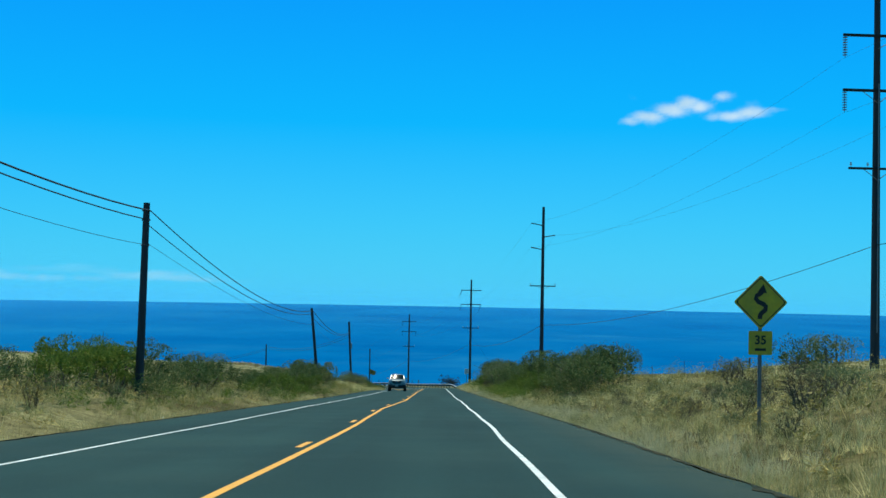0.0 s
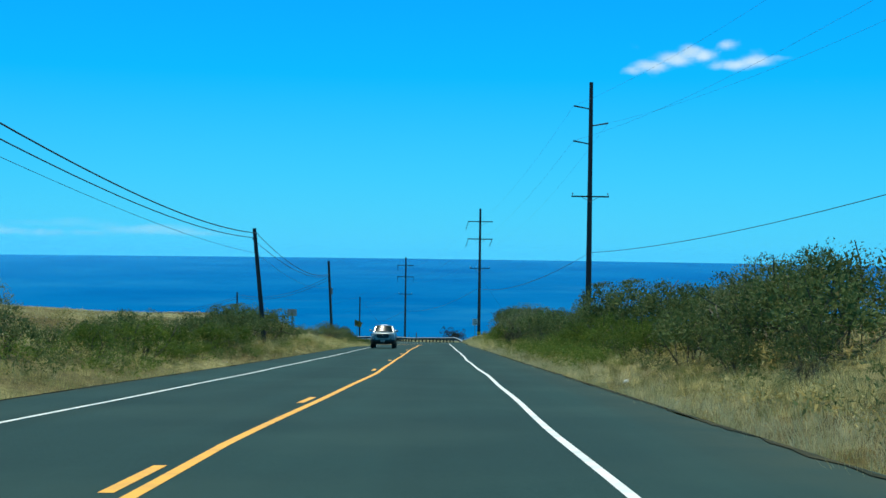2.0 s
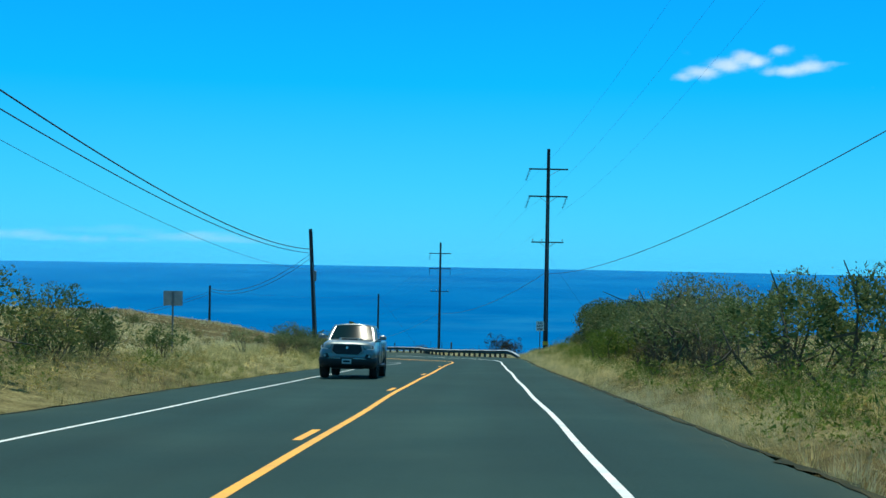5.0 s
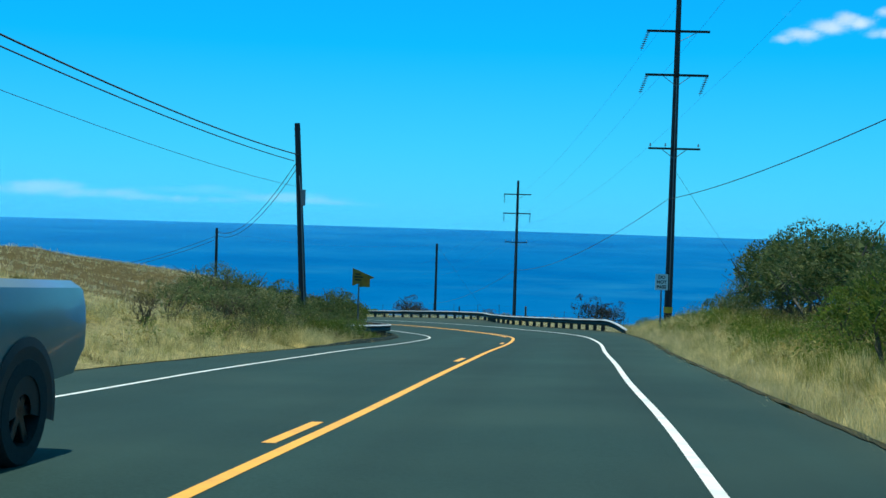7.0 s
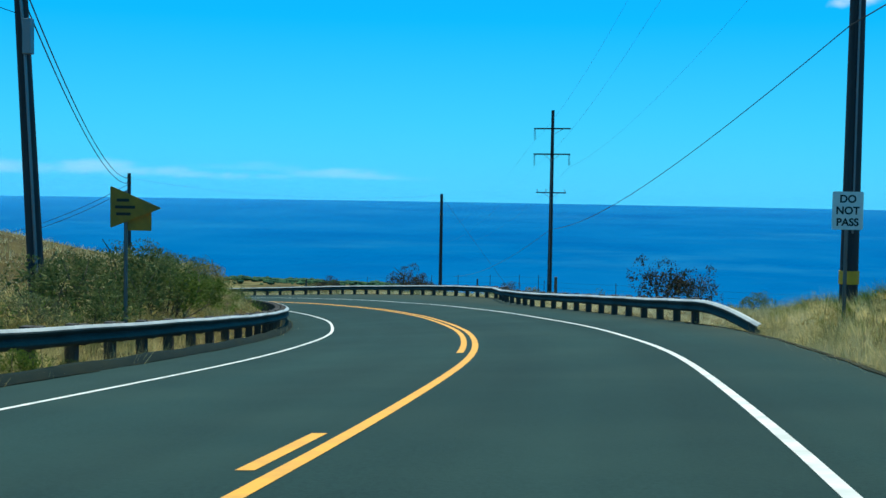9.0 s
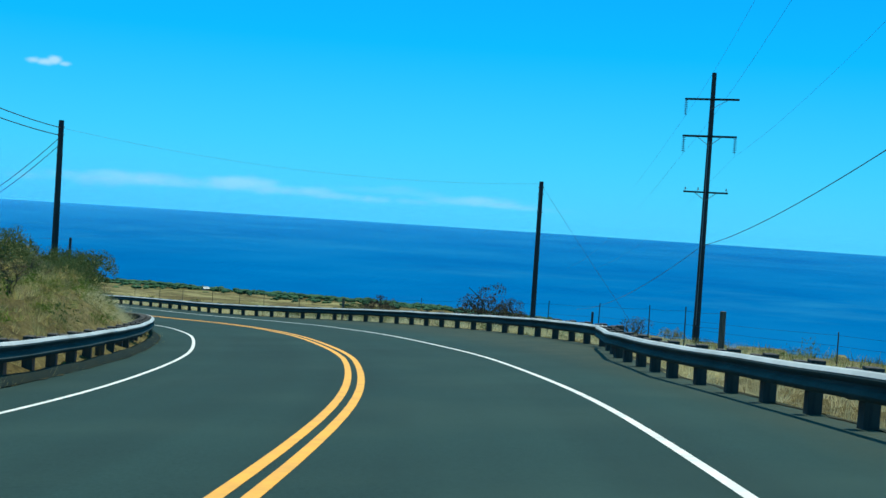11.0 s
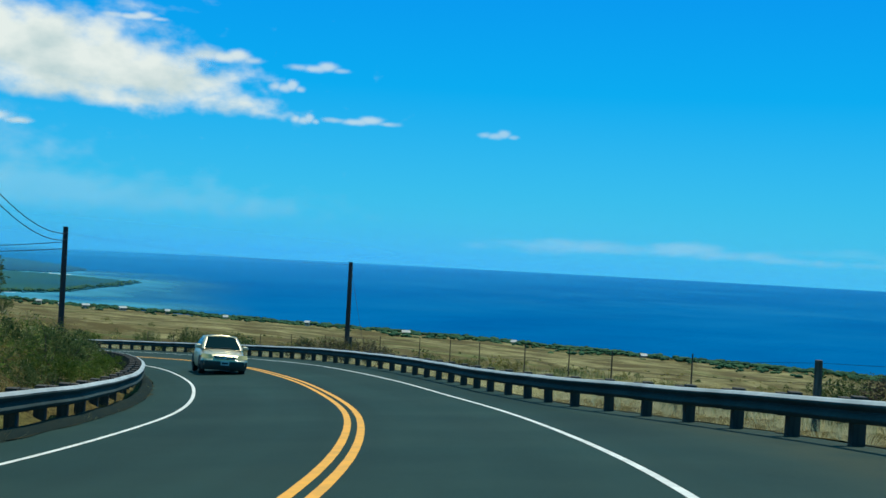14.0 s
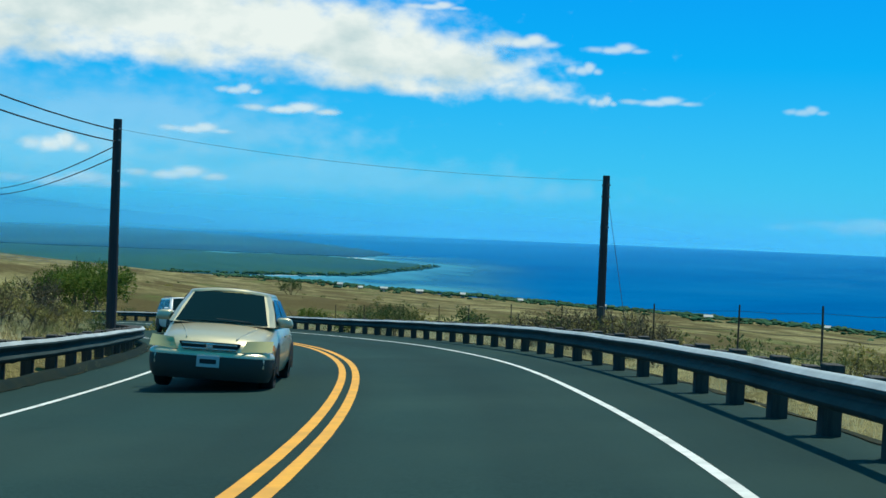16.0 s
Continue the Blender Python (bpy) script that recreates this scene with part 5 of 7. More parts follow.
BLEACHED = varied("bleached_grass", [(0.0, (0.72, 0.62, 0.36)), (0.5, (0.80, 0.71, 0.44)), (1.0, (0.86, 0.79, 0.54))], 0.95, 0.05, 0.45, 0.25)
WEED = varied("dry_weeds", [(0.0, (0.06, 0.065, 0.028)), (0.5, (0.11, 0.105, 0.05)), (0.8, (0.085, 0.11, 0.04)), (1.0, (0.18, 0.16, 0.085))], 0.95, 0.05, 0.3, 0.4)
GREEN_GRASS = varied("green_roadside_growth", [(0.0, (0.08, 0.14, 0.012)), (0.5, (0.15, 0.22, 0.022)), (1.0, (0.28, 0.30, 0.05))], 0.95, 0.05, 0.3)


def leaf_cloud(rng, centres, spread, per, long, wide, corners=4):
    """Leaves scattered round the centres, bent kites or plain three-cornered ones. Returns points and faces."""
    c = np.repeat(np.asarray(centres, float), per, 0)
    n = len(c)
    p = c + np.clip(rng.normal(0, 0.85, (n, 3)), -1.25, 1.25) * np.asarray(spread)
    out = p - c
    out[:, 2] += np.abs(rng.normal(0.2, 0.3, n)) * spread[2]
    way = out / (np.linalg.norm(out, axis=1, keepdims=True) + 1e-6) + rng.normal(0, 0.7, (n, 3))
    way /= np.linalg.norm(way, axis=1, keepdims=True)
    side = np.cross(way, rng.normal(0, 1, (n, 3)))
    side /= np.linalg.norm(side, axis=1, keepdims=True)
    up = np.cross(way, side)
    k = rng.uniform(0.6, 1.35, (n, 1))
    a, b = p, p + way * long * k
    m = p + way * long * k * 0.5 + up * long * 0.12
    if corners == 4:
        v = np.stack([a, m + side * wide * k, b, m - side * wide * k], 1).reshape(-1, 3)
    else:
        v = np.stack([a - side * wide * k, a + side * wide * k, b], 1).reshape(-1, 3)
    return v, np.arange(n * corners).reshape(n, corners)


def limbs(bm, rng, root, way, length, radius, depth, tips):
    """A branching stem; its ends are added to tips."""
    pts, rad = [root.copy()], [radius]
    p, w = root.copy(), way.normalized()
    for k in range(2):
        w = (w + Vector(rng.normal(0, 0.22, 3))).normalized()
        p = p + w * length / 2
        pts.append(p.copy())
        rad.append(max(radius * (1 - 0.3 * (k + 1)), 0.006))
    tube(bm, pts, rad, 3, False)
    tips.append(p.copy())
    if depth:
        for _ in range(int(rng.integers(2, 4))):
            at = pts[int(rng.integers(1, 3))]
            limbs(bm, rng, at, (w + Vector(rng.normal(0, 0.75, 3)) + Vector((0, 0, 0.25))).normalized(), length * rng.uniform(0.55, 0.85), radius * 0.55, depth - 1, tips)


SHAPE = {}


def leaf_fan(rng, p, way, long, wide):
    """Single three-cornered leaves at p that point along way."""
    n = len(p)
    way = way / (np.linalg.norm(way, axis=1, keepdims=True) + 1e-6)
    side = np.cross(way, rng.normal(0, 1, (n, 3)))
    side /= np.linalg.norm(side, axis=1, keepdims=True)
    k = rng.uniform(0.6, 1.35, (n, 1))
    return np.stack([p - side * wide * k, p + side * wide * k, p + way * long * k], 1).reshape(-1, 3)


def lobed_crown(rng, high, wide_r, outer, inner, long, wide, lobes, foot):
    """A crown of several rounded masses: small leaves in tufts over each, larger shaded ones inside. foot: how far down it reaches, as a share of the height."""
    mass = [(Vector((0, 0, high * (foot + (1 - foot) * 0.52))), wide_r * 0.55, high * (1 - foot) * 0.45)]
    for k in range(lobes):
        a, out = k * math.tau / lobes + rng.uniform(-0.4, 0.4), wide_r * rng.uniform(0.45, 0.72)
        z = high * (foot + (1 - foot) * rng.uniform(0.28, 0.66))
        mass.append((Vector((math.cos(a) * out, math.sin(a) * out, z)), wide_r * rng.uniform(0.28, 0.46), min(high * 1.02 - z, high * (1 - foot) * rng.uniform(0.26, 0.42))))
    weight = np.array([m[1] * (m[1] + m[2]) for m in mass])
    weight /= weight.sum()
    pts, ways = [], []
    for share, lo, hi in ((outer, 0.8, 1.06), (inner, 0.3, 0.85)):
        ps, ws = [], []
        for (c, rx, rz), w in zip(mass, weight):
            n = max(8, int(share * w))
            tufts = rng.normal(0, 1, (max(5, int(30 * w * len(mass) / 4)), 3))
            tufts[:, 2] = np.abs(tufts[:, 2]) * 1.05 - 0.3
            tufts /= np.linalg.norm(tufts, axis=1, keepdims=True)
            swell = rng.uniform(0.82, 1.1, len(tufts))
            pick = rng.integers(0, len(tufts), n)
            way = tufts[pick] + rng.normal(0, 0.26, (n, 3))
            way /= np.linalg.norm(way, axis=1, keepdims=True)
            reach = rng.triangular(lo, 0.7 * hi + 0.3 * lo, hi, n) * swell[pick]
            ps.append(np.array(c[:]) + way * reach[:, None] * np.array([rx, rx, rz]))
            ws.append(way + rng.normal(0, 0.6, (n, 3)) + np.array([0, 0, 0.25]))
        pts.append(np.concatenate(ps))
        ways.append(np.concatenate(ws))
    v = np.concatenate([leaf_fan(rng, pts[0], ways[0], long, wide), leaf_fan(rng, pts[1], ways[1], long * 2.2, wide * 2.4)])
    v[:, 2] = np.maximum(v[:, 2], 0.03)
    return v, np.arange(len(v)).reshape(-1, 3)


def make_bush(kind, label, seed, leaf, height, ratio, stems, inner, outer, depth=1, long=0.062, wide=0.017, stem=0.035, lobes=6, foot=0.02):
    """A shrub: forked stems from the ground and a crown of single leaves in rounded, tufted masses."""
    rng = np.random.default_rng(seed)
    b = thing("shrub", label, "shrub", "roadside shrubs")
    bm = bmesh.new()
    tips = []
    for k in range(stems):
        a = k * math.tau / stems + rng.uniform(-0.5, 0.5)
        lean = rng.uniform(0.15, 0.95) * ratio
        limbs(bm, rng, Vector((math.cos(a) * 0.12, math.sin(a) * 0.12, -0.25)), Vector((math.cos(a) * lean, math.sin(a) * lean, 1)), height * rng.uniform(0.34, 0.5), stem, depth, tips)
    r92, z96 = np.percentile([math.hypot(t.x, t.y) for t in tips], 92), np.percentile([t.z for t in tips], 96)
    for v in bm.verts:
        v.co.x, v.co.y, v.co.z = v.co.x * ratio * height / r92 * 0.85, v.co.y * ratio * height / r92 * 0.85, v.co.z * 0.88 * height / z96
    part("branchwork", bm, TWIG, b, "grey-brown forked twigs")
    v, f = lobed_crown(rng, height, ratio * height, outer, inner, long, wide, lobes, foot)
    crown = new("crown", quick_mesh("crown", v, f, [leaf], False))
    crown.parent = b
    SHAPE[kind] = (b, float(np.percentile(v[:, 2], 98.5)))


make_bush("green_a", "leafy bright green shrub on the road's verge", 3, LEAF_GREEN, 2.3, 0.66, 5, 1100, 4600)
make_bush("dense_a", "dense bright green shrub with fine leaves down to the ground", 5, LEAF_GREEN, 2.4, 0.7, 5, 1800, 7400, long=0.046, wide=0.013, lobes=9, foot=0.0)
make_bush("green_b", "dense green shrub with fine leaves", 8, LEAF_GREEN, 2.0, 0.72, 5, 900, 3900, lobes=7)
make_bush("olive_a", "dark olive thicket shrub", 12, LEAF_OLIVE, 2.5, 0.66, 5, 1100, 4700, lobes=7)
make_bush("olive_b", "dusty olive shrub with thin foliage", 21, LEAF_OLIVE, 1.9, 0.7, 5, 500, 2800, lobes=8)
make_bush("dull_a", "half-dry grey-green shrub showing its twigs", 33, LEAF_DULL, 1.6, 0.7, 6, 180, 1500, 2, 0.07, 0.013, lobes=8)
make_bush("bare_a", "leafless grey twiggy shrub", 44, LEAF_SPARSE, 1.8, 0.55, 7, 10, 700, 3, 0.09, 0.012, 0.085, lobes=8, foot=0.2)
make_bush("airy_a", "tall feathery shrub with open branches and fine leaves", 58, LEAF_GREY, 2.6, 0.64, 5, 400, 3900, 2, 0.06, 0.014, 0.05, lobes=11, foot=0.1)
make_bush("wiry_a", "small wiry tree with bare forked trunks and a thin grey-green crown", 71, LEAF_GREY, 2.3, 0.55, 4, 160, 2300, 2, 0.06, 0.014, 0.055, lobes=9, foot=0.42)
make_bush("wiry_b", "low wiry grey-green shrub with open twigs", 83, LEAF_GREY, 1.7, 0.62, 5, 120, 1800, 2, 0.06, 0.013, 0.04, lobes=9, foot=0.25)
make_bush("russet_a", "dark russet bush beyond the guardrail", 63, LEAF_RUSSET, 2.2, 0.66, 5, 500, 2600, lobes=7)
used_master = set()


def scrub(label, mat, rng, places, leaves, long=0.06, wide=0.011, wood=True):
    """Low growth past counting: each place (x, y, height) gets a clump of leaves on short twigs, all in one mesh."""
    pts, fcs, n = [], [], 0
    z = ground_height([p[0] for p in places], [p[1] for p in places])
    for (x, y, h), g in zip(places, z):
        m = 9
        a, u = rng.uniform(0, math.tau, m), np.sqrt(rng.uniform(0, 1, m))
        tips = np.stack([np.cos(a) * u * h * 0.85, np.sin(a) * u * h * 0.85, h * (1 - 0.6 * u ** 2) * rng.uniform(0.45, 1.0, m)], 1)
        v, f = leaf_cloud(rng, tips, (0.2 * h, 0.2 * h, 0.16 * h), max(1, int(leaves * (0.4 + h) / m)), long, wide, 3)
        big, fb = leaf_cloud(rng, tips * 0.7, (0.2 * h, 0.2 * h, 0.15 * h), max(1, int(leaves * 0.2 / m)), long * 2, wide * 2.2, 3)
        if wood:
            w, fw = leaf_cloud(rng, np.zeros((1, 3)), (0.12, 0.12, 0.02), 12, h * 0.9, 0.007, 3)
            v, f = np.concatenate([v, w]), np.concatenate([f, fw + len(v)])
        v, f = np.concatenate([v, big]), np.concatenate([f, fb + len(v)])
        v[:, 2] = np.maximum(v[:, 2], 0.02)
        pts.append(v + np.array([x, y, g]))
        fcs.append(f + n)
        n += len(v)
    ob = new("low_scrub", quick_mesh("low_scrub", np.concatenate(pts), np.concatenate(fcs), [mat], False))
    return tagged(ob, label, "scrub", kind="stuff")


def strewn(rng, s0, s1, d0, d1, count, lo, hi):
    out = []
    for k in range(count):
        q = on_road(s0 + (s1 - s0) * (k + rng.uniform(0, 1)) / count, rng.uniform(d0, d1))
        out.append((q.x, q.y, rng.uniform(lo, hi)))
    return out


def plant(kind, x, y, tall):
    """A shrub of the given height, standing on the ground."""
    master, high = SHAPE[kind]
    size = tall / high
    m = pose(x, y, ground_at(x, y) - 0.05, random.uniform(-5, 5), random.uniform(-5, 5), random.uniform(0, 360)) @ Matrix.Diagonal((size * random.uniform(0.9, 1.2), size * random.uniform(0.9, 1.2), size, 1))
    if kind not in used_master:
        used_master.add(kind)
        master.matrix_world = m
        return master
    return copy_thing(master, m)


def plant_along(kinds, s0, s1, d0, d1, count, lo, hi):
    for k in range(count):
        q = on_road(s0 + (s1 - s0) * (k + random.uniform(0, 1)) / count, random.uniform(d0, d1))
        plant(random.choice(kinds), q.x, q.y, random.uniform(lo, hi))


def plant_at(kind, s, d, tall):
    q = on_road(s, d)
    plant(kind, q.x, q.y, tall)


random.seed(11)
# seaward side of the straight: dry scrub, then a green thicket
for s, d, k, h in ((24, 9.6, "bare_a", 1.0), (26, 10.4, "bare_a", 1.2), (27.5, 9.2, "wiry_b", 0.9), (28, 11.8, "wiry_b", 1.3), (29.5, 10.2, "bare_a", 1.2), (31, 12.4, "wiry_b", 1.4), (32, 9.0, "bare_a", 0.9), (33, 10.8, "bare_a", 1.2), (34.5, 13.0, "wiry_b", 1.4), (37, 11.8, "bare_a", 1.2), (38.5, 14.6, "wiry_a", 1.5), (41, 14.2, "bare_a", 1.4),
                   (44, 15.6, "olive_b", 1.6), (47, 13.5, "dull_a", 1.0), (52, 14.0, "dull_a", 0.8), (56, 9.6, "dull_a", 0.8), (58, 15.0, "bare_a", 1.0), (59, 8.6, "bare_a", 0.9), (61.5, 9.4, "olive_b", 1.3), (64, 8.6, "olive_b", 1.1)):
    plant_at(k, s, d, h)
for s, d, k, h in ((63, 10.4, "olive_b", 2.2), (65.5, 11.2, "olive_a", 2.4), (68.2, 10.0, "airy_a", 2.5), (67.0, 10.8, "olive_a", 2.3), (66.5, 9.2, "olive_b", 1.7), (70.5, 11.0, "olive_a", 2.3), (71, 9.0, "olive_b", 1.7), (73.5, 10.2, "olive_a", 1.9), (75, 8.7, "dense_a", 1.4), (76, 11.0, "olive_a", 1.9),
                   (78.5, 9.0, "dense_a", 1.8), (80.5, 11.0, "olive_a", 2.2), (82, 9.0, "dense_a", 2.2), (84.5, 10.8, "olive_a", 2.5), (85.8, 8.8, "dense_a", 2.4), (88, 9.8, "dense_a", 2.7), (90.2, 8.6, "dense_a", 2.6)):
    plant_at(k, s, d, h)
for s, d, k, h in ((92, 10.5, "olive_a", 2.6), (93.5, 8.5, "dense_a", 2.2), (96, 9.6, "olive_a", 2.2), (97.5, 8.3, "dense_a", 1.8), (99.5, 10.2, "olive_a", 2.2), (102, 9.4, "olive_b", 1.9), (106, 10.0, "olive_a", 1.9), (110, 9.2, "olive_a", 2.0), (113.5, 9.8, "dull_a", 2.0), (117, 9.2, "olive_a", 2.2),
                   (121, 9.0, "olive_a", 2.3), (124.5, 9.6, "bare_a", 2.2), (127.5, 8.4, "bare_a", 1.9), (129.5, 9.0, "airy_a", 2.4), (132, 8.6, "airy_a", 2.8), (134.6, 8.9, "airy_a", 3.0), (133, 7.8, "bare_a", 1.9), (137.5, 9.4, "olive_b", 2.4)):
    plant_at(k, s, d, h)
for s, d, k, h in ((136.5, 7.9, "bare_a", 1.7), (140, 9.8, "olive_a", 2.2), (143.5, 10.4, "olive_a", 2.3), (145.5, 8.0, "green_b", 1.6), (147, 10.4, "olive_a", 2.4), (148, 8.2, "dense_a", 1.8), (150.5, 10.3, "olive_b", 2.4), (150.6, 7.9, "green_b", 1.7), (153.4, 8.3, "dense_a", 1.8), (154, 10.5, "olive_a", 2.5),
                   (156.5, 8.6, "green_b", 1.6), (157.5, 10.4, "olive_a", 2.6), (161, 10.6, "olive_b", 2.7), (164.5, 10.3, "olive_a", 2.8), (168, 10.6, "airy_a", 2.9), (171.5, 10.4, "olive_a", 2.9), (175, 10.6, "olive_b", 3.0), (178, 10.5, "olive_a", 3.0)):
    plant_at(k, s, d, h)
for s, d, k, h in ((181, 11.0, "olive_a", 2.6), (184, 11.8, "olive_a", 2.3), (187.0, 11.0, "airy_a", 1.7), (190.5, 10.4, "olive_b", 1.2), (182.5, 9.8, "olive_b", 1.4), (186, 9.8, "wiry_b", 1.2), (176.5, 9.6, "olive_b", 1.7), (191, 11.6, "bare_a", 1.7), (160, 8.8, "olive_b", 1.2), (166, 8.8, "dull_a", 1.0), (172, 8.8, "dull_a", 0.9), (179, 9.0, "olive_b", 0.9), (146, 12.5, "olive_a", 2.6), (160, 12.6, "dull_a", 2.9), (173, 12.5, "olive_b", 3.1)):
    plant_at(k, s, d, h)
for s, d, k, h in ((44.3, 12.8, "bare_a", 1.5), (18, 9.4, "bare_a", 0.9), (20, 11.5, "wiry_b", 0.9), (21.5, 8.6, "bare_a", 0.8), (23, 13.0, "bare_a", 1.1), (25, 8.4, "wiry_b", 0.7), (30, 8.4, "bare_a", 0.7), (35.5, 9.2, "wiry_b", 0.8), (36.5, 10.4, "bare_a", 0.9), (39.5, 9.6, "bare_a", 0.8),
                   (40.5, 11.4, "wiry_b", 0.9), (43, 8.8, "bare_a", 0.7), (45.5, 10.2, "wiry_b", 0.8), (48.5, 9.4, "bare_a", 0.8), (50.5, 11.2, "wiry_b", 0.9), (53.5, 9.2, "wiry_b", 0.8), (55, 11.8, "bare_a", 1.0), (57, 10.4, "wiry_b", 0.9), (49, 15.0, "bare_a", 1.1), (54, 16.5, "wiry_b", 1.0)):
    plant_at(k, s, d, h)
# uphill side of the straight
for s, d, k, h in ((26, -8.0, "dull_a", 1.0), (30, -9.5, "olive_b", 1.2), (34, -10.5, "olive_b", 1.3), (37, -11.2, "olive_b", 1.5), (40, -10.4, "green_b", 1.6), (42.4, -10.8, "green_a", 1.9), (45, -10.2, "green_a", 2.1), (47.6, -10.8, "green_b", 2.0), (50.5, -10.4, "olive_a", 1.9), (54, -9.8, "olive_b", 1.6),
                   (58, -9.2, "olive_b", 1.6), (62, -9.8, "olive_a", 1.7), (66, -11.0, "airy_a", 1.8), (69, -9.2, "olive_b", 1.4), (72, -11.0, "airy_a", 1.7), (74, -8.4, "green_b", 1.2), (77, -9.2, "olive_b", 1.3), (79.5, -8.2, "green_b", 1.4)):
    plant_at(k, s, d, h)
for s, d, k, h in ((80.5, -7.4, "dense_a", 1.0), (83.2, -7.2, "dense_a", 1.1), (82, -9.4, "olive_a", 1.4), (86.5, -7.4, "dense_a", 1.0), (84.5, -8.0, "green_b", 1.3), (87.5, -8.8, "olive_b", 1.4), (90.5, -7.8, "green_a", 1.5), (93.5, -8.4, "olive_a", 1.5), (96.5, -8.0, "green_b", 1.5), (100, -8.8, "olive_a", 1.6), (104, -9.6, "olive_a", 2.0), (108, -9.4, "olive_b", 2.1), (112, -10.0, "olive_a", 2.1),
                   (116, -10.0, "olive_b", 2.3), (119.5, -9.8, "olive_a", 2.4), (123, -10.4, "olive_b", 2.3), (127, -10.0, "dull_a", 2.3), (131, -10.6, "olive_b", 2.4), (135, -10.8, "bare_a", 2.0), (139, -9.6, "olive_b", 1.5)):
    plant_at(k, s, d, h)
plant_along(["dull_a", "olive_b", "green_b", "bare_a"], 22, 100, -12.0, -8.0, 26, 0.8, 1.2)
plant_along(["dull_a", "olive_b"], 100, 138, -13, -9, 8, 1.1, 1.8)
for s, d, k, h in ((152.4, -9.2, "wiry_a", 1.9), (158, -12.2, "dull_a", 0.6), (163.0, -9.2, "bare_a", 1.4), (165, -8.0, "wiry_b", 1.5), (167.4, -7.4, "wiry_b", 1.2), (170.0, -7.6, "olive_b", 1.3), (173.2, -7.4, "wiry_b", 1.2), (176.8, -7.6, "olive_b", 1.2), (175.2, -9.2, "olive_a", 1.8), (171.0, -10.2, "olive_b", 1.7), (180.4, -7.6, "wiry_b", 1.2), (183.0, -7.4, "olive_b", 1.1), (186.8, -7.4, "wiry_b", 1.2), (190.4, -7.4, "olive_b", 1.2), (166.6, -9.6, "wiry_a", 1.9), (168.8, -8.4, "wiry_a", 2.0), (170.4, -9.0, "bare_a", 1.9), (172.2, -8.4, "wiry_a", 2.2), (173.6, -10.2, "airy_a", 2.0),
                   (174.6, -8.2, "wiry_b", 1.6), (176.4, -9.8, "wiry_a", 1.9), (178.4, -8.6, "wiry_b", 1.4), (179.6, -10.4, "olive_b", 1.4), (181.5, -8.8, "wiry_b", 1.3), (183.5, -10.2, "wiry_a", 1.5), (184.5, -8.2, "bare_a", 1.2)):
    plant_at(k, s, d, h)
for s, d, k, h in ((186, -9.4, "olive_b", 1.4), (188, -8.2, "wiry_b", 1.5), (189.5, -10.2, "wiry_a", 1.6), (191.5, -8.6, "olive_b", 1.7), (193.5, -9.6, "wiry_a", 1.8), (194.6, -7.8, "olive_b", 1.6), (196, -8.8, "olive_a", 1.7), (197.4, -7.6, "green_b", 1.5), (199, -8.0, "olive_a", 1.6), (200.6, -7.2, "green_a", 1.4), (202.2, -7.6, "green_b", 1.2),
                   (171.6, -6.3, "wiry_b", 0.9), (173.4, -6.0, "dull_a", 1.0), (174.6, -6.4, "green_b", 1.1), (175.8, -5.9, "olive_b", 1.2), (176.9, -6.1, "green_b", 1.2), (178.0, -5.75, "dull_a", 0.95), (179.4, -5.75, "green_b", 0.6), (181.0, -5.65, "green_b", 0.7), (182.8, -5.6, "olive_b", 0.5), (176, -13.5, "dull_a", 1.0), (168, -15.0, "dull_a", 0.8), (188, -14.0, "olive_b", 0.9), (172, -20.0, "olive_b", 0.9), (182, -24.0, "dull_a", 0.8)):
    plant_at(k, s, d, h)
plant_along(["dull_a", "bare_a", "wiry_b"], 164, 200, -8.4, -6.8, 9, 0.6, 1.0)
# inside of the bend
plant_along(["dull_a", "olive_b"], 206, 246, -11, -7.4, 8, 0.6, 1.0)
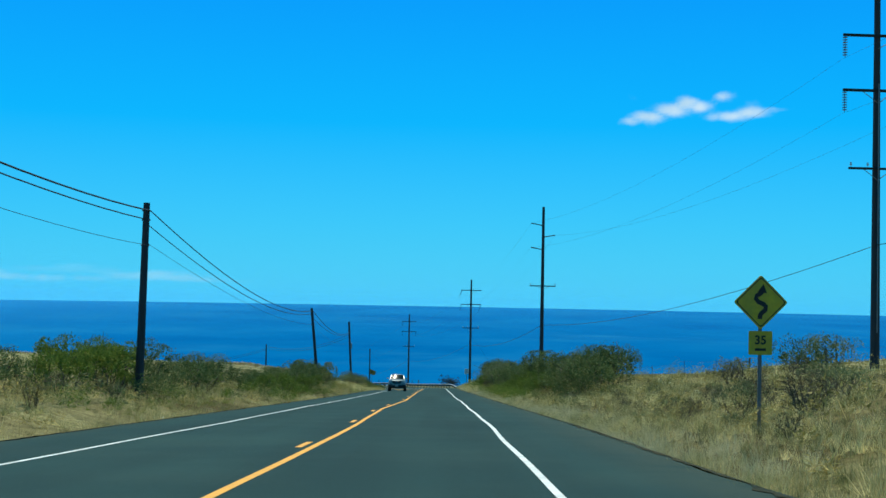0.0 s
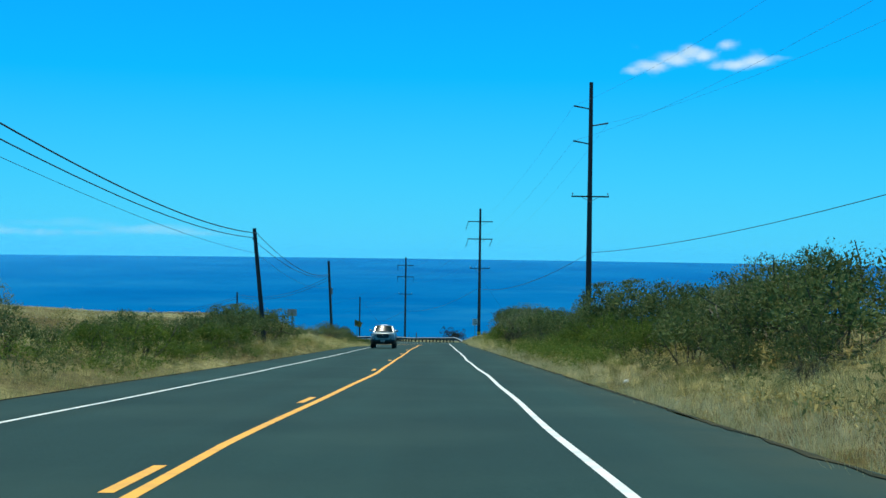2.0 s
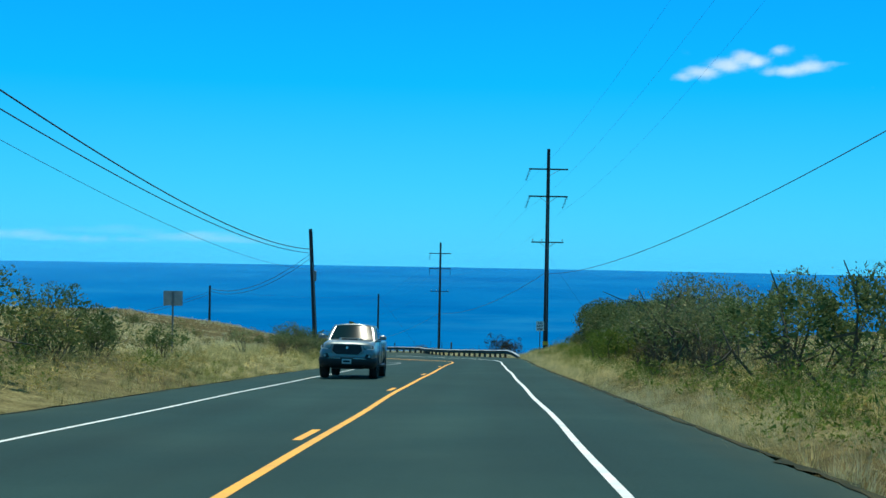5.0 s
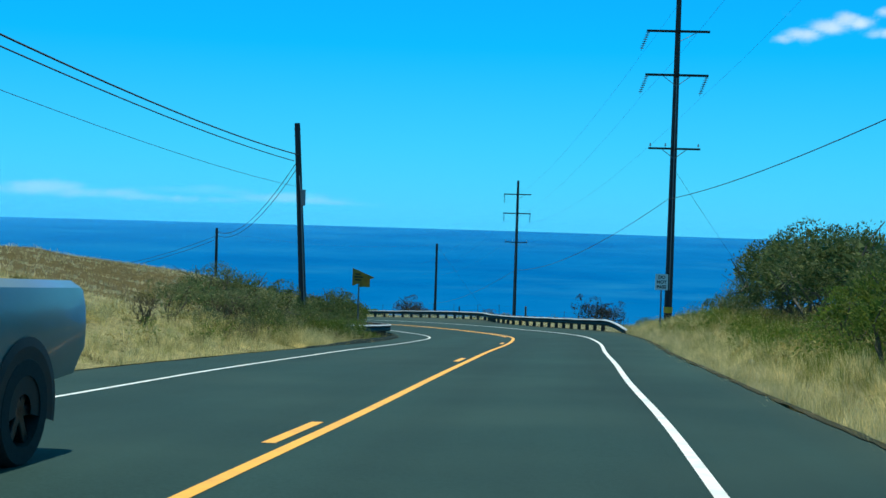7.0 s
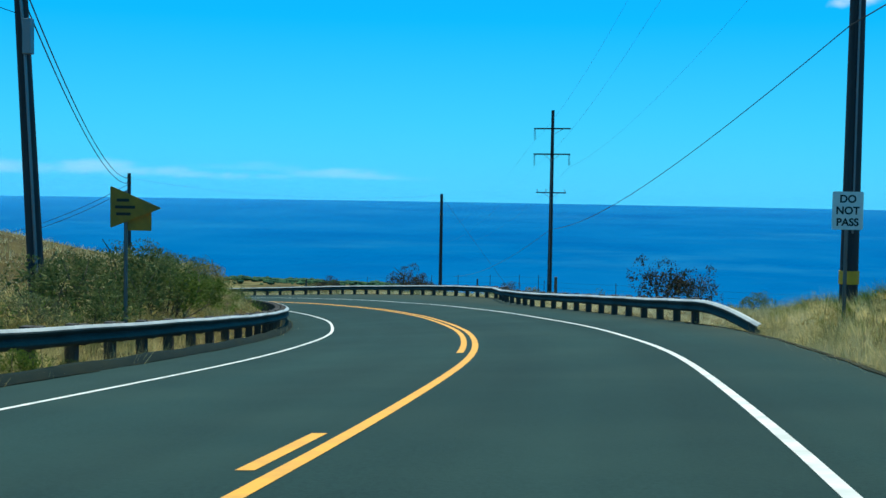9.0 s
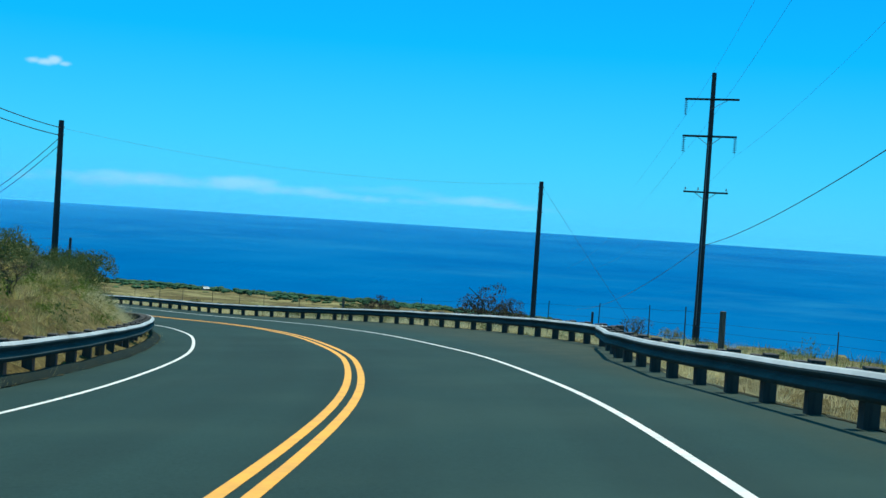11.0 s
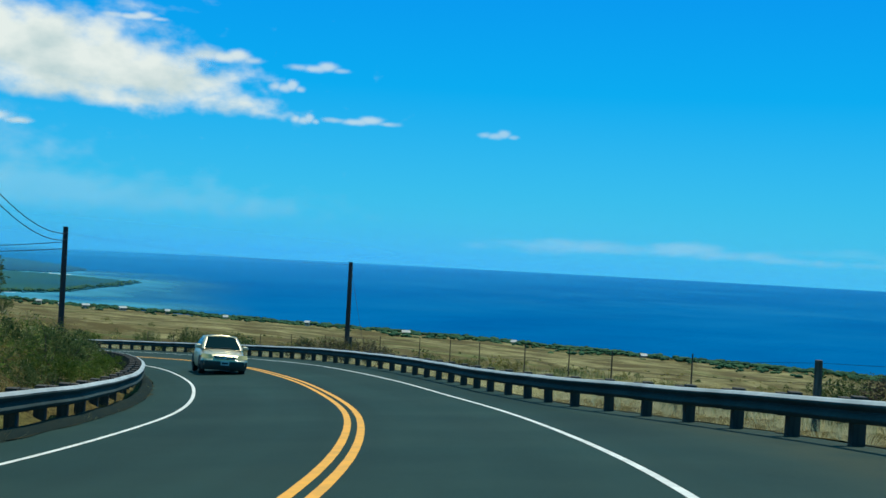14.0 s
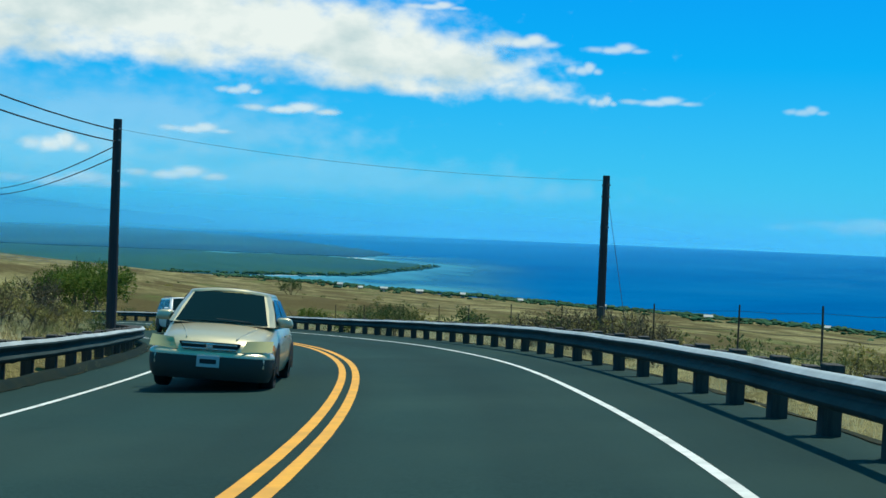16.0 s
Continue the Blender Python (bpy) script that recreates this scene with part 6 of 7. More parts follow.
for s, d, k, h in ((222, -8.0, "dull_a", 1.3), (224.5, -8.6, "wiry_b", 1.4), (226.5, -7.6, "bare_a", 1.2), (228.5, -8.4, "olive_b", 1.3), (231, -8.8, "dull_a", 1.4), (233.5, -8.4, "wiry_b", 1.4), (236, -9.2, "olive_b", 1.4), (238.5, -8.6, "wiry_b", 1.3), (240.5, -9.6, "dull_a", 1.4), (241.5, -8.0, "dull_a", 1.0), (244, -8.7, "wiry_b", 1.1), (247.5, -7.9, "olive_b", 1.2), (250, -7.7, "olive_a", 1.4), (252.5, -7.5, "wiry_b", 1.5), (254.5, -8.1, "olive_a", 1.7), (256.5, -7.3, "olive_a", 2.0), (258.5, -7.0, "olive_a", 2.1), (260.5, -7.3, "olive_a", 1.6),
                   (262.5, -7.0, "olive_a", 1.6), (264.5, -6.9, "olive_b", 1.25), (267, -6.8, "olive_b", 1.05), (257, -9.1, "olive_a", 1.6), (261, -8.6, "olive_a", 1.4), (270, -8.1, "dull_a", 0.7), (276, -7.9, "bare_a", 0.7), (280, -7.1, "dull_a", 0.8), (282, -8.5, "bare_a", 0.9), (266, -5.9, "olive_b", 0.9), (268.5, -6.0, "green_b", 0.9), (270.5, -6.4, "olive_a", 1.0), (272.5, -5.9, "green_b", 0.8), (274.5, -6.4, "olive_b", 1.0), (277, -6.0, "green_a", 0.9), (279, -6.6, "olive_b", 0.9), (281.5, -6.0, "green_b", 0.8), (284, -6.4, "olive_b", 0.8),
                   (284, -7.5, "bare_a", 1.1), (288, -8.1, "dull_a", 1.2), (293, -8.7, "dull_a", 1.0), (298, -9.5, "dull_a", 0.9), (300.5, -9.1, "bare_a", 1.2), (302, -10.1, "dull_a", 1.0), (304, -6.9, "dull_a", 0.9), (308, -7.5, "bare_a", 2.0),
                   (311, -7.9, "bare_a", 2.1), (313, -6.9, "dull_a", 1.1), (301, -7.4, "bare_a", 1.4), (303.5, -7.8, "dull_a", 1.5), (306, -7.0, "bare_a", 1.3), (309, -6.8, "dull_a", 1.2), (304, -5.7, "olive_b", 1.0), (318, -7.4, "dull_a", 1.1), (324, -7.2, "bare_a", 1.2)):
    plant_at(k, s, d, h)
plant_along(["dull_a", "bare_a", "bare_a"], 268, 330, -12, -6.8, 20, 0.7, 1.3)
# beyond the guardrails
for x, y, k, h in ((1.2, 221.5, "russet_a", 2.3), (2.5, 220.8, "russet_a", 1.6), (4.5, 214.5, "olive_b", 0.9), (-8.5, 252.3, "bare_a", 1.9), (-18.2, 265.9, "russet_a", 2.3), (-17.0, 266.6, "russet_a", 1.7), (-16.0, 267.2, "bare_a", 1.9),
                   (-20.2, 283.0, "russet_a", 2.0), (-25.4, 268.2, "russet_a", 1.45), (-25.0, 267.2, "dull_a", 1.4), (-27.0, 268.5, "olive_b", 1.2), (-31, 269, "olive_b", 0.8), (-6.5, 247, "dull_a", 1.0), (-62.8, 293.6, "bare_a", 2.2), (-65.7, 295.1, "bare_a", 2.0), (-60.3, 291.9, "bare_a", 2.2), (-61.4, 293.2, "dull_a", 1.5), (-57.5, 290.4, "bare_a", 2.1), (-58.8, 291.6, "dull_a", 1.6), (-55.1, 288.4, "bare_a", 1.7), (-56.2, 289.9, "bare_a", 1.4), (-68.0, 296.4, "dull_a", 1.2), (-87.8, 306.9, "olive_b", 1.8), (-46.1, 282.3, "dull_a", 1.0),
                   (-66.5, 296.5, "bare_a", 1.4), (-79.6, 300.3, "olive_b", 1.7), (-81.0, 301.0, "dull_a", 1.6), (-70.5, 298.5, "dull_a", 1.3), (-49, 287, "bare_a", 0.9), (-45, 284, "dull_a", 1.0), (-84, 305, "dull_a", 1.6), (-105, 318, "olive_b", 1.9),
                   (-128, 330, "green_b", 2.3), (-125.8, 308.4, "green_a", 4.9), (-130.2, 308.9, "green_b", 4.9), (-133.6, 310.4, "green_a", 4.6), (-394.4, 507.9, "olive_a", 5.2)):
    plant(k, x, y, h)
rng = np.random.default_rng(29)
field = []
for _ in range(460):
    a, r = radians(rng.uniform(14, 64)), 75 + 480 * rng.uniform(0, 1) ** 1.5
    field.append((HUB[0] - math.sin(a) * r, HUB[1] + math.cos(a) * r, rng.uniform(0.5, 1.5)))
scrub("scattered olive bushes on the dry slope above the shore", LEAF_OLIVE, rng, field[::2], 120, 0.16, 0.05)
scrub("scattered half-dry bushes on the slope above the shore", LEAF_DULL, rng, field[1::2], 120, 0.16, 0.05)
scrub("bright green low growth in front of the thickets", LEAF_GREEN, rng, strewn(rng, 78, 186, 6.7, 8.2, 70, 0.35, 0.9) + strewn(rng, 78, 118, 6.8, 7.8, 22, 0.7, 1.3) + strewn(rng, 141, 165, 7.2, 8.0, 10, 0.6, 1.0) + strewn(rng, 22, 138, -9.5, -7.0, 30, 0.35, 0.8) + strewn(rng, 66, 100, -8.8, -6.5, 34, 0.5, 1.0) + strewn(rng, 78, 102, 7.0, 8.2, 22, 0.6, 1.2)
      + strewn(rng, 156, 200, -8.6, -7.0, 12, 0.4, 0.9) + strewn(rng, 204, 262, -7.6, -6.2, 20, 0.3, 0.7) + strewn(rng, 262, 283, -7.4, -5.7, 20, 0.5, 0.9), 200)
scrub("tangled olive low growth on the banks", LEAF_OLIVE, rng, strewn(rng, 74, 190, 8, 14, 60, 0.6, 1.5) + strewn(rng, 48, 76, 7.4, 9.8, 20, 0.35, 0.85) + strewn(rng, 20, 138, -13, -7.4, 70, 0.4, 1.0) + strewn(rng, 64, 104, -8.6, -6.6, 26, 0.4, 0.9) + strewn(rng, 166, 200, -9.5, -7.2, 14, 0.4, 0.8) + strewn(rng, 204, 286, -9, -6.4, 28, 0.4, 0.9) + strewn(rng, 262, 285, -7.6, -5.7, 18, 0.4, 0.9) + strewn(rng, 196, 330, 9.5, 14, 26, 0.3, 0.7), 160)
scrub("half-dry grey weeds and scrub on the banks", LEAF_DULL, rng, strewn(rng, 12, 78, 8, 19, 70, 0.4, 1.1) + strewn(rng, 78, 190, 7, 12, 50, 0.4, 0.9) + strewn(rng, 14, 140, -22, -7.2, 100, 0.4, 1.0) + strewn(rng, 164, 200, -10, -7.0, 30, 0.4, 0.8) + strewn(rng, 204, 330, -12, -6.4, 60, 0.4, 0.9), 160)
scrub("brown dead weeds on the verges", LEAF_DRY, rng, strewn(rng, 10, 78, 7, 14, 70, 0.35, 0.8) + strewn(rng, 78, 200, 6.4, 9, 50, 0.3, 0.6) + strewn(rng, 14, 200, -11, -6.6, 110, 0.35, 0.8) + strewn(rng, 204, 330, -10, -6.2, 50, 0.3, 0.7), 160, 0.09, 0.009)


def grass(name, label, mat, rng, s, d, height, wide, blades, sway=0.5, short=False):
    """Tufts at many places along the road: every blade is a bent tapering strip, a plain spike where short."""
    f = np.interp(s, STATION, HEADING)
    x, y = np.interp(s, STATION, LINE_X) + d * np.cos(f), np.interp(s, STATION, LINE_Y) + d * np.sin(f)
    z = ground_height(x, y)
    n = len(x) * blades
    base = np.repeat(np.stack([x, y, z - 0.04], 1), blades, 0)
    hgt = np.repeat(height, blades) * rng.uniform(0.55, 1.15, n)
    base[:, :2] += rng.normal(0, 0.12, (n, 2)) * (0.5 + np.repeat(height, blades)[:, None])
    a = rng.uniform(0, math.tau, n)
    lean = rng.uniform(0.1, sway, n) * hgt
    tip = base + np.stack([np.cos(a) * lean, np.sin(a) * lean, hgt], 1)
    mid = base + np.stack([np.cos(a) * lean * 0.3, np.sin(a) * lean * 0.3, hgt * 0.55], 1)
    b = rng.uniform(0, math.tau, n)
    side = np.stack([np.cos(b), np.sin(b), 0 * b], 1) * wide * rng.uniform(0.7, 1.4, (n, 1))
    if short:
        v, k = np.stack([base - side, base + side, tip], 1).reshape(-1, 3), 3
    else:
        v, k = np.stack([base - side, base + side, tip, mid - side * 0.8], 1).reshape(-1, 3), 4
    ob = new(name, quick_mesh(name, v, np.arange(n * k).reshape(n, k), [mat], False))
    return tagged(ob, label, "grass", kind="stuff")


def tufts(name, label, mat, rng, s, d, height, blades, wide=0.0022):
    """Round tufts along the road: fine blades fan out from each middle, the outer ones lower and bent over."""
    f = np.interp(s, STATION, HEADING)
    x, y = np.interp(s, STATION, LINE_X) + d * np.cos(f), np.interp(s, STATION, LINE_Y) + d * np.sin(f)
    n = len(x) * blades
    h = np.repeat(height, blades)
    base = np.repeat(np.stack([x, y, ground_height(x, y) - 0.03], 1), blades, 0)
    a, u = rng.uniform(0, math.tau, n), np.sqrt(rng.uniform(0, 1, n))
    out = np.stack([np.cos(a), np.sin(a), 0 * a], 1)
    spread = np.repeat(rng.uniform(0.35, 0.8, len(x)), blades) * h
    base = base + out * (u * spread * 0.45)[:, None]
    tall = h * rng.uniform(0.6, 1.1, n) * (1 - 0.45 * u ** 2)
    drift = np.repeat(rng.normal(0, 0.12, (len(x), 2)), blades, 0)
    tip = base + out * (u * spread * rng.uniform(0.5, 1.3, n))[:, None]
    tip[:, :2] += drift * h[:, None] + rng.normal(0, 0.08, (n, 2)) * h[:, None]
    tip[:, 2] += tall
    b = rng.uniform(0, math.tau, n)
    across = np.stack([np.cos(b), np.sin(b), 0 * b], 1) * wide * rng.uniform(0.7, 1.4, (n, 1))
    v = np.stack([base - across, base + across, tip], 1).reshape(-1, 3)
    ob = new(name, quick_mesh(name, v, np.arange(n * 3).reshape(n, 3), [mat], False))
    return tagged(ob, label, "grass", kind="stuff")


rng = np.random.default_rng(5)


def verge(n, s0, s1, side, near, far, power=1.6):
    s = rng.uniform(s0, s1, n)
    off = near + (far - near) * rng.uniform(0, 1, n) ** power
    edge = np.interp(s, STATION, EDGE_RIGHT if side > 0 else EDGE_LEFT)
    return s, edge + side * off


def clumped(s, d, keep, size, seed):
    m = (np.sin(s * math.tau / size + seed) + np.sin(d * math.tau / size * 1.3 + s * 0.21 + 2 * seed) + rng.normal(0, 0.6, len(s))) > keep
    return s[m], d[m]


for side, name in ((1, "seaward"), (-1, "uphill")):
    s, d = clumped(*verge(4600 if side > 0 else 7400, 6, 200 if side > 0 else 330, side, -0.05, 6.0, 1.4), -0.6, 7, 1 + side)
    tufts("straw_grass", f"tufts of straw-coloured dry grass along the {name} verge", STRAW, rng, s, d, rng.triangular(0.12, 0.2, 0.6, len(s)), 28, 0.0034)
    s, d = clumped(*verge(3600, 6, 200 if side > 0 else 330, side, 0.05, 4.5, 1.2), 0.0, 5, 3 + side)
    tufts("pale_grass", f"pale bleached grass tufts along the {name} verge", PALE_STRAW, rng, s, d, rng.triangular(0.2, 0.3, 0.7, len(s)), 34, 0.0034)
    s, d = clumped(*verge(5200, 8, 200 if side > 0 else 330, side, 0.5, 10, 1.2), 0.1, 4, 5 + side)
    tufts("dry_weeds", f"brown and green dry weeds among the grass on the {name} side", WEED, rng, s, d, rng.triangular(0.12, 0.25, 0.6, len(s)), 22, 0.003)
    s, d = clumped(*verge(2600, 60 if side > 0 else 20, 190 if side > 0 else 330, side, 0.6, 5, 1.1), 0.3, 17, 8 + side)
    grass("green_growth", f"low green growth on the {name} verge", GREEN_GRASS, rng, s, d, rng.uniform(0.12, 0.34, len(s)), 0.003, 26, 1.1, True)
    s, d = verge(6000, 0, 205 if side > 0 else 330, side, 4.5, 42, 1.3)
    grass("field_grass", f"short dry field grass on the {name} slope", PALE_STRAW, rng, s, d, rng.uniform(0.15, 0.4, len(s)), 0.012, 5, short=True)
for side, name in ((1, "seaward"), (-1, "uphill")):
    s, d = verge(4400, 6, 205 if side > 0 else 330, side, -0.15, 0.9, 1.2)
    grass("edge_grass", f"short dry grass creeping over the {name} pavement edge", STRAW, rng, s, d, rng.uniform(0.09, 0.26, len(s)), 0.0028, 10, 0.9, True)
s, d = clumped(*verge(2000, 145, 202, -1, 0.6, 6, 1.0), 0.0, 5, 2)
tufts("bank_grass", "pale ripe grass on the bank above the first guardrail", PALE_STRAW, rng, s, d, rng.uniform(0.3, 0.75, len(s)), 40, 0.003)
s, d = verge(260, 168, 180, -1, 0.45, 1.5, 1.0)
tufts("bank_grass", "grass and weeds over the start of the guardrail", PALE_STRAW, rng, s, d, rng.uniform(0.5, 1.0, len(s)), 60, 0.003)
s, d = verge(15000, 138, 236, -1, 4.5, 60, 1.2)
grass("field_grass", "bleached grass on the open field above the road", BLEACHED, rng, s, d, rng.uniform(0.08, 0.24, len(s)), 0.012, 5, 1.2, short=True)
s, d = verge(1300, 136, 196, 1, 0.1, 2.2, 1.0)
tufts("bank_grass", "pale ripe grass in front of the green thicket", PALE_STRAW, rng, s, d, rng.uniform(0.25, 0.65, len(s)), 42, 0.003)
s, d = clumped(*verge(2000, 10, 66, 1, 0.4, 7.0, 1.2), 0.2, 4, 2)
tufts("bank_grass", "pale dry grass over the seaward bank below the curve sign", PALE_STRAW, rng, s, d, rng.triangular(0.25, 0.4, 0.65, len(s)), 36, 0.003)
s, d = clumped(*verge(2600, 16, 197, 1, 0.1, 1.7, 1.2), -0.2, 6, 3)
tufts("bleached_grass", "cream-coloured ripe grass tufts along the seaward pavement edge", BLEACHED, rng, s, d, rng.triangular(0.25, 0.4, 0.65, len(s)), 40, 0.003)
s, d = clumped(*verge(2400, 142, 198, 1, 1.3, 4.4, 1.0), 0.1, 5, 1)
tufts("green_weeds", "green weeds between the dry grass and the thicket", GREEN_GRASS, rng, s, d, rng.triangular(0.2, 0.4, 0.7, len(s)), 30, 0.004)
s, d = verge(520, 238, 264, -1, 0.9, 2.4, 1.2)
tufts("bank_grass", "bleached ripe grass under the thicket inside the bend", BLEACHED, rng, s, d, rng.uniform(0.4, 0.85, len(s)), 40)
s, d = clumped(*verge(1500, 284, 330, -1, 0.7, 7, 1.1), -0.3, 5, 4)
tufts("bank_grass", "pale dry grass on the bank at the end of the bend", BLEACHED, rng, s, d, rng.uniform(0.25, 0.6, len(s)), 34, 0.003)
s, d = verge(3600, 196, 345, 1, 0.0, 4.5, 1.2)
tufts("straw_grass", "bleached grass behind the guardrail posts", BLEACHED, rng, s, d + 0.45, rng.uniform(0.2, 0.55, len(s)), 26, 0.003)
s, d = verge(6000, 200, 345, 1, 3, 60, 1.4)
grass("field_grass", "short dry field grass on the slope below the bend", STRAW, rng, s, d, rng.uniform(0.2, 0.5, len(s)), 0.014, 6, short=True)


# ---- fences ----
RUSTY = grained("rusty_fence_steel", (0.035, 0.030, 0.024), (0.075, 0.062, 0.045), 14, 0.9)
def fence_run(label, places, high, thick_every=0, wires=3):
    fence = thing("wire_fence", label, "fence", "wire fences")
    tops = []
    for k, (x, y) in enumerate(places):
        z = ground_at(x, y)
        thick = thick_every and k % thick_every == 0
        bm = bmesh.new()
        lean = random.uniform(-0.03, 0.03)
        if thick:
            tube(bm, [(x, y, z - 0.3), (x + lean, y, z + high * 0.95)], [0.085, 0.075], 8)
        else:
            tube(bm, [(x, y, z - 0.3), (x + lean, y, z + high)], [0.02, 0.017], 6)
        part("fence_post", bm, FENCE_WOOD if thick else RUSTY, fence, "stout weathered wooden post" if thick else "")
        tops.append(Vector((x + lean, y, z)))
    for k in range(wires):
        bm = bmesh.new()
        for a, b in zip(tops, tops[1:]):
            up = Vector((0, 0, high * (0.35 + 0.28 * k)))
            tube(bm, [a + up, a.lerp(b, 0.5) + up - Vector((0, 0, 0.03)), b + up], 0.004, 3, False)
        part("fence_wire", bm, WIRE, fence)
    return fence


random.seed(41)
places = []
for s in np.arange(226, 340, 4.4):
    q = on_road(s, float(np.interp(s, STATION, EDGE_RIGHT)) + 2.3 + 0.2 * math.sin(s))
    places.append((q.x, q.y))
fence_run("wire fence of thin steel and stout wooden posts outside the bend", places, 1.35, 9)
fence_run("wire fence crossing the dry field above the sea", [(13.5 + 2.6 * k, 112 - 1.0 * k) for k in range(16)], 1.3, 5)
fence_run("short wire fence below the guardrail", [(8 - 4.5 * k, 216 + 9.0 * k) for k in range(4)], 1.05, 4)
bm = bmesh.new()
z = ground_at(-13.5, 274.6)
tube(bm, [(-13.5, 274.6, z - 0.3), (-13.5, 274.6, z + 1.7)], [0.08, 0.07], 8)
tagged(link_mesh("wooden_stub_post", bm, POLE_WOOD), "short dark wooden stub post beyond the guardrail", "post")

# ---- litter on the verge ----
LITTER = material("white_litter", (0.75, 0.75, 0.73), 0.5)
for s, d in ((38, -6.4), (47, 7.0), (70, 7.1), (88, -6.6), (154, 6.4), (159, 6.5)):
    bm = bmesh.new()
    bmesh.ops.create_icosphere(bm, subdivisions=2, radius=0.09)
    for v in bm.verts:
        v.co *= 1 + 0.35 * math.sin(v.co.x * 60 + s) * math.sin(v.co.y * 47)
        v.co.z *= 0.55
    ob = link_mesh("crumpled_litter", bm, LITTER)
    q = on_road(s, d)
    ob.matrix_world = pose(q.x, q.y, ground_at(q.x, q.y) + 0.05, 10, 0, s * 9)
    tagged(ob, "crumpled scrap of white litter in the grass", "litter", "scraps of litter")
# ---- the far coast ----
# haze over the far land is mixed into both of its colours
FAR_GREEN = grained("haze_tinted_green_plain", (0.010, 0.064, 0.068), (0.026, 0.100, 0.084), 0.014, 0.95, 0, 0, (0.5, 1.6, 1.0), (0.010, 0.070, 0.100), 0.004, 0.05)
FAR_LAVA = grained("haze_tinted_lava_land", (0.004, 0.050, 0.110), (0.010, 0.068, 0.130), 0.012, 0.95, 0, 0, (0.5, 1.6, 1.0), (0.016, 0.088, 0.130), 0.004, 0.05)
# the mountain's base colour carries the blue of distance haze
MOUNTAIN = material("haze_blue_mountain", (0.03, 0.20, 0.36), 1.0, 0, 0.0)
SHALLOWS = grained("turquoise_shallows", (0.02, 0.25, 0.38), (0.06, 0.32, 0.42), 0.02, 0.6, 0, 0, None, (0.008, 0.18, 0.33), 0.006, 0.2)
n, l, b = nodes_of(SHALLOWS)
depth_of = n.new("ShaderNodeAttribute")
depth_of.attribute_name = "shoal"
l.new(depth_of.outputs["Fac"], b.inputs["Alpha"])
COAST_LEAF = varied("coastal_tree_crowns", [(0.0, (0.012, 0.05, 0.028)), (0.6, (0.022, 0.078, 0.038)), (1.0, (0.045, 0.105, 0.045))], 0.8, 0.1)
ROOF_WHITE = grained("pale_roof", (0.45, 0.47, 0.46), (0.36, 0.38, 0.37), 0.8, 0.7)
WALL_PALE = grained("pale_wall", (0.42, 0.40, 0.35), (0.35, 0.33, 0.3), 0.8, 0.8)
EYE = (-30.0, 255.0)


def polar(az, r, z):
    a = radians(az)
    return (EYE[0] - r * math.sin(a), EYE[1] + r * math.cos(a), z)


def shore_sheet(name, label, outline, z, mat, jag=0.008):
    """A flat piece of land or shoal from knots (azimuth, distance); the rim is roughened."""
    rng = np.random.default_rng(len(outline) * 7 + int(outline[0][0]))
    bm = bmesh.new()
    top, foot = [], []
    for k in range(len(outline)):
        (a0, r0), (a1, r1) = outline[k], outline[(k + 1) % len(outline)]
        for u in np.linspace(0, 1, 9)[:-1]:
            a, r = a0 + (a1 - a0) * u + rng.normal(0, jag * 6), (r0 + (r1 - r0) * u) * (1 + rng.normal(0, jag))
            top.append(bm.verts.new(polar(a, r, z)))
            foot.append(bm.verts.new(polar(a, r, z - 1.3)))
    bm.faces.new(top)
    for k in range(len(top)):
        bm.faces.new((top[k - 1], top[k], foot[k], foot[k - 1]))
    bmesh.ops.triangulate(bm, faces=[f for f in bm.faces if len(f.verts) > 4])
    bmesh.ops.recalc_face_normals(bm, faces=bm.faces)
    return tagged(link_mesh(name, bm, mat), label, "coast", kind="structure")


NEAR_CAPE = [(49.0, 1625), (49.9, 1490), (51.2, 1385), (52.4, 1275), (54.6, 1246), (57, 1225), (62, 1200), (75, 1250), (92, 1500), (90, 2000), (70, 1980), (60, 1900), (54.5, 1870), (53.2, 1840), (52.4, 1800), (51.3, 1740), (50.2, 1690)]
FAR_CAPE = [(51.3, 2120), (52.0, 1960), (53.2, 1900), (58, 1930), (70, 2000), (92, 2000), (94, 4420), (70, 4420), (64, 4300), (60, 3700), (57, 3150), (54.7, 2720), (53.2, 2480), (52.0, 2300)]
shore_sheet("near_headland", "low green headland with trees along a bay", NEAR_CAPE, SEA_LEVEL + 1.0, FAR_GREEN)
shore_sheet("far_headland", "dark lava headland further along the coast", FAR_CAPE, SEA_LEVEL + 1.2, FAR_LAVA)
# pale shoals that fade into deep water away from the shores
rim_az = np.concatenate([np.interp(np.linspace(0, 1, 60), np.linspace(0, 1, 17), [k[0] for k in NEAR_CAPE]), np.interp(np.linspace(0, 1, 30), np.linspace(0, 1, 4), [k[0] for k in FAR_CAPE[:4]]), np.linspace(44, 60, 60)])
rim_r = np.concatenate([np.interp(np.linspace(0, 1, 60), np.linspace(0, 1, 17), [k[1] for k in NEAR_CAPE]), np.interp(np.linspace(0, 1, 30), np.linspace(0, 1, 4), [k[1] for k in FAR_CAPE[:4]]), np.interp(np.linspace(44, 60, 60), SHORE_AZ, SHORE_R)])
rim_x, rim_y = rim_r * np.sin(np.radians(rim_az)), rim_r * np.cos(np.radians(rim_az))
ga, gr = np.meshgrid(np.linspace(43, 62, 90), np.linspace(1000, 2150, 70))
px, py = gr.ravel() * np.sin(np.radians(ga.ravel())), gr.ravel() * np.cos(np.radians(ga.ravel()))
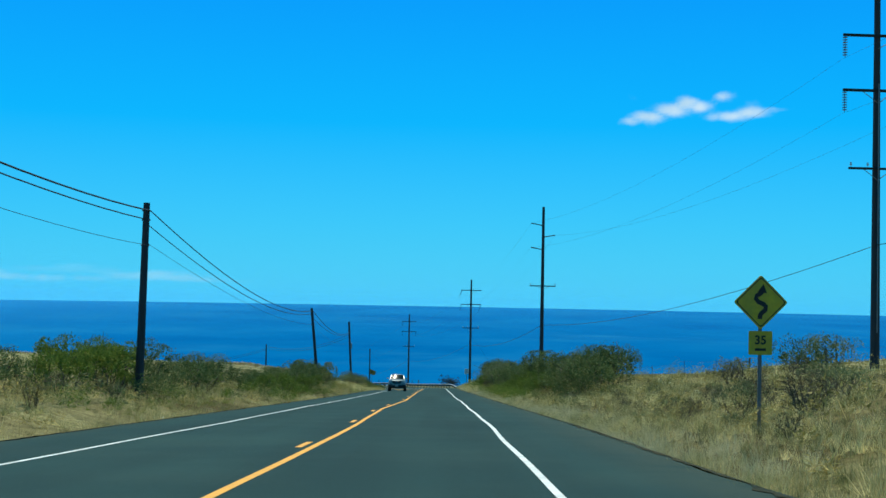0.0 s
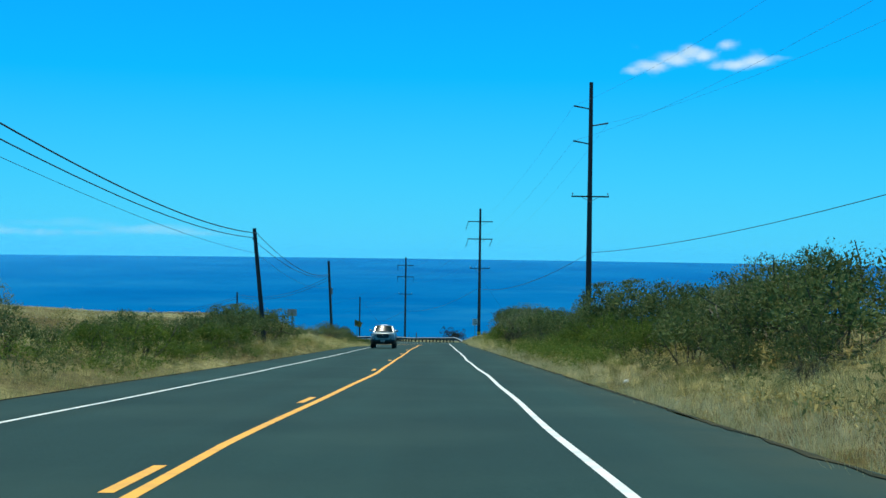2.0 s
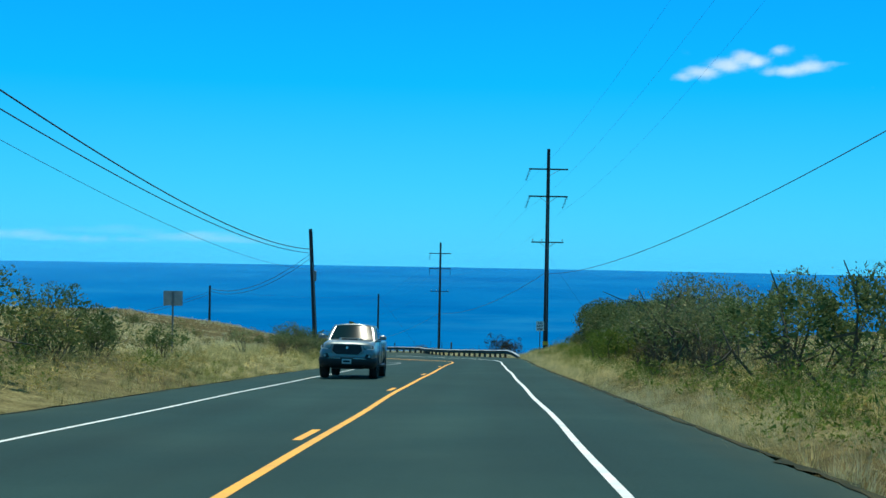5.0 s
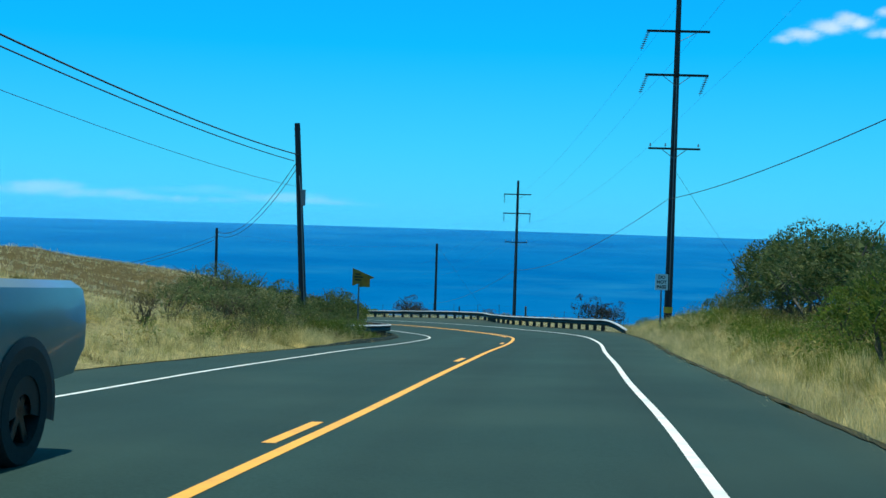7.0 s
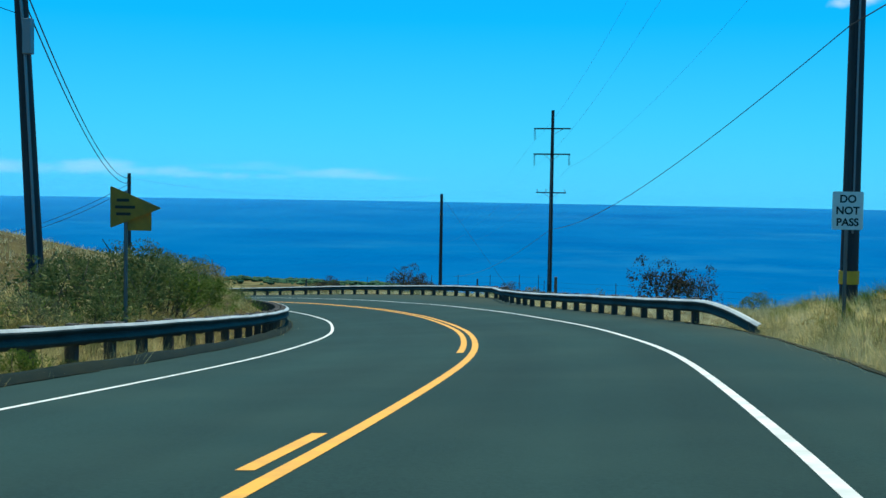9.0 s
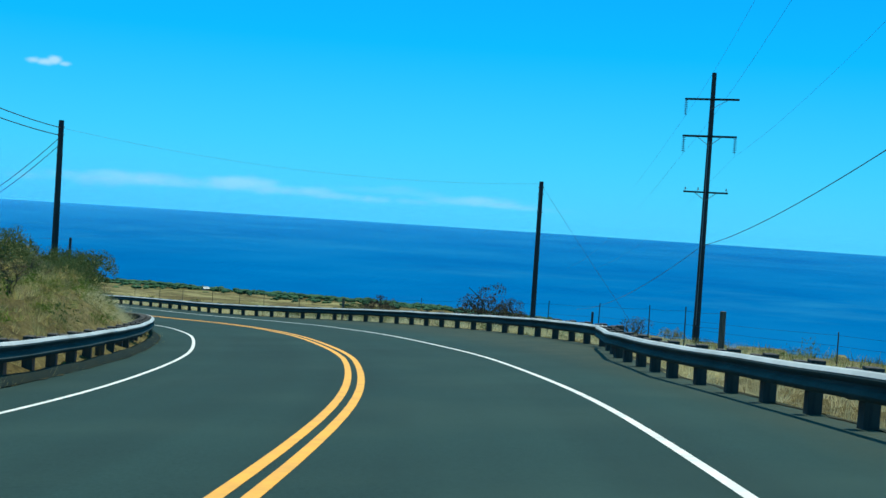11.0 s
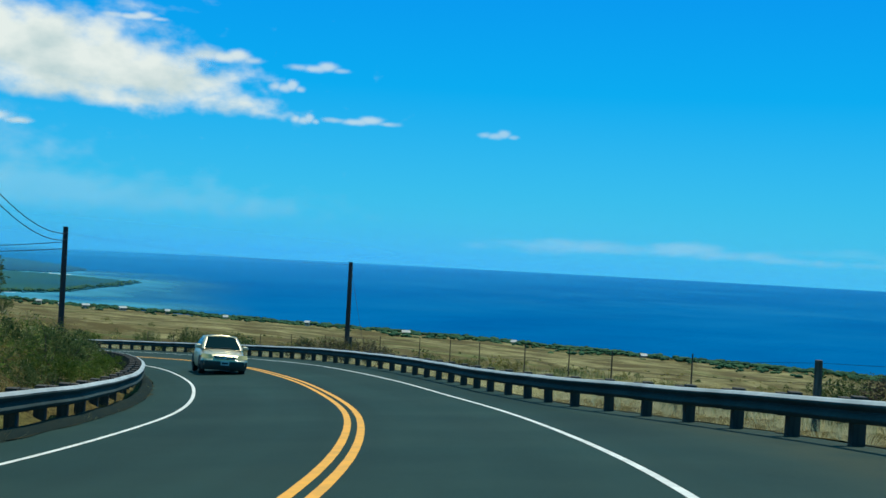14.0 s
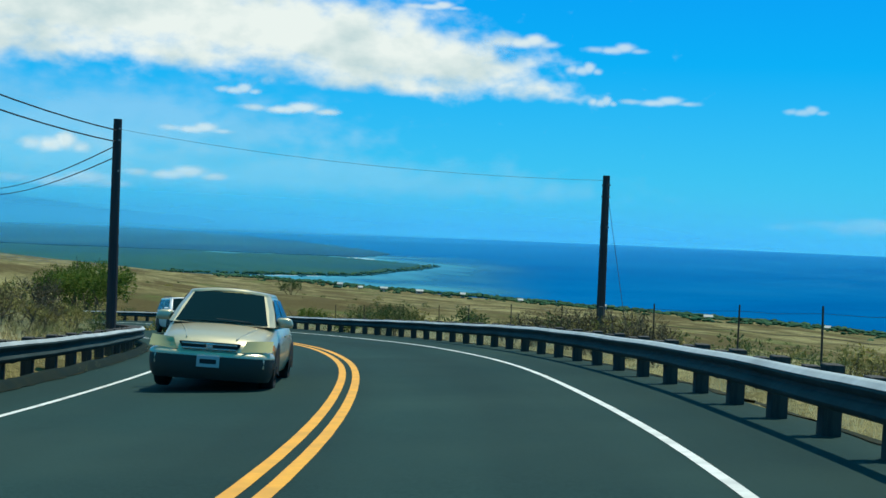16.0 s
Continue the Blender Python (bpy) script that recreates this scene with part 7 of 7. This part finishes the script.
away = np.sqrt(((px[:, None] - rim_x) ** 2 + (py[:, None] - rim_y) ** 2).min(1)) + 26 * rolling(px, py, 130, 0.7)
shoal = np.interp(np.clip(away, 0, 400), [0, 25, 80, 160, 260], [0.9, 0.75, 0.42, 0.16, 0.0]) * smooth_step(gr.ravel(), 1000, 1080) * smooth_step(2150 - gr.ravel(), 0, 200) * smooth_step(ga.ravel(), 43, 48)
i = np.arange(ga.size).reshape(ga.shape)
me = quick_mesh("bay_shallows", np.stack([EYE[0] - px, EYE[1] + py, np.full(px.shape, SEA_LEVEL + 0.25)], 1), np.stack([i[:-1, :-1].ravel(), i[:-1, 1:].ravel(), i[1:, 1:].ravel(), i[1:, :-1].ravel()], 1), [SHALLOWS], True)
me.attributes.new("shoal", 'FLOAT', 'POINT').data.foreach_set("value", shoal.astype(np.float32))
tagged(new("bay_shallows", me), "turquoise shallow water in the bay", "coast", kind="structure")
FOAM = grained("white_surf", (0.75, 0.80, 0.80), (0.6, 0.68, 0.7), 0.2, 0.8)
shore_sheet("surf_line", "thin white line of surf at the headland's neck", [(52.1, 1815), (52.7, 1835), (53.3, 1858), (53.2, 1874), (52.6, 1853), (52.0, 1833)], SEA_LEVEL + 0.4, FOAM, 0.001)
shore_sheet("surf_line", "thin white line of surf along the bay's shore", [(54.4, 1240), (55.6, 1232), (57.2, 1216), (57.2, 1222), (55.6, 1239), (54.4, 1246)], SEA_LEVEL + 0.4, FOAM, 0.001)
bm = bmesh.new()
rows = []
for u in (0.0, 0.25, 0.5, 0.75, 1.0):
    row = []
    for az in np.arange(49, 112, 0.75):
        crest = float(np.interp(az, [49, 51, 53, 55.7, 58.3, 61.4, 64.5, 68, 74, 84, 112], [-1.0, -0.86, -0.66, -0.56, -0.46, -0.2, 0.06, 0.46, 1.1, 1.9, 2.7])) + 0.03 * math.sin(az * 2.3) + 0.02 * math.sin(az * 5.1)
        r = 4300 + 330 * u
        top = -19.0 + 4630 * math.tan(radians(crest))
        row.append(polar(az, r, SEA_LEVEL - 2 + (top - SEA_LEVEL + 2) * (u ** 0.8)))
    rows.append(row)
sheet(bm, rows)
tagged(link_mesh("mountain_backdrop", bm, MOUNTAIN, True), "distant volcano slope coloured pale blue for haze", "mountain", kind="structure")

# a belt of trees and roofs along the shore
rng = np.random.default_rng(17)
pts, fcs = [], []
ico = bmesh.new()
bmesh.ops.create_icosphere(ico, subdivisions=1, radius=1.0)
ico_v = np.array([v.co[:] for v in ico.verts])
ico_f = np.array([[v.index for v in f.verts] for f in ico.faces])
ico.free()
count = 0
for k in range(1750):
    az = rng.uniform(8, 59)
    ox = math.radians(az)
    shore = float(np.interp(az, SHORE_AZ, SHORE_R))
    r = shore * (0.988 - abs(rng.normal(0, 0.020)) - (rng.uniform(0, 0.08) if rng.uniform() < 0.10 else 0))
    x, y = HUB[0] - r * math.sin(ox), HUB[1] + r * math.cos(ox)
    z = ground_at(x, y)
    for _ in range(2):
        size = rng.uniform(0.7, 1.6)
        v = ico_v * size * np.array([1.6, 1.6, 0.75]) * rng.uniform(0.75, 1.25, (len(ico_v), 1)) + np.array([x + rng.normal(0, 1.8), y + rng.normal(0, 1.8), z + size * rng.uniform(0.4, 1.1)])
        pts.append(v)
        fcs.append(ico_f + count)
        count += len(v)
rim = []
for (a0, r0), (a1, r1) in zip(NEAR_CAPE[:8], NEAR_CAPE[1:9]):
    for u in rng.uniform(0, 1, 60):
        rim.append(polar(a0 + (a1 - a0) * u + rng.uniform(0, 0.5), (r0 + (r1 - r0) * u) * (1 + abs(rng.normal(0.006, 0.012))), SEA_LEVEL + 1))
for x, y, z in rim:
    size = rng.uniform(0.8, 2.2)
    pts.append(ico_v * size * np.array([1.4, 1.4, 0.8]) * rng.uniform(0.75, 1.25, (len(ico_v), 1)) + np.array([x, y, z + size * 0.5]))
    fcs.append(ico_f + count)
    count += len(ico_v)
trees = new("coastal_trees", quick_mesh("coastal_trees", np.concatenate(pts), np.concatenate(fcs), [COAST_LEAF], False))
tagged(trees, "belt of dark green trees along the far shore", "trees", kind="stuff")


def far_house(az, back, long, deep):
    shore = float(np.interp(az, SHORE_AZ, SHORE_R))
    r = shore * back
    a = radians(az)
    x, y = HUB[0] - r * math.sin(a), HUB[1] + r * math.cos(a)
    h = thing("far_house", "low pale-roofed house among trees by the shore", "house", "houses along the shore", at=pose(x, y, ground_at(x, y), 0, 0, az + random.uniform(-25, 25)))
    bm = bmesh.new()
    box(bm, -long / 2, long / 2, -deep / 2, deep / 2, -1.5, 2.2)
    part("wall", bm, WALL_PALE, h)
    bm = bmesh.new()
    for s in (-1, 1):
        sheet(bm, [[(-long / 2 - 0.6, s * (deep / 2 + 0.7), 2.0), (long / 2 + 0.6, s * (deep / 2 + 0.7), 2.0)], [(-long / 2 - 0.6, 0, 3.3), (long / 2 + 0.6, 0, 3.3)]])
    part("roof", bm, ROOF_WHITE, h, "pale pitched roof")
    for k in range(3):
        bm = bmesh.new()
        x = long * (-0.38 + 0.3 * k)
        box(bm, x, x + long * 0.17, -deep / 2 - 0.05, -deep / 2 + 0.02, 0.6, 1.6)
        part("window", bm, CAR_GLASS, h)
    return h


random.seed(77)
for az, back in ((53.2, 0.91), (52.3, 0.93), (51.2, 0.92), (49.6, 0.94), (47.6, 0.93), (45.0, 0.95), (41.2, 0.94), (36.6, 0.95), (31.5, 0.94), (25.5, 0.95)):
    far_house(az, back, random.choice((3.0, 3.6, 5.0)), random.uniform(3, 4))

# ---- clouds ----
# clouds glow themselves; sunlit white and grey hollows are put into the emission
CLOUD = bpy.data.materials.new("glowing_cloud")
CLOUD.use_nodes = True
cn, cl = CLOUD.node_tree.nodes, CLOUD.node_tree.links
cn.clear()
dens = cn.new("ShaderNodeAttribute")
dens.attribute_name = "puff_weight"
co = cn.new("ShaderNodeTexCoord")
mp = cn.new("ShaderNodeMapping")
mp.inputs["Scale"].default_value = (0.6, 1, 1)
cl.new(co.outputs["Object"], mp.inputs["Vector"])
n1 = cn.new("ShaderNodeTexNoise")
n1.inputs["Scale"].default_value, n1.inputs["Detail"].default_value, n1.inputs["Roughness"].default_value = 0.016, 4, 0.5
cl.new(mp.outputs[0], n1.inputs["Vector"])
wisp = cn.new("ShaderNodeMath")
wisp.operation = 'MULTIPLY_ADD'
wisp.inputs[1].default_value, wisp.inputs[2].default_value = 1.5, -0.75
cl.new(n1.outputs["Fac"], wisp.inputs[0])
add = cn.new("ShaderNodeMath")
add.operation = 'ADD'
cl.new(dens.outputs["Fac"], add.inputs[0])
cl.new(wisp.outputs[0], add.inputs[1])
ramp = cn.new("ShaderNodeMapRange")
ramp.interpolation_type = 'SMOOTHSTEP'
ramp.inputs["From Min"].default_value, ramp.inputs["From Max"].default_value = 0.13, 1.25
cl.new(add.outputs[0], ramp.inputs["Value"])
limit = cn.new("ShaderNodeMath")
limit.operation = 'MULTIPLY'
cl.new(ramp.outputs[0], limit.inputs[0])
thick = cn.new("ShaderNodeAttribute")
thick.attribute_name = "puff_body"
cl.new(thick.outputs["Fac"], limit.inputs[1])
n2 = cn.new("ShaderNodeTexNoise")
n2.inputs["Scale"].default_value, n2.inputs["Detail"].default_value = 0.006, 5
cl.new(mp.outputs[0], n2.inputs["Vector"])
tone = cn.new("ShaderNodeValToRGB")
tone.color_ramp.elements[0].position, tone.color_ramp.elements[0].color = 0.33, (0.55, 0.72, 0.74, 1)
tone.color_ramp.elements[1].position, tone.color_ramp.elements[1].color = 0.56, (0.88, 0.97, 0.93, 1)
cl.new(n2.outputs["Fac"], tone.inputs["Fac"])
glow = cn.new("ShaderNodeEmission")
cl.new(tone.outputs[0], glow.inputs["Color"])
clear = cn.new("ShaderNodeBsdfTransparent")
mixer = cn.new("ShaderNodeMixShader")
cl.new(limit.outputs[0], mixer.inputs[0])
cl.new(clear.outputs[0], mixer.inputs[1])
cl.new(glow.outputs[0], mixer.inputs[2])
co_out = cn.new("ShaderNodeOutputMaterial")
cl.new(mixer.outputs[0], co_out.inputs["Surface"])


def cloud(label, az, el, wide, high, puffs, seen_from, body=1.0, lean=0.0):
    """A far cloud facing the road. az, el, wide, high in degrees; puffs: (u, v, half width, half height, weight) with u, v from -1 to 1."""
    far = 4550.0
    a, e = radians(az), radians(el)
    at = Vector((seen_from[0] - far * math.sin(a) * math.cos(e), seen_from[1] + far * math.cos(a) * math.cos(e), seen_from[2] + far * math.sin(e)))
    W, H = far * math.tan(radians(wide)) / 2, far * math.tan(radians(high)) / 2
    nx, nz = 49, 25
    u, v = np.meshgrid(np.linspace(-1.25, 1.25, nx), np.linspace(-1.4, 1.4, nz))
    d = np.zeros_like(u)
    for pu, pv, ru, rv, w in puffs:
        d = np.maximum(d, w * np.exp(-(((u - pu) / ru) ** 2 + ((v - pv) / rv) ** 2)))
    d = d * smooth_step(1.25 - np.abs(u), 0, 0.2) * smooth_step(1.4 - np.abs(v), 0, 0.25) * 1.25 - 0.12
    bow = 30 * (1 - u ** 2)
    verts = np.stack([u.ravel() * W, -bow.ravel(), v.ravel() * H], 1)
    i = np.arange(nx * nz).reshape(nz, nx)
    quads = np.stack([i[:-1, :-1].ravel(), i[:-1, 1:].ravel(), i[1:, 1:].ravel(), i[1:, :-1].ravel()], 1)
    me = quick_mesh("cloud", verts, quads, [CLOUD], True)
    me.attributes.new("puff_weight", 'FLOAT', 'POINT').data.foreach_set("value", d.ravel().astype(np.float32))
    me.attributes.new("puff_body", 'FLOAT', 'POINT').data.foreach_set("value", np.full(nx * nz, body, np.float32))
    ob = new("cloud", me)
    ob.matrix_world = Matrix.Translation(at) @ Matrix.Rotation(a, 4, 'Z') @ Matrix.Rotation(e, 4, 'X') @ Matrix.Rotation(radians(lean), 4, 'Y')
    ob.visible_shadow = False
    return tagged(ob, label, "cloud", "clouds over the sea", "structure")


FIRST, LAST, MIDWAY = (0.0, 40.0, -1.5), (-27.0, 252.0, -18.5), (-6.0, 210.0, -15.0)
WISP = "small white wisp of cloud in the blue sky"
cloud(WISP, -12.16, 8.4, 7.6, 1.8, [(-0.9, -0.68, 0.17, 0.26, 0.76), (-0.7, -0.48, 0.23, 0.33, 1.03), (-0.45, -0.12, 0.23, 0.42, 1.13), (-0.27, 0.2, 0.16, 0.39, 1.19), (-0.12, 0.02, 0.13, 0.33, 0.97), (0.05, -0.55, 0.14, 0.26, 0.76), (0.25, -0.5, 0.26, 0.29, 0.97), (0.5, -0.32, 0.26, 0.29, 0.92), (0.73, -0.18, 0.19, 0.18, 0.59), (0.14, 0.55, 0.12, 0.26, 0.81)], FIRST, 0.64)
cloud("broad white cloud with grey hollows above the coast", 61.9, 8.3, 34.5, 7.3,
      [(-0.95, 0.3, 0.5, 0.6, 1.5), (-0.5, 0.25, 0.5, 0.6, 1.5), (-0.1, 0.2, 0.45, 0.5, 1.5), (0.25, 0.05, 0.4, 0.45, 1.5), (0.5, -0.15, 0.3, 0.38, 1.4), (0.7, -0.32, 0.2, 0.25, 1.2), (0.85, -0.5, 0.14, 0.14, 1.0), (0.97, -0.6, 0.08, 0.08, 0.7), (0.45, -0.5, 0.25, 0.16, 1.0),
       (0.6, -0.6, 0.2, 0.1, 0.9), (-0.3, -0.3, 0.3, 0.25, 1.1), (0.05, -0.3, 0.3, 0.25, 1.1), (-0.5, -0.65, 0.12, 0.2, 0.9), (-0.75, -0.5, 0.3, 0.3, 1.1), (0.78, 0.08, 0.12, 0.09, 0.8), (0.86, -0.08, 0.1, 0.09, 0.8), (0.6, 0.62, 0.12, 0.06, 0.7)], LAST)
for az, el, w, h, body in ((39.5, 5.78, 4.0, 0.8, 0.6), (42.0, 5.72, 1.5, 0.9, 0.55), (33.1, 5.48, 2.2, 0.8, 0.42), (42.9, 7.15, 1.9, 1.1, 0.62), (41.5, 8.08, 3.2, 0.9, 0.62), (56.3, 4.85, 5.2, 1.0, 0.75), (60.4, 3.75, 3.6, 0.9, 0.6), (58.6, 5.6, 2.4, 0.9, 0.6), (66.4, 2.8, 3.4, 1.9, 0.75), (61.3, 1.7, 5.4, 1.2, 0.55), (49.8, 9.75, 3.2, 0.7, 0.75), (45.6, 8.3, 3.4, 1.2, 0.8), (66.0, 1.2, 7.0, 1.4, 0.4)):
    cloud(WISP, az, el, w, h, [(-0.6, 0.0, 0.35, 0.4, 0.9), (-0.1, -0.1, 0.4, 0.42, 0.9), (0.25, 0.15, 0.3, 0.5, 1.0), (0.65, -0.15, 0.3, 0.3, 0.8)], LAST, body)
# paler sky imitated by two wide, faintly glowing sheets
for az, el, w, h, body in ((66.0, 4.2, 30, 6.5, 0.21), (57.0, 2.0, 34, 4.0, 0.14)):
    cloud("faint glowing sheet imitating pale haze below the broad cloud", az, el, w, h, [(-0.5, 0.0, 0.7, 0.6, 1.3), (0.1, -0.05, 0.6, 0.55, 1.2), (0.5, -0.15, 0.4, 0.4, 0.9)], LAST, body)
BANKS = "faint low bank of cloud over the horizon"
for az, el, w, h, body, eye in ((25.0, 0.5, 14, 1.5, 0.26, MIDWAY), (13.8, 0.43, 6.8, 1.0, 0.16, MIDWAY), (12.7, 0.35, 7.3, 1.1, 0.06, (0, 150, -10)), (30.5, 0.5, 8.0, 1.2, 0.17, MIDWAY), (16.9, 0.5, 7.8, 0.9, 0.06, FIRST)):
    cloud(BANKS, az, el, w, h, [(-0.75, -0.25, 0.35, 0.35, 0.75), (-0.35, 0.05, 0.4, 0.45, 0.95), (0.05, 0.15, 0.3, 0.5, 1.0), (0.35, -0.1, 0.4, 0.35, 0.85), (0.75, -0.25, 0.35, 0.3, 0.7)], eye, body)

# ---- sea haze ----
# thin sheets over the water that imitate distance haze, lit by sun and sky
HAZE = bpy.data.materials.new("haze_sheet_tint")
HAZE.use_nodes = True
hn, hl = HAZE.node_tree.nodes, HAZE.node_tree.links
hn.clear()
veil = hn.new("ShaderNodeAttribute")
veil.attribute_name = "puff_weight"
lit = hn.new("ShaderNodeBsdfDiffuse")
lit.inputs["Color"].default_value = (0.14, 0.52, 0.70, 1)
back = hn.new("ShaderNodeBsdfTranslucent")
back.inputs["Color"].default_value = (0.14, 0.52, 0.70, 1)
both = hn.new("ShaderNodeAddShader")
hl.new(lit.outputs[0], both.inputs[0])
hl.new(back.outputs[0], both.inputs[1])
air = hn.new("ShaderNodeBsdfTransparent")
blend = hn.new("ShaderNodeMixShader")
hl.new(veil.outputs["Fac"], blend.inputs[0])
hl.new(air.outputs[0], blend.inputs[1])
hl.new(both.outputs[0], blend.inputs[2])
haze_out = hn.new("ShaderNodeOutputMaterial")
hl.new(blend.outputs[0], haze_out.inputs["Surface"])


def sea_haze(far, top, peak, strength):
    """An upright sheet that imitates haze far out: clear at the water, thickest at the peak height, clear again at the
    top; denser towards the coast.
    """
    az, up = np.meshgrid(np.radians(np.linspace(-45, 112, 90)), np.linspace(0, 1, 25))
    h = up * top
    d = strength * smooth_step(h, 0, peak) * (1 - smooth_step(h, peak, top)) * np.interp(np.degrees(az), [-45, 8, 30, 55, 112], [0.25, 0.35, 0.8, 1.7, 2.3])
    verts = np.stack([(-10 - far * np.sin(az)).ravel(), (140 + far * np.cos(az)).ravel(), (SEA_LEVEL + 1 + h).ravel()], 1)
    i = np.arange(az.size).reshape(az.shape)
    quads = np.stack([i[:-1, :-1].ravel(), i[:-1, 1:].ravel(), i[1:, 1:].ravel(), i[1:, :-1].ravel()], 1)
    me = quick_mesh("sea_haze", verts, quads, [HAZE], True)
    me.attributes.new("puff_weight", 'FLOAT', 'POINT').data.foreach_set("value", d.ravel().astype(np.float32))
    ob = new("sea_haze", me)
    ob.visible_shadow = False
    return tagged(ob, "blue-tinted sheet standing in for haze over the far sea", "haze", kind="structure")


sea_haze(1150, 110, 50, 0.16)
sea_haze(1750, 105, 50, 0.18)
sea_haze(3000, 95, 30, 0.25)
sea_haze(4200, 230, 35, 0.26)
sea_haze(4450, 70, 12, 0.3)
